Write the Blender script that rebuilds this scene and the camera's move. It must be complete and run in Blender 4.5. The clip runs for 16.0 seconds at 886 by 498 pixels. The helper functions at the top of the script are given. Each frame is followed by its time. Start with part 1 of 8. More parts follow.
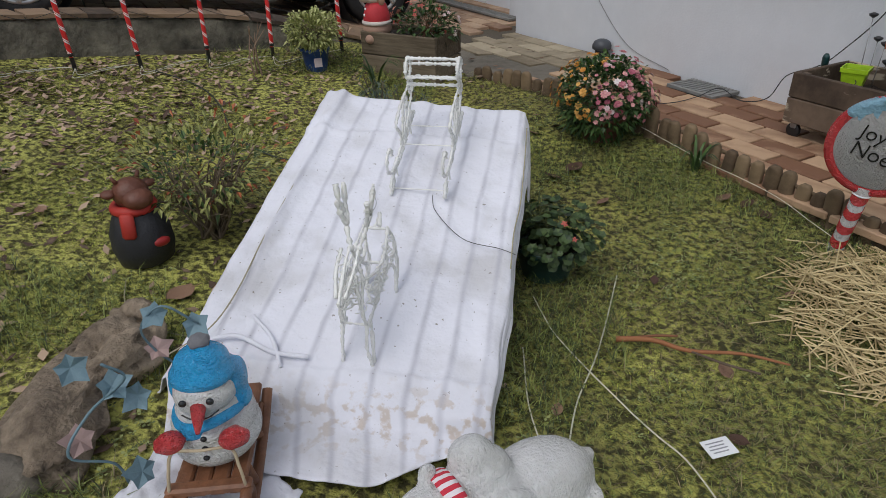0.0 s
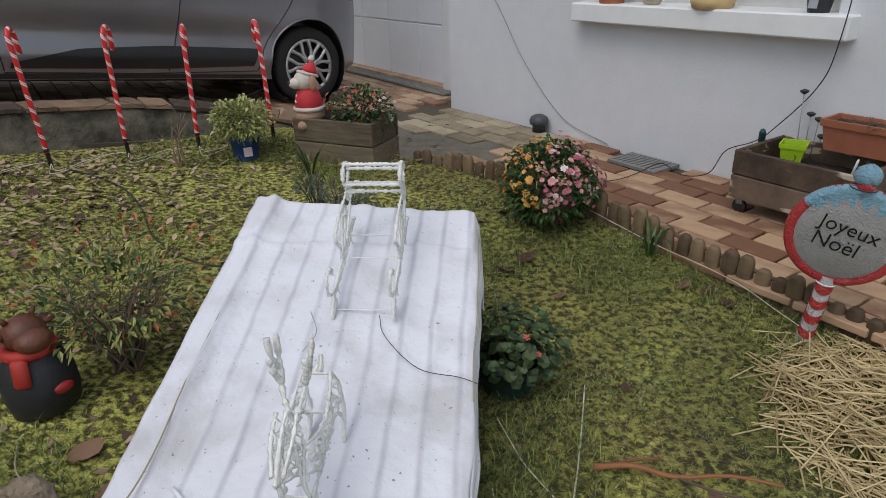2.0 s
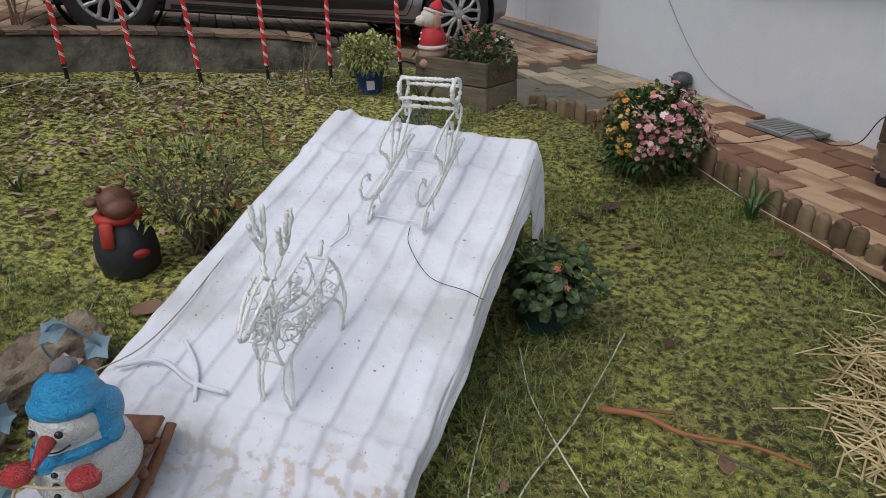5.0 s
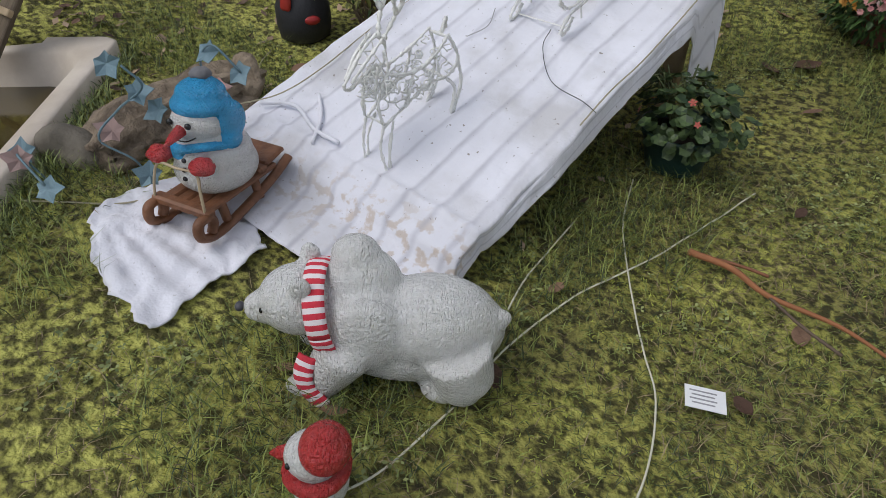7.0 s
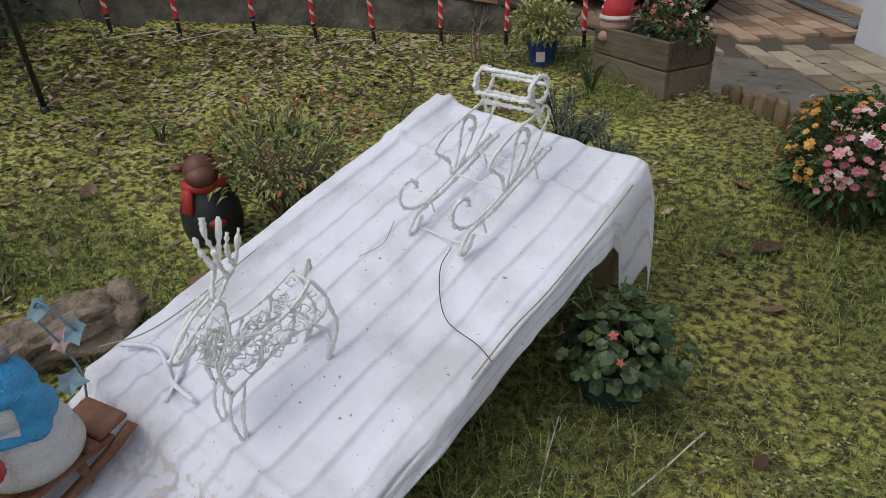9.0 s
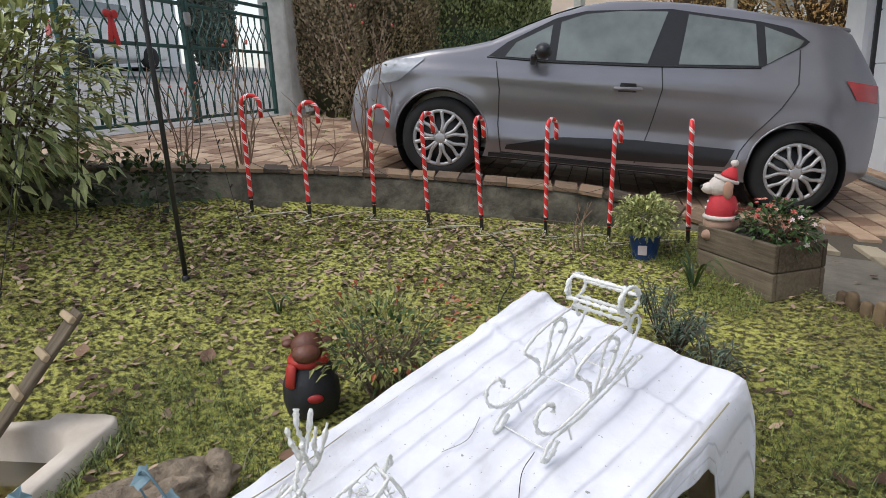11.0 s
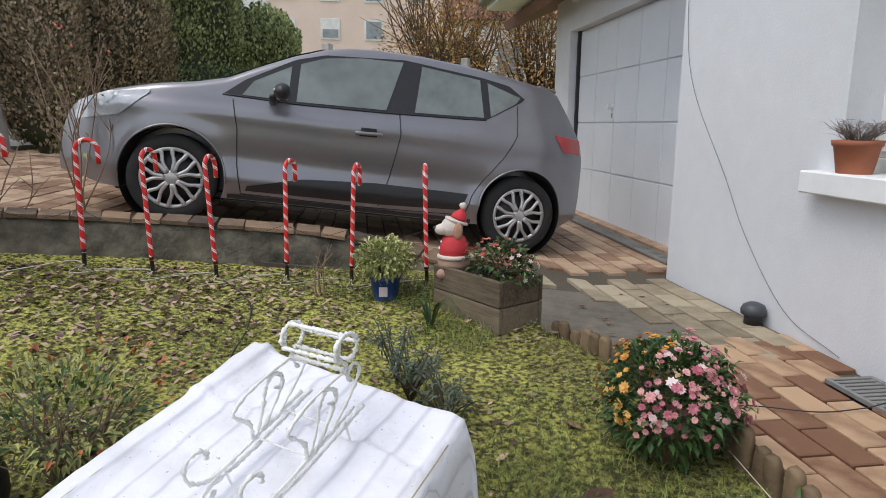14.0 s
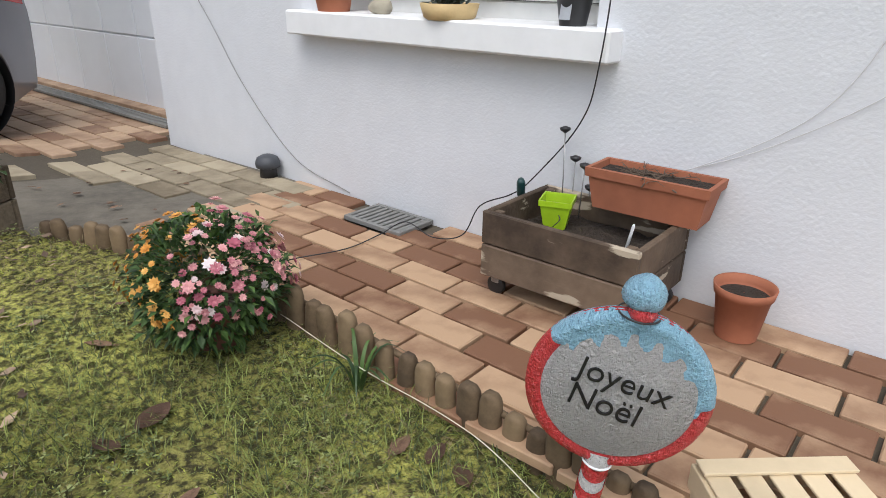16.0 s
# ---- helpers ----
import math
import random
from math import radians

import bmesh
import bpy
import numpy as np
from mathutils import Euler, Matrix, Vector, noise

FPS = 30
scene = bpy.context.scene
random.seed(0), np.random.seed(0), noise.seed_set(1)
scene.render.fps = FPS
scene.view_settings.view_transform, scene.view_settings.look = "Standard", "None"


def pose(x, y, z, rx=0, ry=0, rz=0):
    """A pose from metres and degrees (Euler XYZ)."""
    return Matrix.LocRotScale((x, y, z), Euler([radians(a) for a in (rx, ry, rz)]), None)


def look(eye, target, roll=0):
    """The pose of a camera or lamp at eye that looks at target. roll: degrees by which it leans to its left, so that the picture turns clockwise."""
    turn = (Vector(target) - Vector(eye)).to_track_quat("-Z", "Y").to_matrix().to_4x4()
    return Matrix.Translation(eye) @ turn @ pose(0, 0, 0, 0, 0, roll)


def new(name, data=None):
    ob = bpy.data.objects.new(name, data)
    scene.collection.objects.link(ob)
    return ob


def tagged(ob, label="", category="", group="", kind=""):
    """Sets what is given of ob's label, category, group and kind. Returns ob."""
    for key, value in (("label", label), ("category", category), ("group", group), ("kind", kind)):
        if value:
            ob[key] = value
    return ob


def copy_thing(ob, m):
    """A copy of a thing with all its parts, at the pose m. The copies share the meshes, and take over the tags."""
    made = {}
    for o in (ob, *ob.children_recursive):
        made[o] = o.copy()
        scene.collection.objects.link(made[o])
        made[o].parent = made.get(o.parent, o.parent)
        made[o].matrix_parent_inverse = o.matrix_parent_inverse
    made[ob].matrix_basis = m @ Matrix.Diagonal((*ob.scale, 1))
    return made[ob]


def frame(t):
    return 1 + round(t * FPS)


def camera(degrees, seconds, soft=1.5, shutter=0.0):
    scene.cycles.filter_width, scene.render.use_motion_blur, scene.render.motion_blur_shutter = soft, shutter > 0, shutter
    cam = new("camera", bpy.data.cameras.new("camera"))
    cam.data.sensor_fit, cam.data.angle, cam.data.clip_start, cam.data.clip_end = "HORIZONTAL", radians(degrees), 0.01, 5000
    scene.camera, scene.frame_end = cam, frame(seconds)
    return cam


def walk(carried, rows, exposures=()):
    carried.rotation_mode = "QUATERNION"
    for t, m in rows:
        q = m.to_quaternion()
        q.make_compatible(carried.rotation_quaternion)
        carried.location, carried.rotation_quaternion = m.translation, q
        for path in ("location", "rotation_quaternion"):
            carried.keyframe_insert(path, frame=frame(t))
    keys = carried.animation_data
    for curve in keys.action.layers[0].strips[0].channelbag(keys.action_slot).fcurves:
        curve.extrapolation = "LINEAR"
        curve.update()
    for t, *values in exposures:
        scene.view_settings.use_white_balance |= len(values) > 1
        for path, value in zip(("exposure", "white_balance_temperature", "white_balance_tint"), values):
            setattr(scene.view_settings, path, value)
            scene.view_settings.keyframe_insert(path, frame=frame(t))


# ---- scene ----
cam = camera(69.3, 16.0, soft=0.7)
PATH = [
    (0, (0.254, 0.407, 1.147), (0.165, 2.145, 0.162), -1.4),
    (0.5, (0.242, 0.461, 1.159), (0.15, 2.199, 0.173), -1.5),
    (1, (0.239, 0.561, 1.18), (0.138, 2.306, 0.208), -1.6),
    (1.5, (0.221, 0.623, 1.202), (0.189, 2.409, 0.302), -2.1),
    (2, (0.234, 0.659, 1.212), (0.329, 2.476, 0.383), -1.9),
    (2.5, (0.37, 0.643, 1.194), (0.538, 2.48, 0.423), -1.8),
    (3, (0.559, 0.554, 1.152), (0.577, 2.423, 0.439), -0.5),
    (3.2, (0.587, 0.536, 1.148), (0.517, 2.399, 0.422), -0.9),
    (5.3, (0.593, 0.633, 1.015), (0.118, 2.335, 0.078), -1.1),
    (5.5, (0.634, 0.598, 0.976), (0.096, 2.259, 0.001), -0.6),
    (6, (0.723, 0.533, 0.955), (-0.093, 1.964, -0.18), 0.4),
    (6.5, (0.803, 0.516, 0.943), (-0.146, 1.82, -0.239), -0.1),
    (7, (0.852, 0.612, 0.959), (-0.02, 1.893, -0.305), 0.3),
    (7.5, (0.81, 0.78, 0.991), (-0.099, 2.117, -0.186), -1.2),
    (8, (0.775, 0.884, 1.018), (-0.139, 2.264, -0.105), -1.6),
    (8.5, (0.821, 1.01, 1.029), (-0.123, 2.41, -0.042), -2.7),
    (9, (0.888, 1.106, 1.077), (-0.136, 2.508, 0.085), -3.1),
    (9.5, (0.928, 1.116, 1.112), (-0.231, 2.507, 0.262), -2.4),
    (10, (0.934, 1.108, 1.149), (-0.343, 2.474, 0.439), -2.5),
    (10.2, (0.932, 1.098, 1.163), (-0.392, 2.449, 0.514), -2.9),
    (12.3, (0.989, 1.165, 1.17), (-0.374, 2.583, 0.807), -2.6),
    (12.5, (1.006, 1.172, 1.164), (-0.343, 2.609, 0.825), -2.6),
    (13, (1.031, 1.184, 1.163), (-0.243, 2.694, 0.851), -2.4),
    (13.5, (1.019, 1.219, 1.15), (-0.087, 2.856, 0.838), -1.5),
    (14, (0.966, 1.274, 1.14), (0.174, 3.07, 0.758), 0.3),
    (14.5, (0.912, 1.34, 1.15), (0.564, 3.251, 0.675), 1.3),
    (15, (0.87, 1.413, 1.14), (0.922, 3.344, 0.621), 2.1),
    (15.5, (0.897, 1.508, 1.088), (1.228, 3.386, 0.484), 2.2),
    (16, (0.93, 1.571, 1.074), (1.548, 3.308, 0.298), 0.9),
]
walk(cam, [(t, look(eye, target, roll)) for t, eye, target, roll in PATH],
     exposures=[(0, 0.12), (3, 0.12), (6, 0.18), (9, 0.14), (10, 0.36), (12.3, 0.85), (13.5, 0.8), (14.5, 0.45), (15, 0.36), (15.5, 0.68), (16, 0.88)])

# ---- overcast daylight ----
SUN_AZ, SUN_EL = radians(215), radians(60)
world = bpy.data.worlds.new("sky")
scene.world = world
world.use_nodes = True
wn = world.node_tree.nodes
sky = wn.new("ShaderNodeTexSky")
sky.sky_type, sky.sun_disc = "NISHITA", False
sky.sun_elevation, sky.sun_rotation = SUN_EL, SUN_AZ
sky.air_density, sky.dust_density, sky.ozone_density = 1.0, 1.5, 1.0
grey = wn.new("ShaderNodeHueSaturation")          # cloud takes the blue out of the sky
grey.inputs["Saturation"].default_value = 0.42
world.node_tree.links.new(sky.outputs[0], grey.inputs["Color"])
world.node_tree.links.new(grey.outputs[0], wn["Background"].inputs[0])
wn["Background"].inputs[1].default_value = 0.138
sun = new("sun", bpy.data.lights.new("sun", "SUN"))
sun.data.energy, sun.data.angle, sun.data.color = 0.8, radians(35), (1.0, 0.97, 0.93)
sun.matrix_world = look((0, 0, 0), (-math.sin(SUN_AZ) * math.cos(SUN_EL), -math.cos(SUN_AZ) * math.cos(SUN_EL), -math.sin(SUN_EL)))

# ---- materials ----
def mat(name, col, rough=0.6, metal=0.0, var=0.18, scale=18.0, bump=0.25, bscale=90.0, dist=0.004,
        col2=None, spec=0.5, coat=0.0, sheen=0.0, sub=0.0, trans=0.0, alpha=1.0, island=0.0, per_object=0.0, big=2.5):
    """Procedural surface: two scales of colour variation, fine relief, set roughness."""
    m = bpy.data.materials.new(name)
    m.use_nodes = True
    nt = m.node_tree
    b = nt.nodes["Principled BSDF"]
    L = nt.links.new
    tc = nt.nodes.new("ShaderNodeTexCoord")
    n1 = nt.nodes.new("ShaderNodeTexNoise")
    n1.inputs["Scale"].default_value, n1.inputs["Detail"].default_value, n1.inputs["Roughness"].default_value = scale, 6, 0.65
    n2 = nt.nodes.new("ShaderNodeTexNoise")
    n2.inputs["Scale"].default_value, n2.inputs["Detail"].default_value = big, 3
    L(tc.outputs["Object"], n1.inputs["Vector"])
    L(tc.outputs["Object"], n2.inputs["Vector"])
    add = nt.nodes.new("ShaderNodeMath")
    add.operation = "ADD"
    L(n1.outputs[0], add.inputs[0])
    L(n2.outputs[0], add.inputs[1])
    fac = add.outputs[0]
    if island or per_object:
        src = nt.nodes.new("ShaderNodeNewGeometry").outputs["Random Per Island"] if island else nt.nodes.new("ShaderNodeObjectInfo").outputs["Random"]
        sc = nt.nodes.new("ShaderNodeMath")
        sc.operation = "MULTIPLY_ADD"
        L(src, sc.inputs[0])
        sc.inputs[1].default_value = island or per_object
        sc.inputs[2].default_value = -(island or per_object) / 2
        ad = nt.nodes.new("ShaderNodeMath")
        ad.operation = "ADD"
        L(fac, ad.inputs[0])
        L(sc.outputs[0], ad.inputs[1])
        fac = ad.outputs[0]
    ramp = nt.nodes.new("ShaderNodeMapRange")
    ramp.inputs["From Min"].default_value, ramp.inputs["From Max"].default_value = 0.65, 1.35
    L(fac, ramp.inputs["Value"])
    mix = nt.nodes.new("ShaderNodeMix")
    mix.data_type = "RGBA"
    a = [max(0.0, c * (1 - var)) for c in col]
    c2 = col2 or [min(1.0, c * (1 + var)) for c in col]
    mix.inputs[6].default_value = (*a, 1)
    mix.inputs[7].default_value = (*c2, 1)
    L(ramp.outputs[0], mix.inputs[0])
    L(mix.outputs[2], b.inputs["Base Color"])
    b.inputs["Roughness"].default_value, b.inputs["Metallic"].default_value = rough, metal
    b.inputs["Specular IOR Level"].default_value = spec
    b.inputs["Coat Weight"].default_value = coat
    b.inputs["Coat Roughness"].default_value = 0.08
    b.inputs["Sheen Weight"].default_value = sheen
    b.inputs["Subsurface Weight"].default_value = sub
    b.inputs["Subsurface Radius"].default_value = (0.02, 0.02, 0.02)
    b.inputs["Transmission Weight"].default_value = trans
    b.inputs["Alpha"].default_value = alpha
    if bump:
        nb = nt.nodes.new("ShaderNodeTexNoise")
        nb.inputs["Scale"].default_value, nb.inputs["Detail"].default_value = bscale, 5
        L(tc.outputs["Object"], nb.inputs["Vector"])
        bp = nt.nodes.new("ShaderNodeBump")
        bp.inputs["Strength"].default_value, bp.inputs["Distance"].default_value = bump, dist
        L(nb.outputs[0], bp.inputs["Height"])
        L(bp.outputs[0], b.inputs["Normal"])
    return m


def nodes_of(m):
    return m.node_tree.nodes, m.node_tree.links.new, m.node_tree.nodes["Principled BSDF"]


def glass(name, tint=(1, 1, 1), rough=0.0):
    m = bpy.data.materials.new(name)
    m.use_nodes = True
    b = m.node_tree.nodes["Principled BSDF"]
    b.inputs["Base Color"].default_value = (*tint, 1)
    b.inputs["Roughness"].default_value, b.inputs["Transmission Weight"].default_value, b.inputs["IOR"].default_value = rough, 1.0, 1.45
    return m


# ---- building helpers ----
def mesh_of(name, verts, faces, material, smooth=False):
    me = bpy.data.meshes.new(name)
    me.from_pydata([tuple(v) for v in verts], [], faces)
    me.update()
    for mm in (material if isinstance(material, (list, tuple)) else [material]):
        me.materials.append(mm)
    if smooth:
        me.polygons.foreach_set("use_smooth", [True] * len(me.polygons))
    return me


def quads(name, V, material, smooth=False):
    """A mesh of separate quads or triangles from an array (n, 3 or 4, 3)."""
    V = np.asarray(V, dtype=np.float32)
    n, k = V.shape[0], V.shape[1]
    me = bpy.data.meshes.new(name)
    me.vertices.add(n * k)
    me.vertices.foreach_set("co", V.reshape(-1))
    me.loops.add(n * k)
    me.loops.foreach_set("vertex_index", np.arange(n * k, dtype=np.int32))
    me.polygons.add(n)
    me.polygons.foreach_set("loop_start", np.arange(0, n * k, k, dtype=np.int32))
    me.polygons.foreach_set("loop_total", np.full(n, k, dtype=np.int32))
    me.update(calc_edges=True)
    me.materials.append(material)
    return me


def thing(name, m, label, category, group="", kind=""):
    ob = new(name)
    ob.empty_display_size = 0.05
    ob.matrix_basis = m
    return tagged(ob, label, category, group, kind)


def part(name, bm, material, parent=None, label="", smooth=True, m=None):
    """Link a bmesh (or mesh) as one object under a thing or part."""
    if isinstance(bm, bmesh.types.BMesh):
        me = bpy.data.meshes.new(name)
        bm.normal_update()
        bm.to_mesh(me)
        bm.free()
    else:
        me = bm
    if not me.materials:
        for mm in (material if isinstance(material, (list, tuple)) else [material]):
            me.materials.append(mm)
    if smooth:
        me.polygons.foreach_set("use_smooth", [True] * len(me.polygons))
    ob = new(name, me)
    ob.parent = parent
    if m is not None:
        ob.matrix_basis = m
    if label:
        ob["label"] = label
    return ob


def box(sx, sy, sz, c=(0, 0, 0), bevel=0.0, bm=None, rot=None, seg=1):
    """A box of that size, centred at c, with bevelled edges."""
    out = bm or bmesh.new()
    m = Matrix.Translation(c) @ (rot.to_4x4() if rot else Matrix()) @ Matrix.Diagonal((sx, sy, sz, 1))
    g = bmesh.ops.create_cube(out, size=1, matrix=m)
    if bevel:
        ed = list({e for v in g["verts"] for e in v.link_edges})
        bmesh.ops.bevel(out, geom=ed, offset=bevel, segments=seg, affect="EDGES", profile=0.5)
    return out


def lathe(profile, seg=24, bm=None, m=None, cap=True):
    """Turn a profile of (radius, height) round z."""
    out = bm or bmesh.new()
    m = m or Matrix()
    rings = []
    for r, z in profile:
        rings.append([out.verts.new(m @ Vector((max(r, 1e-4) * math.cos(2 * math.pi * i / seg), max(r, 1e-4) * math.sin(2 * math.pi * i / seg), z))) for i in range(seg)])
    for a, b in zip(rings, rings[1:]):
        for i in range(seg):
            out.faces.new((a[i], a[(i + 1) % seg], b[(i + 1) % seg], b[i]))
    if cap:
        out.faces.new(list(reversed(rings[0])))
        out.faces.new(rings[-1])
    return out


def tube(pts, r, sides=8, bm=None, closed=False):
    """A round bar along points; r is one radius or one for each point."""
    out = bm or bmesh.new()
    pts = [Vector(p) for p in pts]
    n = len(pts)
    rs = r if isinstance(r, (list, tuple)) else [r] * n
    rings, up = [], None
    for i, p in enumerate(pts):
        a = pts[(i - 1) % n] if closed or i else p
        b = pts[(i + 1) % n] if closed or i < n - 1 else p
        t = (b - a).normalized() if (b - a).length > 1e-9 else Vector((0, 0, 1))
        if up is None:
            up = t.orthogonal().normalized()
        up = (up - t * up.dot(t))
        up = up.normalized() if up.length > 1e-6 else t.orthogonal().normalized()
        side = t.cross(up)
        rings.append([out.verts.new(p + (up * math.cos(2 * math.pi * k / sides) + side * math.sin(2 * math.pi * k / sides)) * rs[i]) for k in range(sides)])
    pairs = list(zip(rings, rings[1:])) + ([(rings[-1], rings[0])] if closed else [])
    for a, b in pairs:
        for k in range(sides):
            out.faces.new((a[k], a[(k + 1) % sides], b[(k + 1) % sides], b[k]))
    if not closed:
        out.faces.new(list(reversed(rings[0])))
        out.faces.new(rings[-1])
    return out


def curve_pts(ctrl, n=8):
    """Points of a smooth curve through the control points."""
    c = [Vector(p) for p in ctrl]
    c = [c[0] * 2 - c[1]] + c + [c[-1] * 2 - c[-2]]
    out = []
    for i in range(1, len(c) - 2):
        for k in range(n):
            t = k / n
            p0, p1, p2, p3 = c[i - 1], c[i], c[i + 1], c[i + 2]
            out.append(0.5 * (2 * p1 + (p2 - p0) * t + (2 * p0 - 5 * p1 + 4 * p2 - p3) * t * t + (3 * p1 - p0 - 3 * p2 + p3) * t ** 3))
    return out + [c[-2]]


def ball(sx, sy, sz, c=(0, 0, 0), bm=None, rot=None, sub=3, rough=0.0, fs=20.0):
    """An ellipsoid with half axes sx, sy, sz; rough pushes its skin in and out."""
    out = bm or bmesh.new()
    m = Matrix.Translation(c) @ (rot.to_4x4() if rot else Matrix()) @ Matrix.Diagonal((sx, sy, sz, 1))
    g = bmesh.ops.create_icosphere(out, subdivisions=sub, radius=1, matrix=m)
    if rough:
        for v in g["verts"]:
            v.co += (v.co - Vector(c)).normalized() * noise.noise(v.co * fs) * rough
    return out


def rot(x=0, y=0, z=0):
    return Euler((radians(x), radians(y), radians(z))).to_matrix()


def smooth01(a, b, x):
    t = min(1.0, max(0.0, (x - a) / (b - a)))
    return t * t * (3 - 2 * t)


def lawn_z(x, y):
    x, y = min(max(x, -2.7), 1.6), min(max(y, 0.2), 4.6)
    z = 0.1557 - 0.1857 * x - 0.1099 * y + 0.0459 * x * x + 0.044 * x * y + 0.0287 * y * y
    return z - 0.03 * smooth01(3.6, 2.4, y) - 0.035 * smooth01(-0.3, -1.0, x) * smooth01(2.6, 1.8, y)


HOUSE = pose(1.69, 4.26, 0, 0, 0, -59.0)     # x along the window wall, y into the house
HOUSE_IN = HOUSE.inverted()


def house(s, d, z):
    return HOUSE @ Vector((s, d, z))


def paving_z(s, d):
    """Height of the paved yard: it falls from the gate to the garage, and is level by the window."""
    slope = 0.448 - 0.1305 * (3.475 + d)
    slope = max(slope, 0.075)
    return slope + (0.085 - slope) * smooth01(-1.75, -0.9, s)

M_soil = mat("lawn_soil", (0.1, 0.09, 0.04), 0.95, var=0.35, scale=30, bump=1.0, bscale=55, dist=0.035)
nn_, LL_, bb_ = nodes_of(M_soil)
tc_ = nn_.new("ShaderNodeTexCoord")
moss_n = nn_.new("ShaderNodeTexNoise"); moss_n.inputs["Scale"].default_value, moss_n.inputs["Detail"].default_value = 1.7, 9
moss_n.inputs["Roughness"].default_value = 0.7
fine_n = nn_.new("ShaderNodeTexNoise"); fine_n.inputs["Scale"].default_value, fine_n.inputs["Detail"].default_value = 45, 6
LL_(tc_.outputs["Object"], moss_n.inputs["Vector"]); LL_(tc_.outputs["Object"], fine_n.inputs["Vector"])
moss_r = nn_.new("ShaderNodeValToRGB")
moss_r.color_ramp.elements[0].position, moss_r.color_ramp.elements[0].color = 0.41, (0.165, 0.16, 0.052, 1)
moss_r.color_ramp.elements[1].position, moss_r.color_ramp.elements[1].color = 0.57, (0.32, 0.325, 0.095, 1)
el_ = moss_r.color_ramp.elements.new(0.5); el_.color = (0.235, 0.235, 0.065, 1)
sx_ = nn_.new("ShaderNodeSeparateXYZ"); LL_(tc_.outputs["Object"], sx_.inputs[0])   # moss thins out towards the house
cl_ = nn_.new("ShaderNodeMapRange"); cl_.inputs[1].default_value, cl_.inputs[2].default_value, cl_.inputs[3].default_value, cl_.inputs[4].default_value = -0.5, 0.8, 0.07, -0.06
LL_(sx_.outputs[0], cl_.inputs[0])
ad_ = nn_.new("ShaderNodeMath"); LL_(moss_n.outputs[0], ad_.inputs[0]); LL_(cl_.outputs[0], ad_.inputs[1]); LL_(ad_.outputs[0], moss_r.inputs[0])
mul_ = nn_.new("ShaderNodeMix"); mul_.data_type, mul_.blend_type = "RGBA", "MULTIPLY"; mul_.inputs[0].default_value = 0.95
fr_ = nn_.new("ShaderNodeValToRGB")
fr_.color_ramp.elements[0].position, fr_.color_ramp.elements[0].color = 0.42, (0.25, 0.23, 0.2, 1)
fr_.color_ramp.elements[1].position, fr_.color_ramp.elements[1].color = 0.58, (1.75, 1.7, 1.45, 1)
LL_(fine_n.outputs[0], fr_.inputs[0]); LL_(moss_r.outputs[0], mul_.inputs[6]); LL_(fr_.outputs[0], mul_.inputs[7]); LL_(mul_.outputs[2], bb_.inputs["Base Color"])

M_render = mat("white_render", (0.64, 0.655, 0.685), 0.9, var=0.06, scale=6, bump=0.5, bscale=75, dist=0.004, big=0.8)
M_white = mat("white_paint", (0.78, 0.79, 0.8), 0.5, var=0.05, scale=10, bump=0.1)
M_doorpaint = mat("garage_door_paint", (0.7, 0.73, 0.78), 0.4, var=0.04, scale=3, bump=0.03)
M_tile = mat("terracotta_paver", (0.27, 0.13, 0.07), 0.75, var=0.3, scale=9, bump=0.3, bscale=60, col2=(0.47, 0.31, 0.19), per_object=1.3, big=4)
M_tile_far = mat("terracotta_paver_joined", (0.32, 0.18, 0.11), 0.6, var=0.3, scale=9, bump=0.2, bscale=60, col2=(0.52, 0.37, 0.25), island=0.9, big=4)
M_grey_tile = mat("weathered_paver", (0.22, 0.175, 0.115), 0.85, var=0.25, scale=9, bump=0.25, col2=(0.4, 0.34, 0.24), island=0.8)
M_joint = mat("joint_sand", (0.09, 0.075, 0.055), 0.95, scale=40, bump=0.5)
M_concrete = mat("old_concrete", (0.14, 0.125, 0.1), 0.9, var=0.4, scale=12, bump=0.5, bscale=50, dist=0.008)
M_mossywall = mat("mossy_concrete", (0.045, 0.042, 0.03), 0.95, var=0.5, scale=11, bump=1.0, bscale=26, dist=0.02, col2=(0.22, 0.2, 0.15), big=5)
M_sheet = mat("white_sheet", (0.76, 0.765, 0.83), 0.9, var=0.05, scale=5, bump=0.6, bscale=30, dist=0.011, sheen=0.2)
M_board = mat("plank", (0.42, 0.32, 0.2), 0.8, var=0.3, scale=14)
M_red = mat("red_gloss", (0.62, 0.025, 0.03), 0.3, var=0.08, bump=0.05)
M_black = mat("black_plastic", (0.02, 0.02, 0.022), 0.45, var=0.2, bump=0.05)
M_steel = mat("dull_steel", (0.35, 0.35, 0.35), 0.45, 0.8)
M_asphalt = mat("asphalt", (0.27, 0.265, 0.26), 0.9, scale=60, bump=0.5)

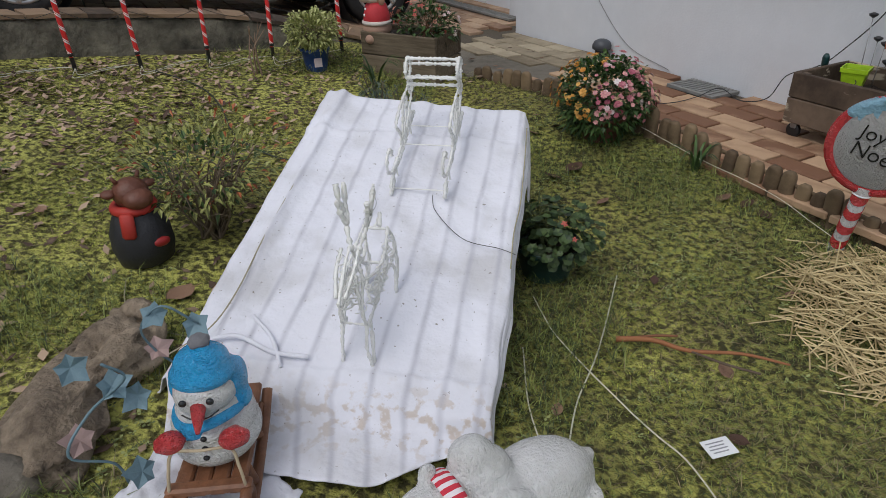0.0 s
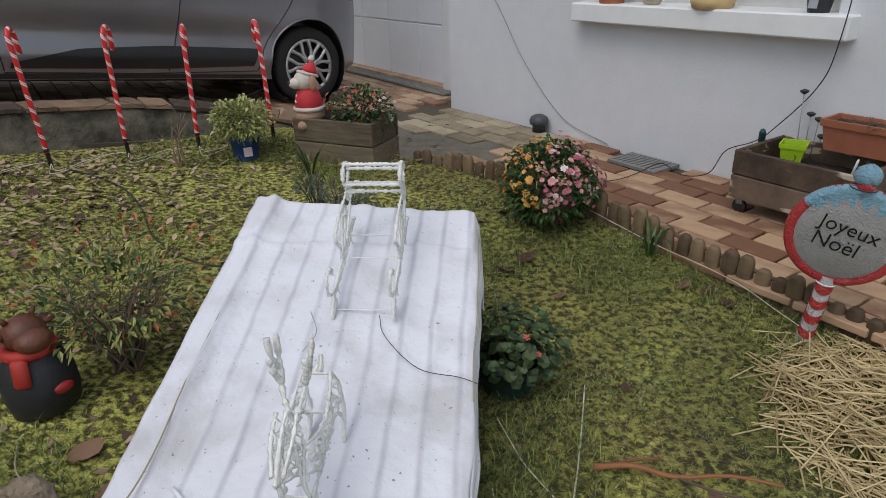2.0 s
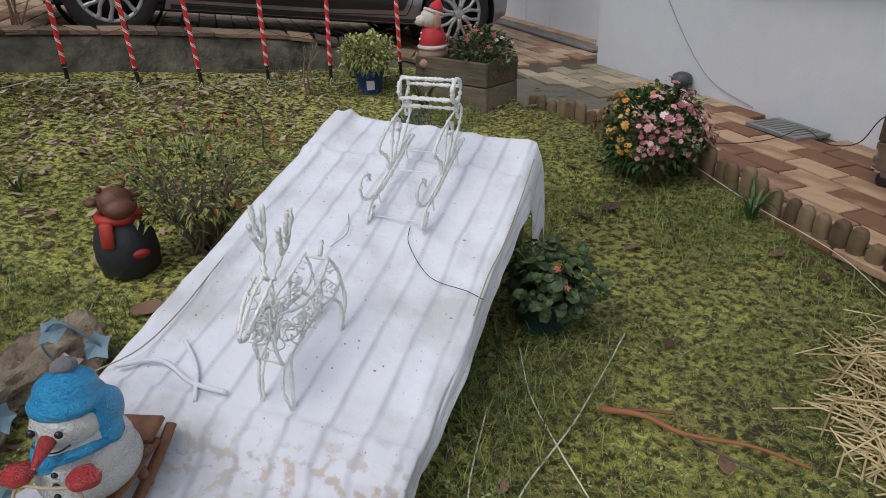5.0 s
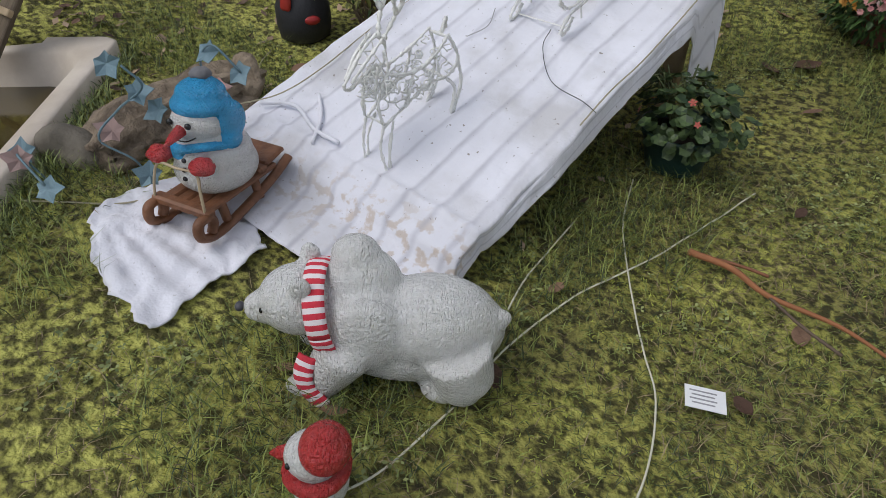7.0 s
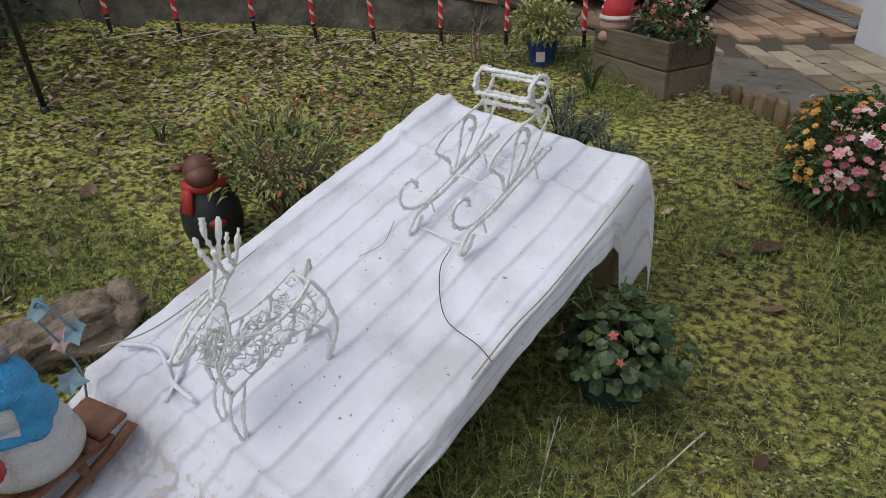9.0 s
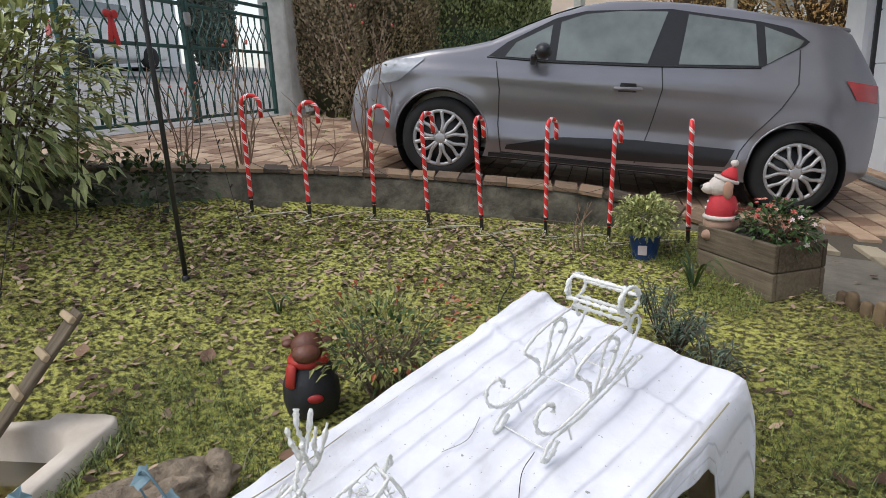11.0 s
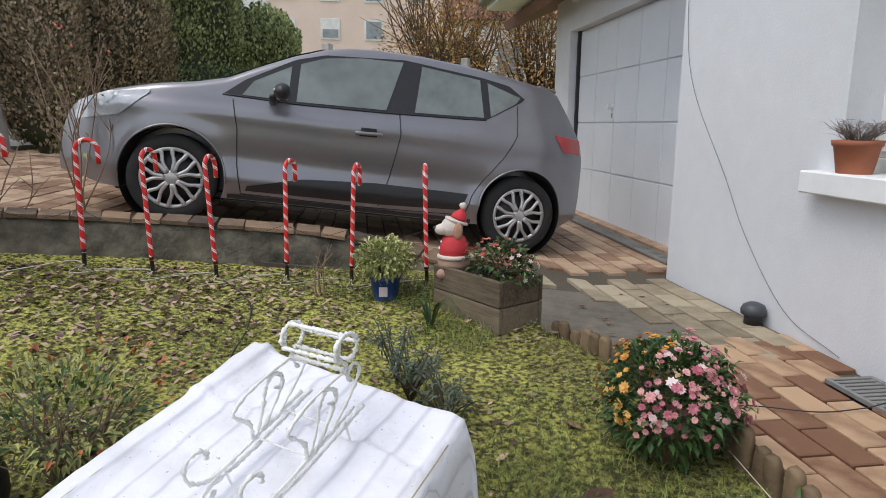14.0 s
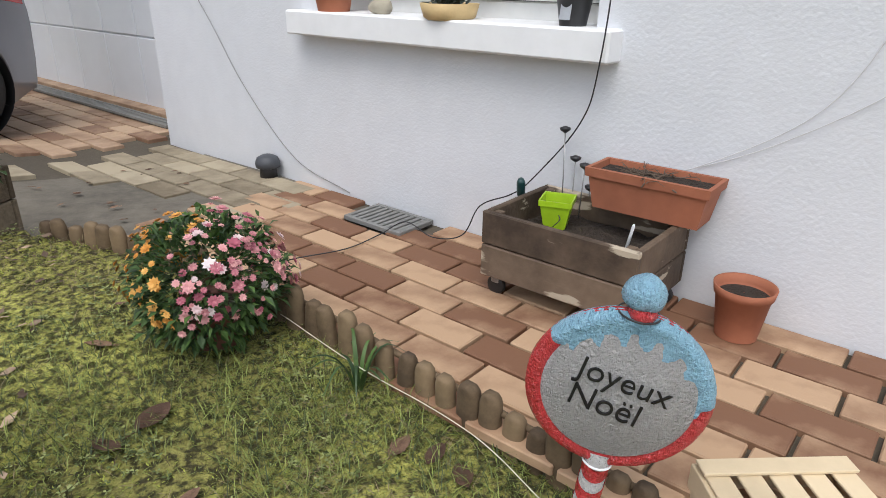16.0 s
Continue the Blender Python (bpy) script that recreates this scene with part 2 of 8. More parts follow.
# red and white spiral of the canes
M_cane = mat("cane_stripes", (0.8, 0.8, 0.8), 0.3, bump=0.0)
cn, cl, cb = nodes_of(M_cane)
uvn = cn.new("ShaderNodeUVMap")
sep = cn.new("ShaderNodeSeparateXYZ")
cl(uvn.outputs[0], sep.inputs[0])
ma = cn.new("ShaderNodeMath"); ma.operation = "MULTIPLY_ADD"; ma.inputs[1].default_value = 17.0
cl(sep.outputs[1], ma.inputs[0]); cl(sep.outputs[0], ma.inputs[2])
fr = cn.new("ShaderNodeMath"); fr.operation = "FRACT"; cl(ma.outputs[0], fr.inputs[0])
cr = cn.new("ShaderNodeValToRGB"); cr.color_ramp.interpolation = "CONSTANT"
cr.color_ramp.elements[0].color = (0.66, 0.03, 0.03, 1)
cr.color_ramp.elements[1].position, cr.color_ramp.elements[1].color = 0.58, (0.82, 0.8, 0.8, 1)
e3 = cr.color_ramp.elements.new(0.72); e3.color = (0.7, 0.06, 0.05, 1)
e4 = cr.color_ramp.elements.new(0.77); e4.color = (0.82, 0.8, 0.8, 1)
e5 = cr.color_ramp.elements.new(0.86); e5.color = (0.66, 0.03, 0.03, 1)
cl(fr.outputs[0], cr.inputs[0]); cl(cr.outputs[0], cb.inputs["Base Color"])

# dirt, rust band and faint grey creases of the sheet
hn, hl, hb = nodes_of(M_sheet)
htc = hn.new("ShaderNodeTexCoord"); hs = hn.new("ShaderNodeSeparateXYZ"); hl(htc.outputs["Object"], hs.inputs[0])
def stain_layer(lo, hi, scale, t0, t1, colour, amount, prev):
    n = hn.new("ShaderNodeTexNoise"); n.inputs["Scale"].default_value, n.inputs["Detail"].default_value = scale, 7
    hl(htc.outputs["Object"], n.inputs["Vector"])
    a = hn.new("ShaderNodeMapRange"); a.interpolation_type = "SMOOTHSTEP"
    a.inputs["From Min"].default_value, a.inputs["From Max"].default_value = t0, t1
    hl(n.outputs[0], a.inputs["Value"])
    b = hn.new("ShaderNodeMapRange"); b.interpolation_type = "SMOOTHSTEP"
    b.inputs["From Min"].default_value, b.inputs["From Max"].default_value = hi, (lo + hi) / 2
    hl(hs.outputs["Y"], b.inputs["Value"])
    c = hn.new("ShaderNodeMapRange"); c.interpolation_type = "SMOOTHSTEP"
    c.inputs["From Min"].default_value, c.inputs["From Max"].default_value = lo, (lo + hi) / 2
    hl(hs.outputs["Y"], c.inputs["Value"])
    m1 = hn.new("ShaderNodeMath"); m1.operation = "MULTIPLY"; hl(a.outputs[0], m1.inputs[0]); hl(b.outputs[0], m1.inputs[1])
    m2 = hn.new("ShaderNodeMath"); m2.operation = "MULTIPLY"; hl(m1.outputs[0], m2.inputs[0]); hl(c.outputs[0], m2.inputs[1])
    m3 = hn.new("ShaderNodeMath"); m3.operation = "MULTIPLY"; hl(m2.outputs[0], m3.inputs[0]); m3.inputs[1].default_value = amount
    mx = hn.new("ShaderNodeMix"); mx.data_type = "RGBA"; mx.inputs[7].default_value = (*colour, 1)
    hl(m3.outputs[0], mx.inputs[0]); hl(prev, mx.inputs[6])
    return mx.outputs[2]
sheet_base = [l for l in M_sheet.node_tree.links if l.to_socket == hb.inputs["Base Color"]][0].from_socket
rust = stain_layer(1.34, 1.6, 34, 0.5, 0.62, (0.48, 0.36, 0.24), 0.6, sheet_base)
grime = stain_layer(0.4, 3.4, 4.5, 0.48, 0.7, (0.48, 0.47, 0.47), 0.65, rust)
specks = stain_layer(0.4, 3.4, 85, 0.675, 0.72, (0.2, 0.17, 0.14), 0.85, grime)
# lengthwise grey lines, nine across the sheet, wavering and broken up by noise
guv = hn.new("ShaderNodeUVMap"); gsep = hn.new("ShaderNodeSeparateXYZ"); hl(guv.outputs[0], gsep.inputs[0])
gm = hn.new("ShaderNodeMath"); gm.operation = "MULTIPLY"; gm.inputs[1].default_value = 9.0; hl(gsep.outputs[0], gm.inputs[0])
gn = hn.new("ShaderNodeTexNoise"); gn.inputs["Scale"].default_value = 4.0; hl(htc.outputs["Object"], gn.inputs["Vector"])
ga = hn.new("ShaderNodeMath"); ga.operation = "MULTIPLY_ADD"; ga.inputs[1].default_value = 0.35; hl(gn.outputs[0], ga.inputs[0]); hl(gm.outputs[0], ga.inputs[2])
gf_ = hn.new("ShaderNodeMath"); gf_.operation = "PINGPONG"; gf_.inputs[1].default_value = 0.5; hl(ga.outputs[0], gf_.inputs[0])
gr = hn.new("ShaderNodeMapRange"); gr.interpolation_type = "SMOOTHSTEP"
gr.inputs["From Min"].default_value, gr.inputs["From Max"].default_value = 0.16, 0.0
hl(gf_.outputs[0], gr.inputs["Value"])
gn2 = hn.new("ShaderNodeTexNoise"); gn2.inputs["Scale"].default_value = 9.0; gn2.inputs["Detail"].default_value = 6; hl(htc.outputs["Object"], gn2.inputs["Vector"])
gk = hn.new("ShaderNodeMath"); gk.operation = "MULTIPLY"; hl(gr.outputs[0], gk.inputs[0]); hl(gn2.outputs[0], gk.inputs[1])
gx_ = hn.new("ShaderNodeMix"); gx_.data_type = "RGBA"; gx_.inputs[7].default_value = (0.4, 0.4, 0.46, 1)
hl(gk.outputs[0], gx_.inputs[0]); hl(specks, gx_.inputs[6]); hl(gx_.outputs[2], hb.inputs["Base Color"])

# ---- ground: one sheet to the horizon ----
def axis(lo, hi, step, far):
    near = list(np.arange(lo, hi + 1e-6, step))
    return [-far, -120, -40, -20, -12, -8] + near + [8, 12, 20, 40, 120, far]


def ground_height(x, y):
    h = HOUSE_IN @ Vector((x, y, 0))
    z = lawn_z(x, y)
    pz = paving_z(h.x, h.y)
    # paving lies over the ground beyond the fence and beyond the low wall
    edge = float(np.interp(h.x, [-1.6, -0.66, -0.16, 0.3], [-1.6, -1.3, -1.08, -0.99]))
    under = max(smooth01(edge - 0.01, edge + 0.06, h.y), smooth01(-1.62, -1.72, h.x) if h.y > -4.2 else smooth01(-1.1, -1.3, h.x))
    z = z + (pz - 0.09 - z) * under
    z += noise.noise(Vector((x * 2.2, y * 2.2, 0))) * 0.012 * (1 - under) + noise.noise(Vector((x * 7, y * 7, 3))) * 0.006 * (1 - under)
    if h.y < -6.4:
        z = min(z, 0.83)
        z += (0.72 - z) * smooth01(-6.4, -9, h.y)
    # the hole in which the old tub sits
    q = TUB_IN @ Vector((x, y, 0))
    if abs(q.x) < 0.555 and abs(q.y) < 0.245:
        z -= 0.4
    return z


TUB_IN = pose(-0.95, 0.99, 0, 0, 0, -53).inverted()
gx, gy = axis(-6.0, 3.0, 0.055, 2500), axis(-2.0, 7.0, 0.055, 2500)
gv = [(x, y, ground_height(x, y)) for y in gy for x in gx]
nx = len(gx)
gf = [(j * nx + i, j * nx + i + 1, (j + 1) * nx + i + 1, (j + 1) * nx + i) for j in range(len(gy) - 1) for i in range(nx - 1)]
ground = new("ground", mesh_of("ground", gv, gf, M_soil, True))
tagged(ground, "mossy winter lawn over brown soil, patchy and uneven", "lawn", kind="structure")

# ---- paved yard bed under the tiles ----
def slab(name, s0, s1, d0, d1, lift, material, label, step=0.25, th=0.08):
    bm = bmesh.new()
    ns, nd = max(2, int((s1 - s0) / step) + 1), max(2, int((d1 - d0) / step) + 1)
    top = [[bm.verts.new(house(s0 + (s1 - s0) * i / (ns - 1), d0 + (d1 - d0) * j / (nd - 1), paving_z(s0 + (s1 - s0) * i / (ns - 1), d0 + (d1 - d0) * j / (nd - 1)) + lift)) for i in range(ns)] for j in range(nd)]
    fs = [bm.faces.new((top[j][i], top[j][i + 1], top[j + 1][i + 1], top[j + 1][i])) for j in range(nd - 1) for i in range(ns - 1)]
    ex = bmesh.ops.extrude_face_region(bm, geom=fs)
    bmesh.ops.translate(bm, verts=[v for v in ex["geom"] if isinstance(v, bmesh.types.BMVert)], vec=(0, 0, -th))
    bmesh.ops.recalc_face_normals(bm, faces=bm.faces)
    ob = part(name, bm, material, smooth=False)
    return tagged(ob, label, "paving", kind="structure")


path_bed = slab("path", -0.5, 3.2, -0.99, 0.0, -0.022, M_joint, "garden path of terracotta pavers along the house wall")
drive = slab("driveway", -6.2, -1.66, -6.6, 0.56, -0.02, M_joint, "sloping driveway of worn terracotta pavers")
yard = slab("yard", -1.66, -0.5, -1.42, 0.0, -0.012, M_concrete, "cracked concrete slab between path and driveway")

# ---- house: window wall with its opening ----
WS0, WS1, WZ0, WZ1 = -0.50, 0.88, 0.93, 2.1
bm = bmesh.new()
for s0, s1, z0, z1 in ((-2.07, WS0, -0.15, 3.0), (WS1, 4.6, -0.15, 3.0), (WS0, WS1, -0.15, WZ0), (WS0, WS1, WZ1, 3.0)):
    box(s1 - s0, 0.34, z1 - z0, ((s0 + s1) / 2, 0.17, (z0 + z1) / 2), bm=bm)
wall = part("wall_house", bm, M_render, smooth=False, m=HOUSE)
tagged(wall, "white roughcast house wall with hairline stains", "wall", kind="structure")
bm = box(0.34, 0.26, 3.15, (-1.9, 0.47, 1.425))
rw = part("wall_return", bm, M_render, smooth=False, m=HOUSE)
tagged(rw, "white rendered return wall beside the garage door", "wall", kind="structure")

# ---- sloping board under a white sheet ----
def bed_z(x, y):
    return -0.3733 - 0.0398 * x + 0.3226 * y


NL, NR, FL, FR = Vector((-0.47, 1.555)), Vector((0.28, 1.48)), Vector((-0.255, 2.69)), Vector((0.44, 2.585))


def bed_xy(u, v):
    return (NL * (1 - u) + NR * u) * (1 - v) + (FL * (1 - u) + FR * u) * v


bt = thing("sloping_board", Matrix(), "bare wooden board propped up on legs under a sheet", "board")
bm = bmesh.new()
cs = [bed_xy(u, v) for u, v in ((0.02, 0.01), (0.98, 0.01), (0.98, 0.99), (0.02, 0.99))]
tops = [bm.verts.new((c.x, c.y, bed_z(c.x, c.y) - 0.012)) for c in cs]
lows = [bm.verts.new((c.x, c.y, bed_z(c.x, c.y) - 0.04)) for c in cs]
bm.faces.new(tops); bm.faces.new(lows[::-1])
for i in range(4):
    bm.faces.new((tops[i], lows[i], lows[(i + 1) % 4], tops[(i + 1) % 4]))
bmesh.ops.recalc_face_normals(bm, faces=bm.faces)
part("board", bm, M_board, bt, smooth=False)
for u in (0.06, 0.94):
    c = bed_xy(u, 0.93)
    z0 = lawn_z(c.x, c.y) - 0.02
    part("leg", box(0.05, 0.05, bed_z(c.x, c.y) - 0.04 - z0, (c.x, c.y, (bed_z(c.x, c.y) - 0.04 + z0) / 2), 0.004), M_board, bt, smooth=False)


def sheet_point(u, v):
    """u across from -0.25 to 1.25, v along from -0.3 to 1.2: past the edges the cloth hangs down."""
    cu, cv = min(max(u, 0), 1), min(max(v, 0), 1)
    p = bed_xy(cu, cv)
    z = bed_z(p.x, p.y) + 0.004
    return p, z


def fold(a, b):
    return noise.noise(Vector((a, b, 7.7)))


bm = bmesh.new()
NU, NV = 110, 150
us = [-0.12 + 0.12 * i / 10 for i in range(10)] + [i / 80 for i in range(81)] + [1 + 0.3 * (i + 1) / 19 for i in range(19)]
vs = [-0.17 + 0.17 * i / 18 for i in range(18)] + [i / 120 for i in range(121)] + [1 + 0.12 * (i + 1) / 11 for i in range(11)]
grid = []
for v in vs:
    row = []
    for u in us:
        p, z = sheet_point(u, v)
        width = 0.68
        x, y = p.x, p.y
        over_r, over_l = max(0, u - 1) * width, max(0, -u) * width
        over_n, over_f = max(0, -v) * 1.15, max(0, v - 1) * 1.15
        cu, cv = min(max(u, 0), 1), min(max(v, 0), 1)
        # corrugation of the roofing sheet below shows through as soft lengthwise ridges
        rib = 1 - 2 * abs(math.sin(cu * math.pi * 9.0 + 0.4)) ** 0.6
        z += 0.0036 * rib * smooth01(0, 0.08, cv) * smooth01(1.0, 0.93, cv)
        z += 0.007 * fold(u * 4, v * 5) + 0.005 * fold(u * 11, v * 9) + 0.003 * fold(u * 6 + v * 14, v * 26)
        z += 0.012 * max(0, fold(u * 2.2 + 3, v * 9 - u * 5)) ** 2 * 4 * smooth01(0.75, 0.95, cv)
        z += 0.010 * math.exp(-((cv - 0.83 - 0.03 * fold(u * 3, 1)) / 0.012) ** 2)
        z += 0.016 * math.exp(-((cu - 0.085 - 0.05 * fold(v * 3, 9)) / 0.03) ** 2) * smooth01(0.15, 0.4, cv)
        z += 0.009 * math.exp(-((cv - 0.045 - 0.02 * cu) / 0.011) ** 2) * smooth01(0.0, 0.08, cu)
        z += 0.0045 * (1 - abs(fold(u * 7 + v * 5, v * 8 - u * 4)) * 4) * (abs(fold(u * 7 + v * 5, v * 8 - u * 4)) < 0.25) * smooth01(-0.1, 0.3, fold(u * 2.5, v * 2.5 + 4))
        if over_r:
            hang = over_r * (0.42 + 0.45 * smooth01(0.8, 0.88, cv)) * (1 + 1.1 * smooth01(0.855, 0.885, cv))
            x += 0.018 * min(1, over_r / 0.03) + 0.06 * over_r + 0.012 * fold(v * 9, over_r * 4) * min(1, over_r / 0.05)
            z -= hang * (0.75 + 0.15 * fold(v * 3, 2)) + 0.0
        if over_l:
            x -= 0.01 + 0.3 * over_l
            z -= over_l * 0.9
        if over_n:
            over_n *= 1.0 - 0.72 * smooth01(0.6, 1.0, cu)
            y -= over_n * 1.0
            x += over_n * 0.3 * (1 - cu)
            drop = 0.10 * over_n + 0.035 * smooth01(0, 0.03, over_n)
            z -= drop
            z = max(z, lawn_z(x, y) + 0.012 + 0.008 * fold(u * 9, v * 20))
        if over_f:
            y += 0.012 + over_f * 0.2
            z -= over_f * (0.9 + 0.3 * fold(u * 6, 0))
        z = max(z, lawn_z(x, y) + 0.01)
        row.append(bm.verts.new((x, y, z)))
    grid.append(row)
for j in range(len(vs) - 1):
    for i in range(len(us) - 1):
        if us[i] < 0 and (vs[j] < 0 or vs[j] > 1):
            continue
        if us[i] >= 1 and vs[j] < -0.07:
            continue
        bm.faces.new((grid[j][i], grid[j][i + 1], grid[j + 1][i + 1], grid[j + 1][i]))
bmesh.ops.delete(bm, geom=[v for v in bm.verts if not v.link_faces], context="VERTS")
uvl = bm.loops.layers.uv.new("UVMap")
where = {vert: (us[i], vs[j]) for j, row in enumerate(grid) for i, vert in enumerate(row) if vert.is_valid}
for f in bm.faces:
    for l in f.loops:
        l[uvl].uv = where[l.vert]
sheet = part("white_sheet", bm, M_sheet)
so = sheet.modifiers.new("thick", "SOLIDIFY"); so.thickness = 0.003
tagged(sheet, "white bed sheet draped over a sloping board, rust-stained at the hem", "sheet")

# crumpled end of a second cloth on the grass
bm = bmesh.new()
A, B, C, D = Vector((-0.41, 1.47)), Vector((-0.09, 1.31)), Vector((-0.085, 1.0)), Vector((-0.46, 1.135))
rows = []
for j in range(41):
    rr = []
    for i in range(41):
        a, b = i / 40, j / 40
        p = (A * (1 - a) + B * a) * (1 - b) + (D * (1 - a) + C * a) * b
        p = p + Vector((0.015 * fold(a * 5, b * 5), -0.06 * math.sin(math.pi * a) * b * 0.6 + 0.02 * fold(a * 7, b * 3)))
        ang = math.atan2(p.y - D.y, p.x - D.x)
        z = lawn_z(p.x, p.y) + 0.016 + 0.005 * math.sin(ang * 26 + 3 * fold(a * 2, b * 2)) * smooth01(0.02, 0.2, (p - D).length) * smooth01(0.5, 0.25, (p - D).length) + 0.014 * fold(a * 7, b * 7) + 0.006 * fold(a * 19, b * 17)
        p = p + Vector((0.006 * fold(a * 23, b * 3), 0.01 * fold(a * 21, b * 4))) * max(abs(2 * a - 1), abs(2 * b - 1)) ** 6
        rr.append(bm.verts.new((p.x, p.y, z)))
    rows.append(rr)
for j in range(40):
    for i in range(40):
        bm.faces.new((rows[j][i], rows[j][i + 1], rows[j + 1][i + 1], rows[j + 1][i]))
cloth = part("cloth", bm, M_sheet)
so = cloth.modifiers.new("thick", "SOLIDIFY"); so.thickness = 0.003
tagged(cloth, "crumpled white cloth spread on the grass under the snowman", "cloth")

# ---- candy cane lights ----
def cane_mesh():
    pts = [Vector((0, 0, 0.08 + 0.54 * i / 24)) for i in range(25)]
    R = 0.052
    pts += [Vector((R - R * math.cos(a), 0, 0.62 + R * math.sin(a))) for a in [math.pi * (i + 1) / 16 for i in range(16)]]
    pts += [Vector((2 * R, 0, 0.62 - 0.03)), Vector((2 * R, 0, 0.62 - 0.07))]
    bm = tube(pts, 0.0125, 14)
    bm.verts.ensure_lookup_table()
    uv = bm.loops.layers.uv.new("UVMap")
    n = len(pts)
    lens = [0.0]
    for a, b in zip(pts, pts[1:]):
        lens.append(lens[-1] + (b - a).length)
    for f in bm.faces:
        idx = [l.vert.index for l in f.loops]
        bm.verts.index_update()
    bm.verts.index_update()
    for f in bm.faces:
        ks = [l.vert.index % 14 for l in f.loops]
        wrap = max(ks) == 13 and min(ks) == 0 and len(ks) == 4
        for l, k in zip(f.loops, ks):
            l[uv].uv = ((1.0 if wrap and k == 0 else k / 14), lens[min(n - 1, l.vert.index // 14)] * 0.9)
    return bm


CANES = [(-2.484, 2.932, 48, 2), (-2.287, 3.195, 46, -1), (-2.115, 3.547, 38, 3), (-1.834, 3.735, 98, -1), (-1.578, 3.935, 104, -2), (-1.29, 4.18, 95, 1), (-0.953, 4.328, 101, 2), (-0.561, 4.508, 112, -1)]
cane = None
for x, y, yaw, lean in CANES:
    m = pose(x, y, lawn_z(x, y) - 0.01, lean, lean * 0.6, yaw)
    if cane is None:
        cane = thing("candy_cane", m, "red and white striped candy cane light on a black stake", "candy cane", "row of candy cane lights")
        part("cane", cane_mesh(), M_cane, cane)
        part("stake", lathe([(0.004, -0.03), (0.009, 0.0), (0.011, 0.02), (0.011, 0.085), (0.014, 0.087), (0.014, 0.1), (0.0125, 0.102)], 12), M_black, cane, "black plastic ground stake")
    else:
        copy_thing(cane, m)

# ---- window sill, window, curtains ----
sill = part("window_sill", box(1.62, 0.42, 0.106, (0.165, 0.115, 0.883), 0.008), M_white, smooth=False, m=HOUSE)
tagged(sill, "thick white concrete window sill, dusty and chipped", "sill", kind="structure")
win = thing("window_1", HOUSE, "white painted wooden casement window with lace curtains", "window", kind="structure")
M_wood_white = mat("window_paint", (0.72, 0.72, 0.7), 0.5, var=0.08, scale=14, bump=0.15)
M_pane = glass("window_glass")
M_lace = mat("lace", (0.75, 0.77, 0.8), 0.9, var=0.08, scale=60, bump=0.3)
# near-black wall colour stands for the dimness of the room
M_room_shade = mat("room_shade", (0.05, 0.045, 0.04), 0.9)
D0 = 0.17
def bar(name, s0, s1, z0, z1, d0, d1, parent, bev=0.005):
    return part(name, box(s1 - s0, d1 - d0, z1 - z0, ((s0 + s1) / 2, (d0 + d1) / 2, (z0 + z1) / 2), bev), M_wood_white, parent, smooth=False)
bar("window_frame", WS0, WS1, WZ0, WZ0 + 0.07, D0, D0 + 0.08, win)
bar("window_frame", WS0, WS1, WZ1 - 0.06, WZ1, D0, D0 + 0.08, win)
bar("window_frame", WS0, WS0 + 0.06, WZ0 + 0.07, WZ1 - 0.06, D0, D0 + 0.08, win)
bar("window_frame", WS1 - 0.06, WS1, WZ0 + 0.07, WZ1 - 0.06, D0, D0 + 0.08, win)
bar("drip_rail", WS0 + 0.07, WS1 - 0.07, WZ0 + 0.075, WZ0 + 0.115, D0 - 0.045, D0 - 0.003, win, 0.012)
mid = (WS0 + WS1) / 2
for a, b in ((WS0 + 0.065, mid - 0.004), (mid + 0.004, WS1 - 0.065)):
    za, zb = WZ0 + 0.075, WZ1 - 0.065
    bar("sash_rail", a, b, za, za + 0.065, D0 + 0.004, D0 + 0.05, win)
    bar("sash_rail", a, b, zb - 0.05, zb, D0 + 0.004, D0 + 0.05, win)
    bar("sash_stile", a, a + 0.055, za + 0.065, zb - 0.05, D0 + 0.004, D0 + 0.05, win)
    bar("sash_stile", b - 0.055, b, za + 0.065, zb - 0.05, D0 + 0.004, D0 + 0.05, win)
    c = (a + b) / 2
    bar("glazing_bar", c - 0.014, c + 0.014, za + 0.065, zb - 0.05, D0 + 0.01, D0 + 0.04, win)
    for k, z in enumerate((za + 0.40, za + 0.75)):
        bar("glazing_bar", a + 0.055, c - 0.014, z - 0.012, z + 0.012, D0 + 0.01, D0 + 0.04, win)
        bar("glazing_bar", c + 0.014, b - 0.055, z - 0.012, z + 0.012, D0 + 0.01, D0 + 0.04, win)
    for lo, hi in ((za + 0.065, za + 0.388), (za + 0.412, za + 0.738), (za + 0.762, zb - 0.05)):
        for p0, p1 in ((a + 0.055, c - 0.014), (c + 0.014, b - 0.055)):
            pn = part("pane", box(p1 - p0, 0.004, hi - lo, ((p0 + p1) / 2, D0 + 0.025, (lo + hi) / 2)), M_pane, win, smooth=False)
            pn.visible_shadow = False
    # lace curtain, gathered, with a scalloped hem
    bm = bmesh.new()
    cols = []
    for i in range(61):
        s = a + 0.03 + (b - a - 0.06) * i / 60
        dd = D0 + 0.09 + 0.012 * math.sin(i * 0.9) + 0.006 * math.sin(i * 2.3)
        hem = za + 0.12 - 0.015 * abs(math.sin(i * 0.26))
        cols.append([bm.verts.new((s, dd, hem + (WZ1 - hem) * k / 10)) for k in range(11)])
    for p, q in zip(cols, cols[1:]):
        for k in range(10):
            bm.faces.new((p[k], q[k], q[k + 1], p[k + 1]))
    part("curtain", bm, M_lace, win, "white lace curtain with a scalloped hem")
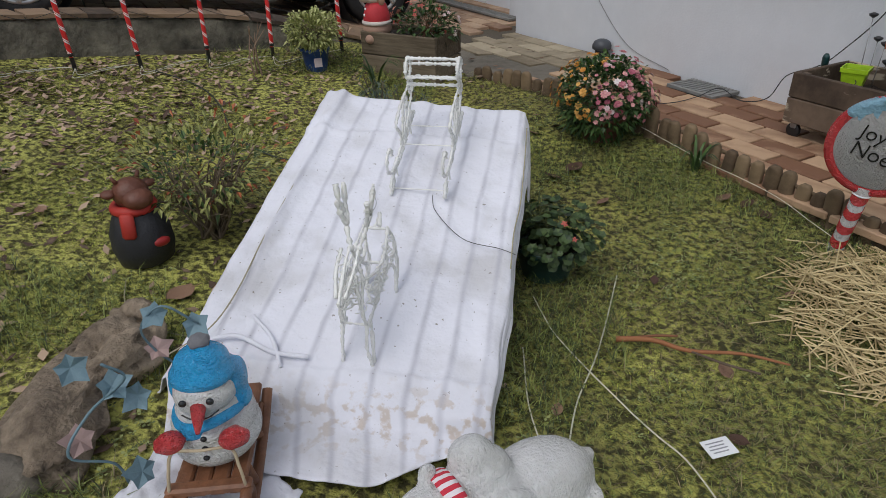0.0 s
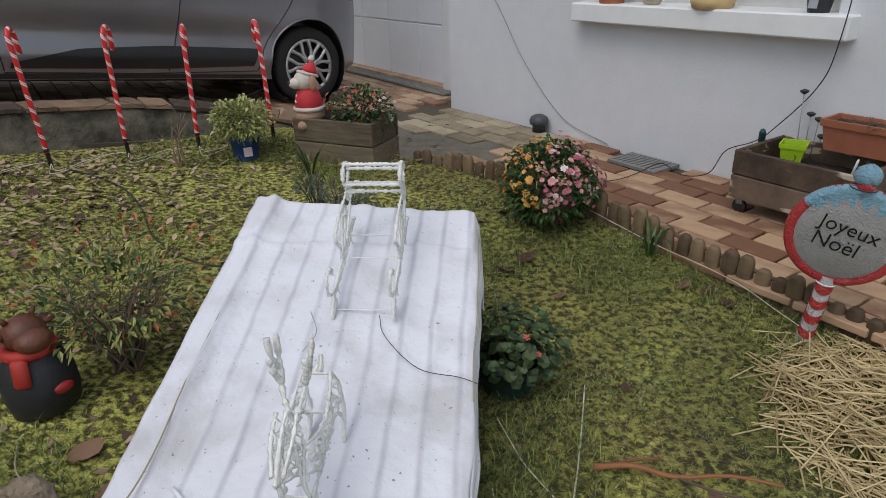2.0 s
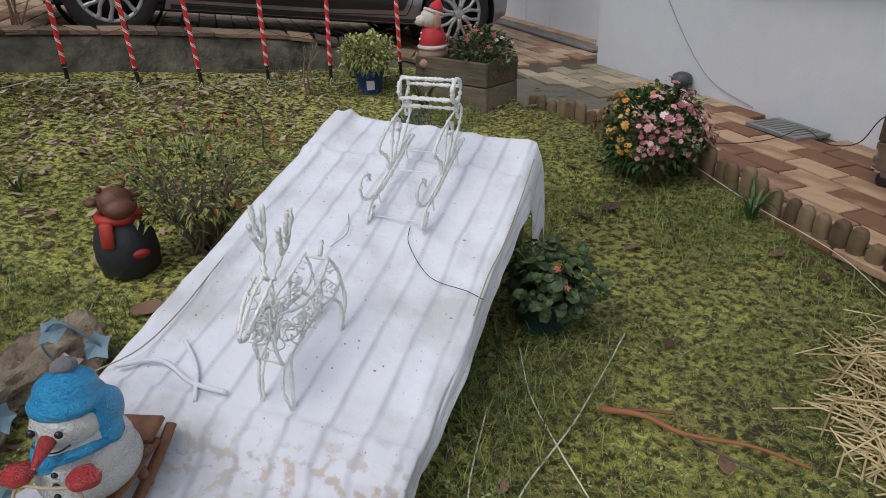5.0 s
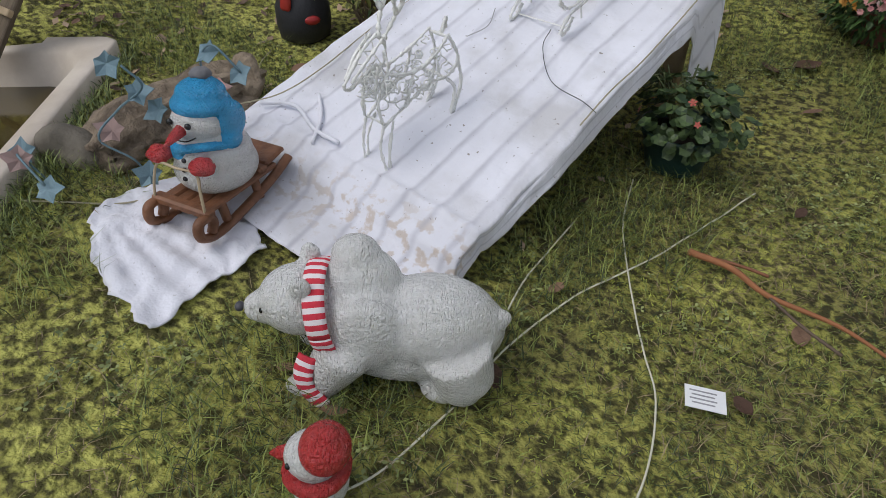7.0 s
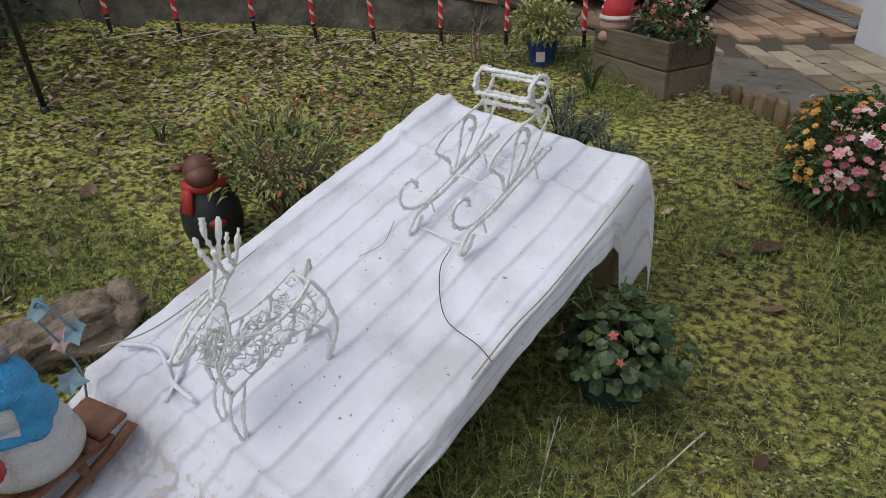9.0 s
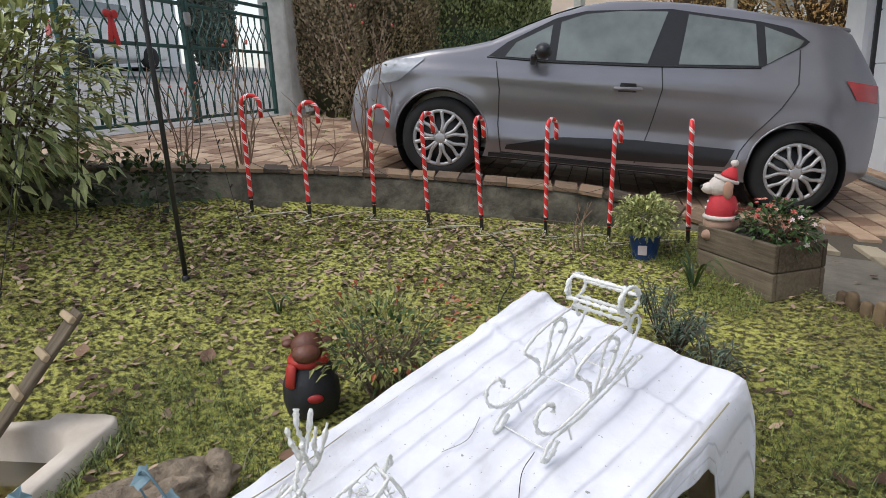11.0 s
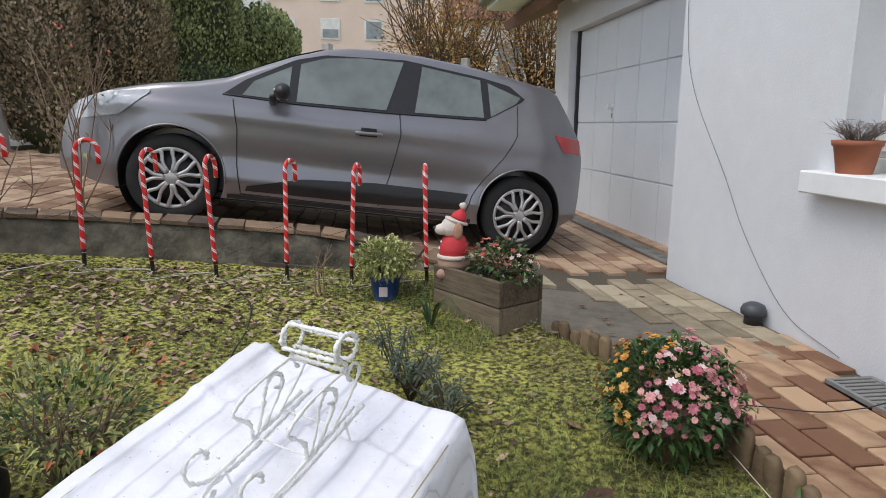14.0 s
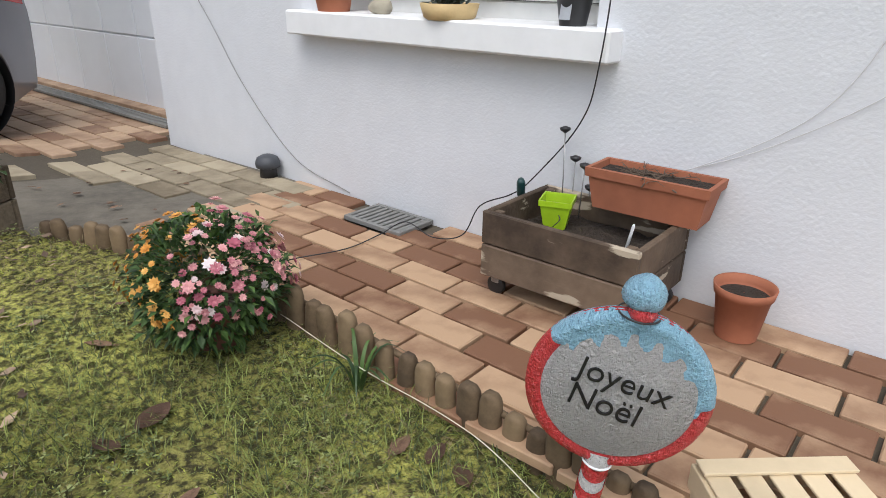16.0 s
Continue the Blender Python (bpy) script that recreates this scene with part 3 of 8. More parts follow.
room = part("room", box(2.2, 1.2, 1.7, (0.2, 0.95, 1.6)), M_room_shade, smooth=False, m=HOUSE)
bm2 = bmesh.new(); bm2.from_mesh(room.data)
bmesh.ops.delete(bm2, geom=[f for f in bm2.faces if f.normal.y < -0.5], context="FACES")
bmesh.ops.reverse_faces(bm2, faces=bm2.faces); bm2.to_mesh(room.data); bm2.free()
tagged(room, "room behind the window, its dimness painted into the walls", "room", kind="structure")

# ---- garage front: set back from the window wall ----
GD = 0.5
bm = bmesh.new()
for s0, s1, z0, z1 in ((-6.25, -5.68, 0.0, 3.0), (-5.68, -2.73, 2.25, 3.0), (-2.73, -2.0, 0.0, 3.0)):
    box(s1 - s0, 0.3, z1 - z0, ((s0 + s1) / 2, GD + 0.15 - 0.12, (z0 + z1) / 2), bm=bm)
gw = part("wall_garage", bm, M_render, smooth=False, m=HOUSE)
tagged(gw, "white rendered garage front round the door", "wall", kind="structure")
gd = thing("door_1", HOUSE, "white panelled up-and-over garage door, closed", "garage door", kind="structure")
S0, S1 = -5.64, -2.76
part("door_backing", box(S1 - S0, 0.03, 2.17, ((S0 + S1) / 2, GD + 0.035, 1.165)), M_doorpaint, gd, smooth=False)
ncol, nrow = 5, 4
for i in range(ncol):
    for k in range(nrow):
        w, h = (S1 - S0) / ncol, 2.17 / nrow
        part("panel", box(w - 0.012, 0.016, h - 0.012, (S0 + w * (i + 0.5), GD + 0.013, 0.08 + h * (k + 0.5)), 0.005), M_doorpaint, gd, smooth=False)
for k in (0, 1):
    part("jamb", box(0.035, 0.06, 2.17, (S0 - 0.018 if k == 0 else S1 + 0.018, GD, 1.165)), M_black if k == 0 else M_doorpaint, gd, "dark rubber door seal" if k == 0 else "", smooth=False)
part("handle", lathe([(0.03, 0), (0.03, 0.008), (0.012, 0.012), (0.012, 0.04), (0.03, 0.045), (0.03, 0.06), (0.02, 0.066)], 14, m=Matrix.Translation((-4.53, GD + 0.003, 1.33)) @ rot(90).to_4x4()), M_white, gd, "small white door knob")
part("lock_plate", box(0.022, 0.01, 0.05, (-4.53, GD - 0.001, 1.24), 0.003), M_steel, gd, smooth=False)
thr = part("threshold", box(3.1, 0.12, 0.05, (-4.2, GD - 0.05, 0.065), 0.004), M_tile_far, smooth=False, m=HOUSE)
tagged(thr, "raised terracotta threshold in front of the garage", "threshold", kind="structure")
# eave, fascia and lamp over the garage
eave = part("eave", box(4.6, 0.75, 0.10, (-4.6, -0.05, 2.72), 0.01), M_white, smooth=False, m=HOUSE)
tagged(eave, "white boarded eave over the garage front", "eave", kind="structure")
gut = part("gutter", tube([(-6.95, -0.47, 2.78), (-2.3, -0.47, 2.78)], 0.06, 12), M_steel, smooth=True, m=HOUSE)
tagged(gut, "grey metal rain gutter", "gutter", kind="structure")
roof = part("roof", box(14, 5, 0.12, (-0.6, 2.3, 3.5), rot=rot(22)), mat("roof_tile", (0.2, 0.11, 0.08), 0.85), smooth=False, m=HOUSE)
tagged(roof, "brown tiled roof", "roof", kind="structure")
back = part("wall_back", box(10.9, 0.3, 3.1, (-0.8, 4.2, 1.4)), M_render, smooth=False, m=HOUSE)
tagged(back, "white rear wall of the house", "wall", kind="structure")
for s in (-6.1, 4.5):
    e = part("wall_side", box(0.3, 4.0, 3.1, (s, 2.3 if s > 0 else 2.6, 1.4)), M_render, smooth=False, m=HOUSE)
    tagged(e, "white rendered side wall of the house", "wall", kind="structure")
lamp = thing("wall_lamp", HOUSE, "small white security lamp under the garage eave", "wall lamp")
part("lamp_body", lathe([(0.05, 0), (0.06, 0.02), (0.06, 0.08), (0.03, 0.11)], 16, m=Matrix.Translation((-5.45, 0.36, 2.56))), M_white, lamp)
part("lamp_arm", box(0.04, 0.1, 0.04, (-5.45, 0.37, 2.67), 0.006), M_white, lamp, smooth=False)

# ---- drain grates ----
M_grate = mat("cast_grate", (0.22, 0.22, 0.21), 0.7, 0.2, bump=0.3)
def grate(name, m, sx, sy, nbar, label):
    g = thing(name, m, label, "drain grate")
    bm = bmesh.new()
    for a in (-1, 1):
        box(sx, 0.02, 0.02, (0, a * (sy / 2 - 0.01), 0), 0.002, bm)
        box(0.02, sy - 0.04, 0.02, (a * (sx / 2 - 0.01), 0, 0), 0.002, bm)
    part("rim", bm, M_grate, g, smooth=False)
    for i in range(nbar):
        x = -sx / 2 + 0.02 + (sx - 0.04) * (i + 0.5) / nbar
        part("slat", box((sx - 0.04) / nbar * 0.6, sy - 0.04, 0.014, (x, 0, 0), 0.002), M_grate, g, smooth=False)
    # thin black plate under the slats stands for the shade down the drain
    part("pit_shade", box(sx - 0.01, sy - 0.01, 0.004, (0, 0, -0.012)), M_black, g, smooth=False)
grate("drain_grate", HOUSE @ pose(0.03, -0.13, paving_z(0.2, -0.13) + 0.004), 0.34, 0.22, 9, "grey square drain grate set into the path")
grate("channel_drain", HOUSE @ pose(-4.0, 0.22, 0.096), 3.2, 0.13, 60, "long narrow channel drain before the garage")

# round black vent cap against the wall
v = thing("vent_cap", HOUSE @ pose(-0.92, -0.07, 0.085), "black plastic mushroom vent cap beside the wall", "vent")
part("pipe", lathe([(0.045, 0), (0.045, 0.07)], 18), M_black, v)
part("cap", lathe([(0.05, 0.05), (0.064, 0.055), (0.066, 0.08), (0.055, 0.105), (0.03, 0.118), (0.002, 0.122)], 22), mat("vent_plastic", (0.06, 0.065, 0.075), 0.5), v)

# ---- parked hatchback ----
M_paint = mat("car_paint", (0.235, 0.23, 0.25), 0.32, 0.55, var=0.05, scale=4, bump=0.0, coat=1.0)
M_glassdark = mat("car_glass", (0.13, 0.15, 0.14), 0.03, var=0.55, scale=1.5, bump=0.0, spec=0.9, coat=1.0)
M_trim = mat("car_black_trim", (0.018, 0.018, 0.02), 0.4, bump=0.1)
M_tyre = mat("tyre_rubber", (0.022, 0.022, 0.022), 0.85, bump=0.4)
M_hub = mat("hubcap_silver", (0.5, 0.5, 0.5), 0.35, 0.6, bump=0.05)
M_tail = mat("tail_lamp", (0.45, 0.02, 0.02), 0.15, coat=1.0, bump=0)
M_lampglass = mat("head_lamp", (0.45, 0.47, 0.5), 0.12, 0.3, coat=1.0, bump=0.1, bscale=30)

TOP = [(-1.905, 0.55), (-1.895, 0.68), (-1.87, 0.80), (-1.80, 0.955), (-1.70, 1.075), (-1.60, 1.20), (-1.53, 1.295), (-1.45, 1.328), (-1.1, 1.375), (-0.73, 1.41), (-0.38, 1.424), (-0.03, 1.415), (0.15, 1.395), (0.32, 1.355), (0.53, 1.275), (0.75, 1.17), (0.98, 1.05), (1.18, 0.992), (1.45, 0.94), (1.72, 0.865), (1.90, 0.79), (2.0, 0.72), (2.05, 0.6), (2.065, 0.48), (2.07, 0.42)]


def top_z(x):
    for (a, za), (b, zb) in zip(TOP, TOP[1:]):
        if x <= b:
            return za + (zb - za) * (x - a) / (b - a)
    return TOP[-1][1]


def belt(x):
    return 0.945 - 0.05 * x


def side_w(x, z):
    w = 0.862
    if x > 1.2:
        w -= 0.27 * ((x - 1.2) / 0.87) ** 2.4
    if x < -1.2:
        w -= 0.29 * ((-1.2 - x) / 0.70) ** 2.6
    b = belt(x)
    if z > b:
        w -= 0.03 + (z - b) * 0.40 + 0.02 * smooth01(b + 0.4, b + 0.5, z)
    else:
        w -= 0.03 * smooth01(b - 0.12, b, z)
        w -= 0.035 * math.exp(-((z - 0.50) / 0.10) ** 2) * smooth01(1.35, 0.8, abs(x))
        w -= 0.05 * smooth01(0.36, 0.2, z)
        w += 0.012 * math.exp(-((z - (0.80 + 0.03 * (x < 0))) / 0.05) ** 2)
    for cx in (1.2945, -1.2945):
        r = math.hypot(x - cx, (z - 0.305))
        w += 0.018 * math.exp(-((r - 0.37) / 0.08) ** 2)
    return w


def car_body():
    bm = bmesh.new()
    xs = list(np.linspace(TOP[0][0], TOP[-1][0], 140))
    secs = []
    for x in xs:
        zt = top_z(x)
        zb = 0.20 + 0.06 * smooth01(1.7, 2.07, x) + 0.1 * smooth01(-1.6, -1.9, x)
        zl = max(zb + 0.02, zt - 0.05)
        pts = []
        for k in range(30):
            z = zb + (zl - zb) * k / 29
            pts.append((side_w(x, z), z))
        w1 = side_w(x, zl)
        pts += [(w1 - 0.012, zt - 0.026), (w1 - 0.04, zt - 0.008), (w1 - 0.09, zt), (w1 * 0.7, zt + 0.008), (w1 * 0.4, zt + 0.014), (0.0, zt + 0.018)]
        full = [(y, z) for y, z in pts] + [(-y, z) for y, z in pts[-2::-1]]
        secs.append([bm.verts.new((x, y, z)) for y, z in full])
    n = len(secs[0])
    for a, b in zip(secs, secs[1:]):
        for k in range(n):
            bm.faces.new((a[k], a[(k + 1) % n], b[(k + 1) % n], b[k]))
    bm.faces.new(secs[0][::-1]); bm.faces.new(secs[-1])
    bmesh.ops.recalc_face_normals(bm, faces=bm.faces)
    return bm


def cut_arches(bm):
    """Take the four wheel arches out of the body."""
    me = bpy.data.meshes.new("body"); bm.to_mesh(me); bm.free()
    a = new("body_cut", me)
    cb_ = bmesh.new()
    for cx in (1.2945, -1.2945):
        for sy in (1, -1):
            lathe([(0.352, 0.50), (0.352, 1.1)], 48, bm=cb_, m=Matrix.Translation((cx, 0, 0.315)) @ rot(-90 * sy).to_4x4())
    bmesh.ops.recalc_face_normals(cb_, faces=cb_.faces)
    cme = bpy.data.meshes.new("cut"); cb_.to_mesh(cme); cb_.free()
    c = new("cutter", cme)
    md = a.modifiers.new("cut", "BOOLEAN"); md.operation, md.object, md.solver = "DIFFERENCE", c, "EXACT"
    dg = bpy.context.evaluated_depsgraph_get()
    out = bpy.data.meshes.new_from_object(a.evaluated_get(dg))
    bpy.data.objects.remove(a); bpy.data.objects.remove(c)
    return out


def patch(lower, upper, cols=24, rows=8, lift=0.004, sy=1):
    """A panel on the car's flank between two (x, z) lines."""
    bm = bmesh.new()
    def along(line, t):
        L = [0.0]
        for p, q in zip(line, line[1:]):
            L.append(L[-1] + math.hypot(q[0] - p[0], q[1] - p[1]))
        d = t * L[-1]
        for (p, q), (l0, l1) in zip(zip(line, line[1:]), zip(L, L[1:])):
            if d <= l1 + 1e-9:
                f = (d - l0) / max(1e-9, l1 - l0)
                return p[0] + (q[0] - p[0]) * f, p[1] + (q[1] - p[1]) * f
        return line[-1]
    g = []
    for i in range(cols + 1):
        a, b = along(lower, i / cols), along(upper, i / cols)
        col = []
        for k in range(rows + 1):
            x, z = a[0] + (b[0] - a[0]) * k / rows, a[1] + (b[1] - a[1]) * k / rows
            col.append(bm.verts.new((x, sy * (side_w(x, z) + lift), z)))
        g.append(col)
    for p, q in zip(g, g[1:]):
        for k in range(rows):
            bm.faces.new((p[k], q[k], q[k + 1], p[k + 1]) if sy < 0 else (p[k], p[k + 1], q[k + 1], q[k]))
    return bm


def strip(line, width, lift=0.003, sy=1):
    """A narrow line on the flank: gaps between doors."""
    fine = [(a[0] + (b[0] - a[0]) * k / 8, a[1] + (b[1] - a[1]) * k / 8) for a, b in zip(line, line[1:]) for k in range(8)] + [line[-1]]
    pts = [Vector((x, sy * (side_w(x, z) + lift - width * 0.6), z)) for x, z in fine]
    return tube(pts, width, 6)


car = thing("car", pose(-2.089, 6.025, 0.293, 0, -7.46, 217.1), "dark grey metallic five-door hatchback parked on the driveway", "car")
body = part("body", cut_arches(car_body()), M_paint, car)
es = body.modifiers.new("edges", "EDGE_SPLIT"); es.split_angle = radians(40)
for sy in (1, -1):
    # dark window band, then glass on it
    part("window_surround", patch([(1.0, 0.925), (0.82, 0.925), (0.52, 0.928), (-0.13, 0.956), (-0.92, 1.008), (-1.2, 1.18)], [(0.86, 1.045), (0.53, 1.24), (0.32, 1.308), (-0.27, 1.366), (-0.88, 1.326), (-1.10, 1.295), (-1.23, 1.21)], 60, 8, 0.004, sy), M_trim, car, "gloss black window surround")
    part("front_window", patch([(0.50, 0.942), (-0.145, 0.972)], [(0.49, 1.215), (0.32, 1.285), (0.05, 1.328), (-0.255, 1.345)], 24, 8, 0.008, sy), M_glassdark, car)
    part("quarter_window", patch([(0.87, 0.938), (0.56, 0.94)], [(0.80, 1.045), (0.55, 1.19)], 10, 6, 0.008, sy), M_glassdark, car)
    part("rear_window", patch([(-0.36, 0.985), (-0.90, 1.022)], [(-0.40, 1.338), (-0.86, 1.305)], 20, 8, 0.008, sy), M_glassdark, car)
    part("rear_quarter_window", patch([(-0.955, 1.035), (-1.16, 1.165)], [(-0.92, 1.292), (-1.19, 1.215)], 8, 5, 0.008, sy), M_glassdark, car)
    part("waist_strip", strip([(1.0, 0.925), (0.5, 0.925), (-0.13, 0.953), (-0.92, 1.005)], 0.006, 0.006, sy), M_trim, car)
    part("sill_trim", patch([(0.80, 0.27), (-0.17, 0.275), (-0.80, 0.30)], [(0.79, 0.305), (0.405, 0.40), (-0.13, 0.432), (-0.85, 0.43)], 30, 5, 0.007, sy), M_trim, car, "black lower door cladding")
    part("rocker", patch([(0.92, 0.205), (-0.9, 0.205)], [(0.92, 0.235), (-0.9, 0.235)], 20, 2, 0.008, sy), M_trim, car)
    part("door_gap", strip([(0.93, 0.90), (0.885, 0.7), (0.87, 0.45), (0.83, 0.255)], 0.0045, sy=sy), M_black, car)
    part("door_gap", strip([(-0.25, 0.955), (-0.27, 0.8), (-0.23, 0.5), (-0.165, 0.262)], 0.0045, sy=sy), M_black, car)
    part("door_gap", strip([(-1.17, 1.15), (-1.18, 0.92), (-1.10, 0.75), (-0.96, 0.56), (-0.88, 0.42), (-0.84, 0.27)], 0.0045, sy=sy), M_black, car)
    part("door_gap", strip([(0.83, 0.245), (0.0, 0.24), (-0.84, 0.262)], 0.004, sy=sy), M_black, car)
    part("arch_lip", tube([Vector((cx_ + 0.358 * math.cos(a), sy * (side_w(cx_ + 0.358 * math.cos(a), 0.315 + 0.358 * math.sin(a)) + 0.002), 0.315 + 0.358 * math.sin(a))) for cx_ in (1.2945,) for a in [math.pi * k / 24 for k in range(25)]], 0.008, 6), M_paint, car)
    part("arch_lip", tube([Vector((cx_ + 0.358 * math.cos(a), sy * (side_w(cx_ + 0.358 * math.cos(a), 0.315 + 0.358 * math.sin(a)) + 0.002), 0.315 + 0.358 * math.sin(a))) for cx_ in (-1.2945,) for a in [math.pi * k / 24 for k in range(25)]], 0.008, 6), M_paint, car)
    h = part("door_handle", box(0.2, 0.022, 0.026, (-0.03, sy * (side_w(-0.03, 0.785) + 0.018), 0.787), 0.008, rot=rot(0, 3, 0), seg=2), M_paint, car)
    part("handle_recess", patch([(0.035, 0.762), (-0.095, 0.766)], [(0.025, 0.825), (-0.085, 0.828)], 8, 4, 0.0045, sy), M_trim, car)
    part("tail_light", patch([(-1.60, 0.845), (-1.80, 0.835)], [(-1.50, 0.968), (-1.775, 0.955)], 12, 6, 0.008, sy), M_tail, car, "red wrap-round tail light")
    part("headlight", patch([(1.47, 0.868), (1.65, 0.70), (1.97, 0.62)], [(1.465, 0.89), (1.75, 0.84), (1.94, 0.75)], 16, 6, 0.008, sy), M_lampglass, car, "swept-back clear headlight")
    bm = ball(0.06, 0.10, 0.058, (0.60, sy * 0.965, 0.992), sub=3)
    box(0.05, 0.16, 0.035, (0.66, sy * 0.88, 0.93), 0.01, bm, rot=rot(20 * sy, 0, 0))
    mr = part("mirror", bm, M_trim, car, "black door mirror")
    part("indicator", box(0.012, 0.09, 0.016, (0.654, sy * 0.985, 0.995), 0.004), mat("indicator_white", (0.7, 0.7, 0.68), 0.25), mr)
def top_glass(name, xs_, w0, w1):
    """A pane that follows the body's upper line."""
    bm = bmesh.new()
    g = [[bm.verts.new((x, yy * (w0 + (w1 - w0) * i / (len(xs_) - 1)), top_z(x) + 0.026 - 0.012 * abs(yy))) for yy in (-1, -0.6, -0.2, 0.2, 0.6, 1)] for i, x in enumerate(xs_)]
    for a, b in zip(g, g[1:]):
        for k in range(5):
            bm.faces.new((a[k], a[k + 1], b[k + 1], b[k]))
    part(name, bm, M_glassdark, car)
top_glass("windscreen", [0.32 + 0.07 * k for k in range(11)], 0.54, 0.62)
top_glass("hatch_window", [-1.56, -1.62, -1.68, -1.74], 0.5, 0.58)
part("spoiler", box(0.16, 1.06, 0.03, (-1.50, 0, 1.335), 0.012, rot=rot(0, -8, 0)), M_paint, car, smooth=False)
part("front_grille", box(0.03, 0.9, 0.12, (2.06, 0, 0.42), 0.01), M_trim, car, smooth=False)
part("number_plate", box(0.012, 0.52, 0.11, (-1.905, 0, 0.62), 0.003), M_white, car, smooth=False)
# underbody
part("floor_pan", box(3.4, 1.3, 0.06, (0, 0, 0.2), 0.01), M_trim, car, smooth=False)
for cx in (1.2945, -1.2945):
    for sy in (1, -1):
        wm = Matrix.Translation((cx, sy * 0.735, 0.305)) @ rot(-90 * sy).to_4x4()
        wheel = part("wheel", lathe([(0.19, -0.09), (0.21, 0.0), (0.195, 0.06), (0.02, 0.065)], 32), M_black, car, m=wm)
        part("tyre", lathe([(0.205, -0.10), (0.27, -0.105), (0.297, -0.085), (0.305, -0.04), (0.305, 0.04), (0.297, 0.085), (0.272, 0.103), (0.24, 0.106), (0.215, 0.098), (0.205, 0.08)], 48, cap=False), M_tyre, wheel)
        part("rim", lathe([(0.212, 0.085), (0.216, 0.097), (0.205, 0.103), (0.192, 0.098), (0.188, 0.088)], 40, cap=False), M_hub, wheel)
        bm = bmesh.new()
        for k in range(7):
            a0 = 2 * math.pi * k / 7
            for da in (-0.17, 0.17):
                pts = [Vector((0.04 * math.cos(a0 + da * 0.6), 0.04 * math.sin(a0 + da * 0.6), 0.108)), Vector((0.115 * math.cos(a0 + da * 0.75), 0.115 * math.sin(a0 + da * 0.75), 0.106)), Vector((0.165 * math.cos(a0 + da * 1.4), 0.165 * math.sin(a0 + da * 1.4), 0.1)), Vector((0.198 * math.cos(a0 + da * 1.5), 0.198 * math.sin(a0 + da * 1.5), 0.094))]
                tube(curve_pts(pts, 3), [0.016, 0.016, 0.015, 0.014, 0.014, 0.014, 0.015, 0.016, 0.018, 0.02], 6, bm)
        part("spokes", bm, M_hub, wheel)
        part("hub_cap", lathe([(0.055, 0.10), (0.05, 0.116), (0.03, 0.122), (0.002, 0.122)], 24), M_hub, wheel)
        part("arch_liner", lathe([(0.349, -0.2), (0.349, 0.085)], 40, cap=False), M_black, car, m=wm @ Matrix.Translation((0, 0, 0)))

# ---- low wall along the driveway with its coping ----
WALL = [(-1.38, -1.30), (-1.63, -1.75), (-1.72, -2.3), (-1.66, -2.9), (-1.58, -3.4), (-1.36, -4.0), (-1.12, -4.45), (-0.75, -5.0), (-0.3, -5.5), (0.3, -6.0)]


def wall_line(n):
    return curve_pts([(s, d, 0) for s, d in WALL], n)


def wall_top(s, d):
    p = house(s, d, 0)
    return 0.5 - 0.1135 * (3.642 + d) + 0.135 * smooth01(-1.2, -2.6, d)


bm = bmesh.new()
prof = []
for i, q in enumerate(wall_line(10)):
    s, d = q.x, q.y
    zt = wall_top(s, d) - 0.02
    w = house(s, d, 0)
    zb = lawn_z(w.x, w.y) - 0.12
    jag = 0.012 * noise.noise(Vector((s * 9, d * 9, 0)))
    prof.append([bm.verts.new(house(s + o + (jag if k < 2 else 0), d, z)) for k, (o, z) in enumerate(((0.02, zb), (0.0 + jag, zt - 0.02), (-0.03, zt), (-0.17, zt), (-0.17, zb)))])
for a, b in zip(prof, prof[1:]):
    for k in range(4):
        bm.faces.new((a[k], a[k + 1], b[k + 1], b[k]))
bmesh.ops.recalc_face_normals(bm, faces=bm.faces)
lw = part("low_wall", bm, M_mossywall)
tagged(lw, "low mossy concrete wall holding up the driveway edge", "garden wall", kind="structure")

# ---- pavers ----
def paver(L, W, H=0.03):
    b = box(L, W, H, (0, 0, 0), 0.004)
    me = bpy.data.meshes.new("paver"); b.to_mesh(me); b.free()
    return me


rng = random.Random(4)
PL, PW = 0.256, 0.128
pm = [paver(PL - 0.012, PW - 0.012)]
pm[0].materials.append(M_tile)
half = paver(PL / 2 - 0.012, PW - 0.012); half.materials.append(M_tile)
# path along the house: every paver its own piece
row = 0
d = -0.066
while d > -0.98:
    s = -0.62 + (PL / 2 if row % 2 else 0) - 0.03 * math.sin(row * 2.1)
    while s < 3.1:
        if not (-0.18 < s < 0.24 and d > -0.25):
            ob = new("paver", pm[0])
            ob.parent = path_bed
            ob.matrix_basis = HOUSE @ pose(s, d, paving_z(s, d) - 0.013 + rng.uniform(-0.002, 0.002), rng.uniform(-0.5, 0.5), rng.uniform(-0.4, 0.4), rng.uniform(-0.6, 0.6))
        s += PL
    d -= PW
    row += 1

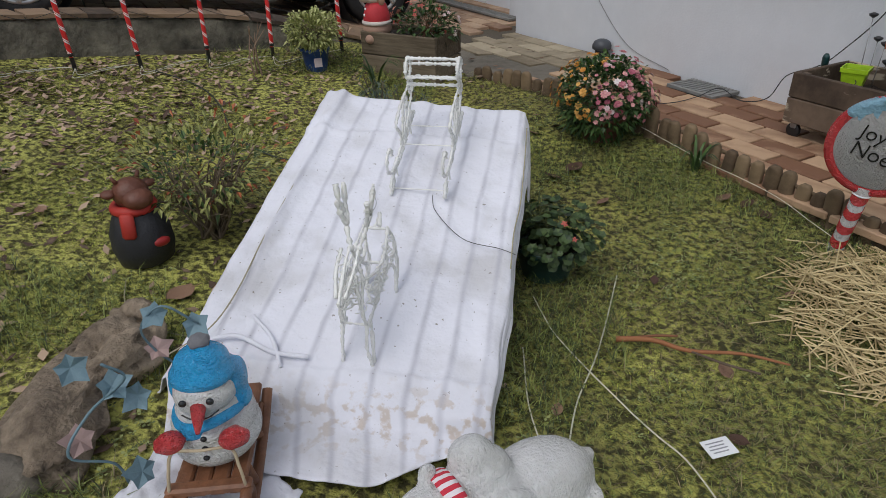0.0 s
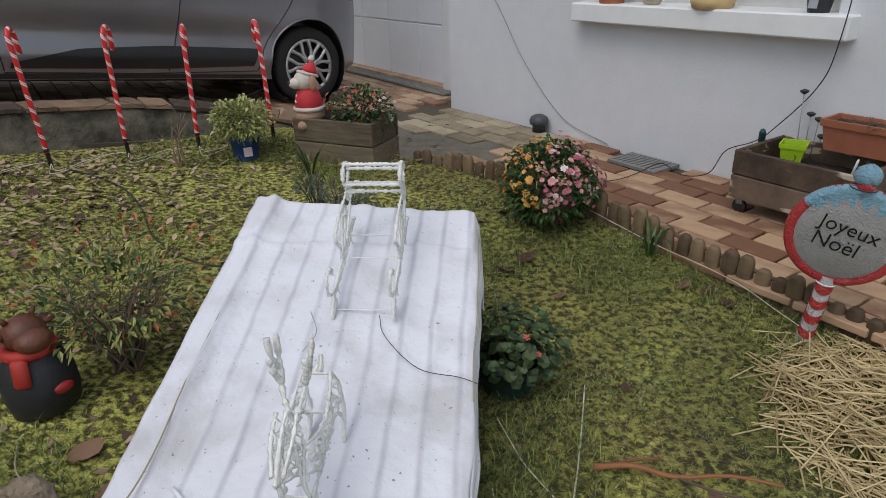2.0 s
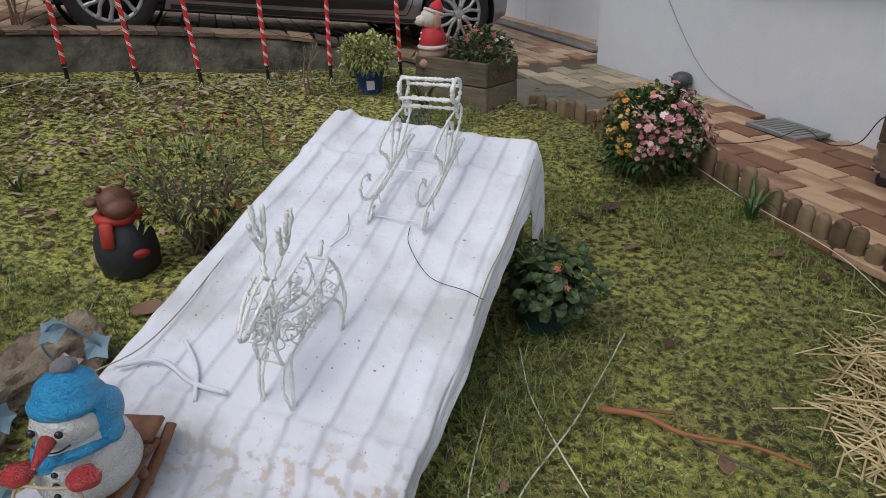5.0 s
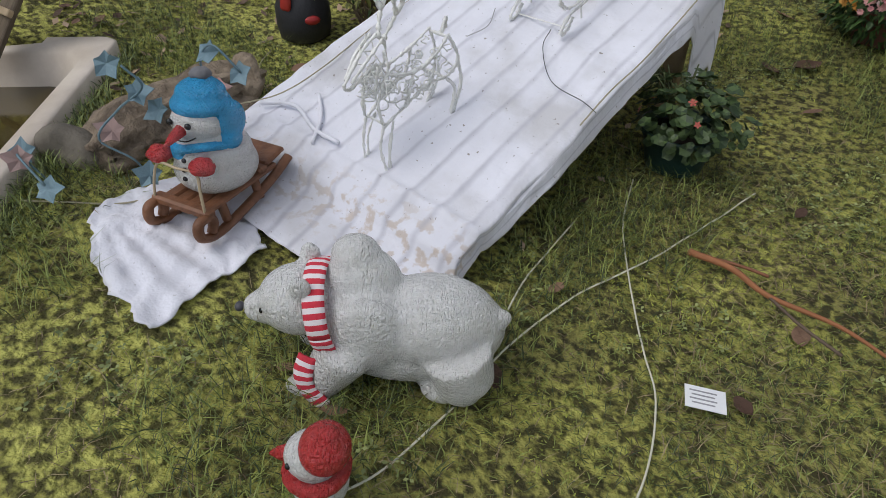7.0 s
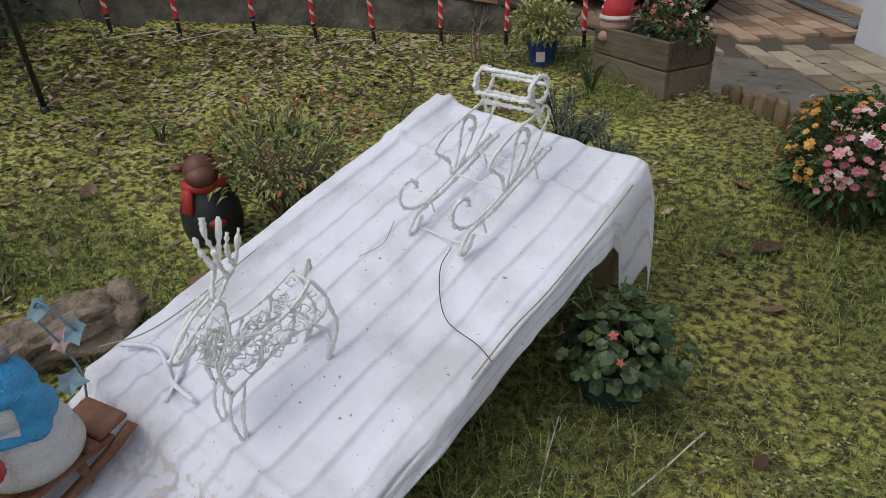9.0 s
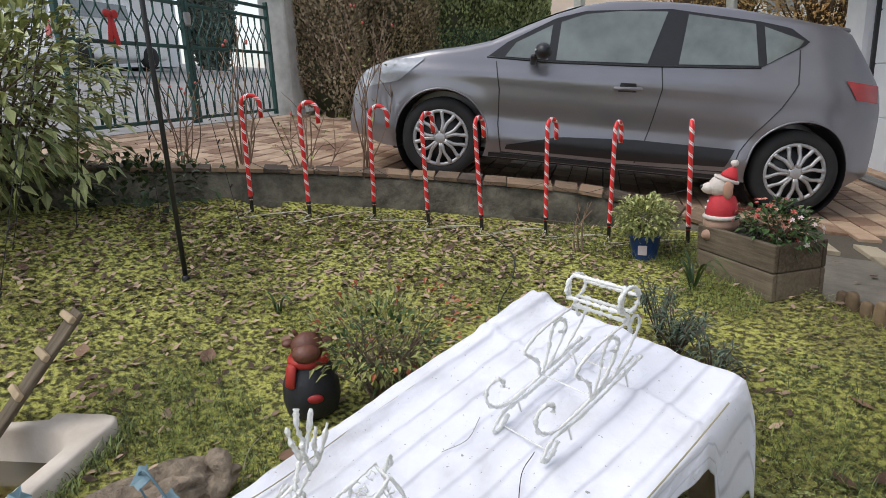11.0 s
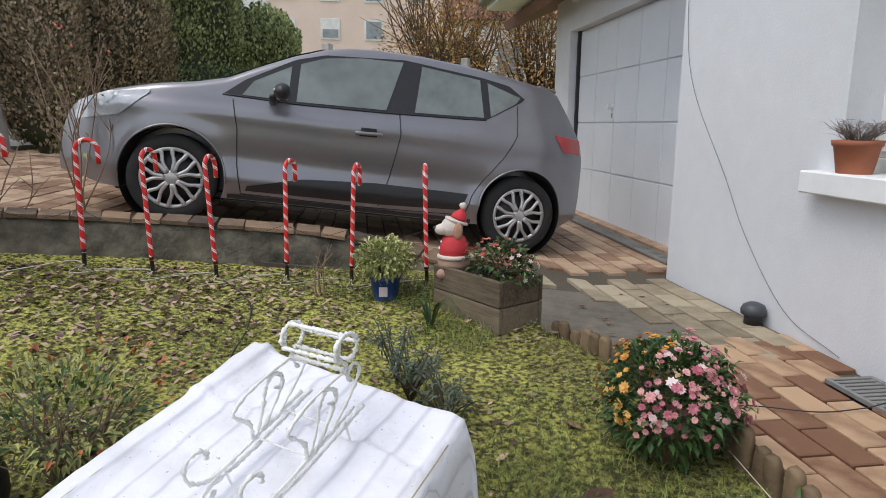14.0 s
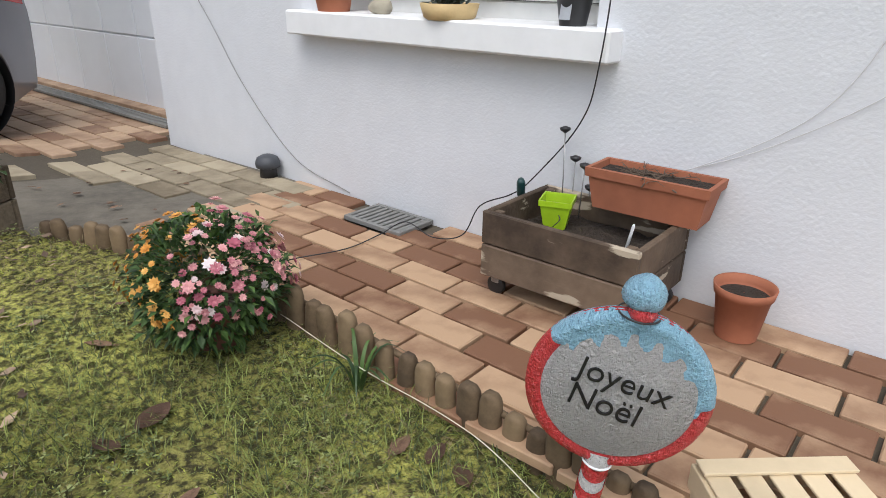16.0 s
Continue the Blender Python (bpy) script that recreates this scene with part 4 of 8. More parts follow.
# driveway: joined pavers
def joined_pavers(name, s0, s1, d0, d1, L, W, material, keep, label, seed=2, along_s=True):
    r = random.Random(seed)
    V, F = [], []
    i = 0
    d = d0
    while d < d1:
        s = s0 + (L / 2 if i % 2 else 0)
        while s < s1:
            if keep(s, d):
                hl, hw = L / 2 - 0.006, W / 2 - 0.006
                dz = r.uniform(-0.002, 0.003)
                b = len(V)
                for lift, shr in ((-0.03, 0), (-0.003, 0), (0, 0.004)):
                    for a, c in ((-1, -1), (1, -1), (1, 1), (-1, 1)):
                        ss, dd = s + a * (hl - shr), d + c * (hw - shr)
                        V.append(house(ss, dd, paving_z(ss, dd) + lift + dz + 0.002))
                F.append((b + 8, b + 9, b + 10, b + 11))
                for k in range(4):
                    for base in (0, 4):
                        F.append((b + base + k, b + base + (k + 1) % 4, b + base + 4 + (k + 1) % 4, b + base + 4 + k))
            s += L
        d += W
        i += 1
    ob = new(name, mesh_of(name, V, F, material))
    return tagged(ob, label, "pavers", kind="stuff")


def wall_s(d):
    pts = sorted((q.y, q.x) for q in wall_line(6))
    for (a, sa), (b, sb) in zip(pts, pts[1:]):
        if a <= d <= b:
            return sa + (sb - sa) * (d - a) / (b - a)
    return -1.4


joined_pavers("driveway_pavers", -6.1, -0.2, -6.4, 0.34, 0.29, 0.145, M_tile_far, lambda s, d: s < (wall_s(d) - 0.3 if d < -1.4 else -2.15 + 0.4 * noise.noise(Vector((s, d * 2, 0)))) and not (d > 0.1 and s > -2.3), "worn terracotta pavers of the driveway", 3)
joined_pavers("grey_pavers", -2.3, -0.5, -1.42, -0.08, 0.29, 0.145, M_grey_tile, lambda s, d: (d > -0.62 + 0.12 * math.sin(s * 5) or s < -1.75) and s > -2.0, "weathered grey-brown pavers before the house wall", 5)
# tiles of the coping
V, F = [], []
r = random.Random(8)
wl = wall_line(40)
acc = 0.15
for a, b in zip(wl, wl[1:]):
    acc += (b - a).length
    if acc >= 0.15:
        acc -= 0.15
        t = (b - a).normalized()
        n = Vector((-t.y, t.x, 0))
        if n.x > 0:
            n = -n
        base = len(V)
        zt = [wall_top(a.x + t.x * c, a.y + t.y * c) + r.uniform(-0.003, 0.003) for c in (0, 0.142)]
        for lift in (-0.022, 0.0):
            for c, e in ((0, -0.012), (1, -0.012), (1, 0.27), (0, 0.27)):
                q = a + t * 0.142 * c + n * (e + r.uniform(-0.004, 0.004))
                V.append(house(q.x, q.y, zt[c] + lift))
        F += [(base + 4, base + 5, base + 6, base + 7)] + [(base + k, base + (k + 1) % 4, base + 4 + (k + 1) % 4, base + 4 + k) for k in range(4)]
cop = new("coping", mesh_of("coping", V, F, mat("coping_tile", (0.1, 0.07, 0.05), 0.85, var=0.4, island=0.9, col2=(0.27, 0.18, 0.11))))
tagged(cop, "row of worn terracotta coping tiles on the low wall", "coping", kind="structure")

# ---- low fence of short half-round stakes ----
M_stake = mat("fence_wood", (0.115, 0.075, 0.042), 0.85, var=0.35, scale=20, bump=0.5, bscale=40, per_object=0.6, col2=(0.23, 0.16, 0.09))
fence = thing("border_fence", Matrix(), "low border fence of short rounded wooden stakes along the path", "border fence")
def stake_mesh(w, h):
    bm = bmesh.new()
    pr = [(w / 2 * math.sin(a), 0.018 * math.cos(a)) for a in [math.pi * (k / 8 - 0.5) for k in range(9)]]
    lev = [(0, 1.0), (h * 0.8, 1.0), (h * 0.93, 0.82), (h, 0.45)]
    rings = [[bm.verts.new((x * f, -y - 0.003 + (0.0), z)) for x, y in pr] + [bm.verts.new((pr[-1][0] * f, 0.012, z)), bm.verts.new((pr[0][0] * f, 0.012, z))] for z, f in lev]
    n = len(rings[0])
    for a, b in zip(rings, rings[1:]):
        for k in range(n):
            bm.faces.new((a[k], a[(k + 1) % n], b[(k + 1) % n], b[k]))
    bm.faces.new(rings[-1])
    bmesh.ops.recalc_face_normals(bm, faces=bm.faces)
    me = bpy.data.meshes.new("stake"); bm.to_mesh(me); bm.free()
    me.materials.append(M_stake)
    me.polygons.foreach_set("use_smooth", [True] * len(me.polygons))
    return me


stakes = [stake_mesh(0.056, 0.14), stake_mesh(0.06, 0.155), stake_mesh(0.052, 0.13)]
FL_ = [Vector((0.24, 4.16, 0)), Vector((0.42, 4.03, 0)), Vector((0.66, 3.83, 0)), Vector((0.90, 3.53, 0)), Vector((1.14, 3.22, 0)), Vector((1.36, 2.88, 0)), Vector((1.56, 2.56, 0)), Vector((1.76, 2.24, 0)), Vector((1.98, 1.88, 0))]
fl = curve_pts(FL_, 40)
acc, k = 0.0, 0
rails = []
for a, b in zip(fl, fl[1:]):
    acc += (b - a).length
    if acc > 0.063:
        acc = 0
        yaw = math.degrees(math.atan2(b.y - a.y, b.x - a.x))
        z = min(lawn_z(a.x, a.y), 0.13) - 0.022
        ob = new("stake", stakes[rng.randrange(3)])
        ob.parent = fence
        ob.matrix_basis = pose(a.x, a.y, z + rng.uniform(-0.012, 0.012), rng.uniform(-4, 4), rng.uniform(-4, 4), yaw)
        rails.append(Vector((a.x, a.y, z + 0.10)))
nrm_ = Vector((0.84, 0.54, 0)) * 0.018
part("rail", tube([p + nrm_ for p in rails], 0.009, 6), M_stake, fence)

# ---- acrylic light figures ----
M_acryl = mat("frosted_acrylic", (0.92, 0.915, 0.875), 0.16, var=0.14, scale=60, bump=1.0, bscale=150, dist=0.012, sub=0.25, spec=0.9, trans=0.1)
an, al, ab = nodes_of(M_acryl)
wv = an.new("ShaderNodeTexWave"); wv.inputs["Scale"].default_value, wv.inputs["Distortion"].default_value, wv.inputs["Detail"].default_value = 85, 10, 4
atc = an.new("ShaderNodeTexCoord"); al(atc.outputs["Object"], wv.inputs["Vector"])
abp = an.new("ShaderNodeBump"); abp.inputs["Strength"].default_value, abp.inputs["Distance"].default_value = 0.6, 0.004
al(wv.outputs[0], abp.inputs["Height"])
old = [l for l in M_acryl.node_tree.links if l.to_socket == ab.inputs["Normal"]][0].from_node
al(abp.outputs[0], old.inputs["Normal"])


def acryl(name, col):
    m = M_acryl.copy()
    m.name = name
    for nd in m.node_tree.nodes:
        if nd.type == "MIX":
            nd.inputs[6].default_value = (*[c * 0.88 for c in col], 1)
            nd.inputs[7].default_value = (*[min(1, c * 1.1) for c in col], 1)
    m.node_tree.nodes["Principled BSDF"].inputs["Subsurface Weight"].default_value = 0.1
    return m


M_ablue, M_ared = acryl("blue_acrylic", (0.02, 0.42, 0.84)), acryl("red_acrylic", (0.62, 0.035, 0.04))
M_acreyeye = mat("bead_black", (0.012, 0.012, 0.014), 0.15, bump=0)
M_sledwood = mat("sled_brown", (0.16, 0.058, 0.024), 0.5, var=0.45, scale=30, bump=0.7, bscale=40, dist=0.006, col2=(0.3, 0.13, 0.06))
M_twig = mat("twig_tan", (0.45, 0.36, 0.24), 0.8)


def merged(name, build, material, parent, label="", voxel=0.006, m=None):
    """Balls and bars melted into one skin."""
    bm = build()
    ob = part(name, bm, material, parent, label, m=m)
    rm = ob.modifiers.new("melt", "REMESH"); rm.mode, rm.voxel_size, rm.use_smooth_shade = "VOXEL", voxel, True
    sm = ob.modifiers.new("smooth", "SMOOTH"); sm.factor, sm.iterations = 0.5, 3
    return ob


# snowman on a sled
sm_ = thing("snowman", pose(-0.258, 1.315, lawn_z(-0.258, 1.315) + 0.014, 0, -4, 278) @ Matrix.Diagonal((0.96, 0.95, 0.80, 1)), "acrylic snowman with blue hat sitting on a brown sled", "snowman")
# local: x forward, z up
def sled():
    bm = bmesh.new()
    for y in (-0.075, 0.075):
        pts = curve_pts([(-0.16, y, 0.085), (-0.08, y, 0.045), (0.04, y, 0.022), (0.10, y, 0.02), (0.135, y, 0.045), (0.125, y, 0.078), (0.095, y, 0.075), (0.09, y, 0.05), (0.10, y, 0.03)], 5)
        tube(pts, 0.0125, 8, bm)
        for x in (-0.07, 0.05):
            tube([(x, y, 0.03), (x, y * 0.9, 0.075)], 0.012, 8, bm)
    return bm
for k, y in enumerate((-0.075, 0.075)):
    b = bmesh.new()
    tube(curve_pts([(-0.19, y, 0.105), (-0.11, y, 0.065), (0.02, y, 0.025), (0.09, y, 0.015), (0.13, y, 0.035), (0.128, y, 0.075), (0.098, y, 0.078), (0.088, y, 0.055), (0.095, y, 0.03)], 5), 0.0125, 8, b)
    for x in (-0.07, 0.045):
        tube([(x, y, 0.035), (x, y * 0.85, 0.085)], 0.011, 8, b)
    part("runner", b, M_sledwood, sm_, "curled brown sled runner")
b = bmesh.new()
b.free()
for y in (-0.055, -0.018, 0.018, 0.055):
    part("slat", box(0.26, 0.034, 0.018, (-0.02, y, 0.09), 0.005, rot=rot(0, 3, 0)), M_sledwood, sm_, smooth=False)
part("crossbar", box(0.03, 0.17, 0.024, (0.095, 0, 0.088), 0.006), M_sledwood, sm_, smooth=False)
part("crossbar", box(0.03, 0.15, 0.02, (-0.10, 0, 0.108), 0.006), M_sledwood, sm_, smooth=False)
part("rear_board", box(0.075, 0.13, 0.016, (-0.155, 0, 0.118), 0.005, rot=rot(0, 14, 0)), M_sledwood, sm_, smooth=False)
def snow_body():
    b = ball(0.1, 0.094, 0.075, (-0.025, 0, 0.15))
    ball(0.092, 0.088, 0.075, (-0.022, 0, 0.19), b)
    ball(0.076, 0.072, 0.06, (-0.018, 0, 0.235), b)
    return b
merged("body", snow_body, M_acryl, sm_)
part("head", ball(0.062, 0.062, 0.06, (0.0, 0, 0.29), rough=0.003), M_acryl, sm_)
def scarf():
    b = bmesh.new()
    ring = [(0.0 + 0.062 * math.cos(a), 0.062 * math.sin(a), 0.236 + 0.01 * math.sin(a * 2)) for a in [2 * math.pi * k / 20 for k in range(20)]]
    tube(ring, 0.013, 8, b, closed=True)
    box(0.014, 0.04, 0.05, (0.06, -0.02, 0.222), 0.006, b)
    return b
merged("scarf", scarf, M_ablue, sm_, "pale blue scarf", 0.005)
def hat():
    b = ball(0.066, 0.068, 0.034, (-0.012, 0, 0.335))
    ball(0.055, 0.056, 0.04, (-0.016, 0, 0.36), b)
    ball(0.036, 0.037, 0.03, (-0.022, 0, 0.376), b)
    ball(0.042, 0.02, 0.055, (-0.035, 0.058, 0.29), b)
    ball(0.042, 0.02, 0.055, (-0.035, -0.058, 0.29), b)
    ball(0.03, 0.024, 0.03, (-0.02, 0.062, 0.245), b)
    return b
merged("hat", hat, M_ablue, sm_, "bright blue knitted hat with ear flaps")
part("pompom", ball(0.022, 0.022, 0.016, (-0.026, 0, 0.408), rough=0.006, fs=90), mat("grey_pompom", (0.16, 0.16, 0.17), 0.9, bump=0.8), sm_, "grey pompom")
b = tube([(0.055, 0, 0.288), (0.085, 0.006, 0.283), (0.118, 0.012, 0.274)], [0.016, 0.012, 0.004], 10)
part("nose", b, M_ared, sm_, "red carrot nose")
for y in (-0.026, 0.026):
    part("eye", ball(0.006, 0.008, 0.009, (0.06, y, 0.306), sub=2), M_acreyeye, sm_)
part("mouth", tube(curve_pts([(0.057, -0.034, 0.272), (0.064, -0.012, 0.262), (0.063, 0.016, 0.263), (0.055, 0.038, 0.276)], 4), 0.0018, 6), M_acreyeye, sm_)
for z, x in ((0.205, 0.066), (0.18, 0.071), (0.155, 0.073)):
    part("button", ball(0.006, 0.007, 0.007, (x, 0, z), sub=2), M_acreyeye, sm_)
for y in (-0.062, 0.062):
    part("mitten", ball(0.027, 0.03, 0.024, (0.075, y, 0.212), rough=0.004, fs=60), M_ared, sm_, "red mitten")
part("rein", tube(curve_pts([(0.105, -0.075, 0.09), (0.10, -0.068, 0.15), (0.09, -0.055, 0.196), (0.092, 0, 0.198), (0.09, 0.055, 0.196), (0.10, 0.068, 0.15), (0.105, 0.075, 0.09)], 5), 0.0035, 6), M_twig, sm_, "tan twig handle")

# polar bear
pb = thing("polar_bear", pose(0.307, 1.226, lawn_z(0.33, 1.2) - 0.004, 0, 0, 212.5), "frosted acrylic polar bear with a red striped scarf", "polar bear figure")
def bear():
    b = ball(0.125, 0.085, 0.088, (-0.085, 0, 0.14))
    ball(0.10, 0.085, 0.095, (0.03, 0, 0.145), b)
    ball(0.07, 0.055, 0.07, (0.035, -0.02, 0.21), b)
    ball(0.045, 0.04, 0.04, (0.045, -0.03, 0.262), b)
    ball(0.07, 0.03, 0.085, (0.02, 0.055, 0.15), b)
    ball(0.155, 0.076, 0.08, (-0.045, 0, 0.088), b)
    ball(0.09, 0.07, 0.08, (-0.13, 0, 0.125), b)
    ball(0.075, 0.065, 0.066, (0.145, 0, 0.185), b)
    tube([(0.16, 0, 0.18), (0.215, 0, 0.165), (0.245, 0, 0.158)], [0.055, 0.034, 0.02], 12, b)
    for y in (-0.045, 0.045):
        ball(0.02, 0.012, 0.026, (0.128, y, 0.25), b)
        tube([(0.06, y * 1.2, 0.12), (0.10, y * 1.3, 0.06), (0.125, y * 1.3, 0.022)], [0.055, 0.044, 0.036], 12, b)
        ball(0.045, 0.03, 0.022, (0.14, y * 1.3, 0.022), b)
        tube([(-0.13, y * 1.2, 0.12), (-0.145, y * 1.3, 0.06), (-0.13, y * 1.3, 0.025)], [0.066, 0.058, 0.046], 12, b)
        ball(0.05, 0.034, 0.024, (-0.115, y * 1.3, 0.024), b)
        ball(0.03, 0.02, 0.03, (0.045, y * 1.7, 0.12), b)
    ball(0.016, 0.016, 0.014, (-0.215, 0, 0.15), b)
    return b
merged("body", bear, M_acryl, pb, "", 0.007)
part("nose", ball(0.009, 0.011, 0.009, (0.258, 0, 0.162), sub=2), mat("bear_nose", (0.06, 0.06, 0.07), 0.4), pb)
for y in (-0.035, 0.035):
    part("eye", ball(0.005, 0.005, 0.006, (0.205, y, 0.188), sub=2), M_acreyeye, pb)
M_stripe = mat("striped_knit", (0.62, 0.05, 0.06), 0.9, bump=0.5, bscale=200)
sn, sl_, sb = nodes_of(M_stripe)
suv = sn.new("ShaderNodeUVMap"); ssep = sn.new("ShaderNodeSeparateXYZ"); sl_(suv.outputs[0], ssep.inputs[0])
sfr = sn.new("ShaderNodeMath"); sfr.operation = "FRACT"; sl_(ssep.outputs[1], sfr.inputs[0])
scr = sn.new("ShaderNodeValToRGB"); scr.color_ramp.interpolation = "CONSTANT"
scr.color_ramp.elements[0].color = (0.58, 0.035, 0.06, 1); scr.color_ramp.elements[1].position, scr.color_ramp.elements[1].color = 0.52, (0.78, 0.72, 0.74, 1)
sl_(sfr.outputs[0], scr.inputs[0]); sl_(scr.outputs[0], sb.inputs["Base Color"])


def ribbon(pts, normals, width, stripe):
    """A striped band along points; width lies across the normal and the way."""
    bm = bmesh.new()
    uv = bm.loops.layers.uv.new("UVMap")
    rows_, ln = [], [0.0]
    for i, p in enumerate(pts):
        t = (pts[min(i + 1, len(pts) - 1)] - pts[max(0, i - 1)]).normalized()
        sd = t.cross(normals[i]).normalized()
        rows_.append([bm.verts.new(p + sd * width * k + normals[i] * (0.003 if abs(k) < 0.4 else 0)) for k in (-0.5, -0.25, 0, 0.25, 0.5)])
        if i:
            ln.append(ln[-1] + (p - pts[i - 1]).length)
    for i in range(len(pts) - 1):
        for k in range(4):
            f = bm.faces.new((rows_[i][k], rows_[i][k + 1], rows_[i + 1][k + 1], rows_[i + 1][k]))
            for l, (ii, kk) in zip(f.loops, ((i, k), (i, k + 1), (i + 1, k + 1), (i + 1, k))):
                l[uv].uv = (kk / 4, ln[ii] / stripe)
    return bm


ang = [2 * math.pi * k / 40 for k in range(41)]
cpts = [Vector((0.098 + 0.012 * math.sin(a), 0.081 * math.cos(a), 0.172 + 0.08 * math.sin(a))) for a in ang]
sc_ = part("scarf", ribbon(cpts, [Vector((0, math.cos(a), math.sin(a))) for a in ang], 0.036, 0.019), M_stripe, pb, "red and white striped knitted scarf")
so = sc_.modifiers.new("thick", "SOLIDIFY"); so.thickness, so.offset = 0.006, 0
tp = curve_pts([(0.125, 0.075, 0.12), (0.135, 0.088, 0.09), (0.13, 0.095, 0.055), (0.105, 0.102, 0.02)], 8)
sc2 = part("scarf_end", ribbon(tp, [Vector((0.2, 1, 0.15)).normalized()] * len(tp), 0.034, 0.019), M_stripe, pb)
so = sc2.modifiers.new("thick", "SOLIDIFY"); so.thickness, so.offset = 0.006, 0

# small acrylic figure with a red cap and scarf
pg = thing("acrylic_penguin", pose(0.39, 0.955, lawn_z(0.38, 0.98), 0, 0, 205) @ Matrix.Scale(0.85, 4), "frosted acrylic penguin with red cap and scarf", "penguin figure")
def peng():
    b = ball(0.055, 0.052, 0.07, (0, 0, 0.07))
    ball(0.05, 0.046, 0.045, (0.005, 0, 0.145), b)
    return b
merged("body", peng, M_acryl, pg)
def cap_():
    b = ball(0.047, 0.05, 0.044, (-0.022, 0, 0.17), rot=rot(0, -25, 0))
    ball(0.02, 0.02, 0.02, (-0.03, 0, 0.205), b)
    return b
merged("cap", cap_, M_ared, pg, "ribbed red cap")
part("eye", ball(0.006, 0.006, 0.007, (0.035, 0.034, 0.152), sub=2), M_acreyeye, pg)
part("eye", ball(0.006, 0.006, 0.007, (0.035, -0.034, 0.152), sub=2), M_acreyeye, pg)
part("beak", tube([(0.045, 0, 0.14), (0.068, 0, 0.134), (0.085, 0, 0.128)], [0.018, 0.012, 0.003], 10), M_ared, pg, "red beak")
part("scarf", tube([(0.05 * math.cos(a), 0.05 * math.sin(a), 0.108) for a in [2 * math.pi * k / 18 for k in range(18)]], 0.014, 8, closed=True), M_ared, pg)

# moose figurine: dark jacket, red scarf
mo = thing("moose_figurine", pose(-0.80, 2.175, lawn_z(-0.8, 2.175) - 0.005, 0, 0, -40) @ Matrix.Scale(1.08, 4), "painted moose figurine in black coat with red scarf", "moose figurine")
b = lathe([(0.055, 0), (0.078, 0.015), (0.088, 0.06), (0.085, 0.11), (0.068, 0.155), (0.05, 0.18), (0.03, 0.19)], 24)
for v in b.verts:
    v.co += v.co.normalized() * noise.noise(v.co * 40) * 0.004
part("coat", b, mat("charcoal_coat", (0.022, 0.022, 0.026), 0.6, var=0.4, bump=0.6, bscale=70), mo)
b = ball(0.05, 0.05, 0.045, (0.005, 0, 0.225))
ball(0.04, 0.042, 0.03, (0.045, 0, 0.218), b)
ball(0.022, 0.02, 0.012, (-0.005, -0.058, 0.235), b); ball(0.022, 0.02, 0.012, (-0.005, 0.058, 0.235), b)
for y in (-0.03, 0.03):
    tube([(0, y, 0.262), (-0.004, y * 1.3, 0.28)], [0.008, 0.004], 6, b)
part("head", b, mat("moose_brown", (0.13, 0.045, 0.025), 0.5, var=0.3, bump=0.5), mo, "brown moose head")
part("scarf", tube([(0.05 * math.cos(a), 0.05 * math.sin(a), 0.183) for a in [2 * math.pi * k / 20 for k in range(20)]], 0.016, 8, closed=True), mat("scarf_red", (0.42, 0.03, 0.02), 0.6), mo)
b = box(0.02, 0.04, 0.075, (0.055, -0.05, 0.15), 0.008, rot=rot(0, -12, -45))
part("scarf_end", b, mat("scarf_red_dark", (0.4, 0.03, 0.02), 0.6), mo)
part("pocket", ball(0.012, 0.026, 0.015, (0.083, 0.02, 0.085), sub=2), mat("pocket_red", (0.36, 0.02, 0.02), 0.5), mo, "red heart on the coat")

# ---- acrylic bead wire figures on the sheet ----
M_bead = mat("clear_beads", (0.86, 0.86, 0.83), 0.2, var=0.12, scale=60, bump=0.8, bscale=160, dist=0.006, sub=0.25, spec=0.9)
M_wire = mat("white_wire", (0.82, 0.82, 0.79), 0.4, bump=0.1)
wr = random.Random(11)


def beaded(paths, r=0.0036, bm=None, closed=False, bump=0.7):
    """Bars with lumpy beads along them."""
    bm = bm or bmesh.new()
    for ctrl in paths:
        pts = curve_pts(ctrl, 7)
        fine = []
        for a, b in zip(pts, pts[1:]):
            k = max(1, int((b - a).length / 0.006))
            fine += [a.lerp(b, i / k) for i in range(k)]
        fine.append(pts[-1])
        tube(fine, [r * (1 + bump * wr.uniform(-0.6, 1.0)) for _ in fine], 6, bm)
    return bm


deer = thing("light_reindeer", pose(-0.002, 1.718, 0.176, 0, 0, 261) @ Matrix.Diagonal((0.86, 1, 1, 1)), "clear acrylic bead wire reindeer with antlers, unlit", "light reindeer")
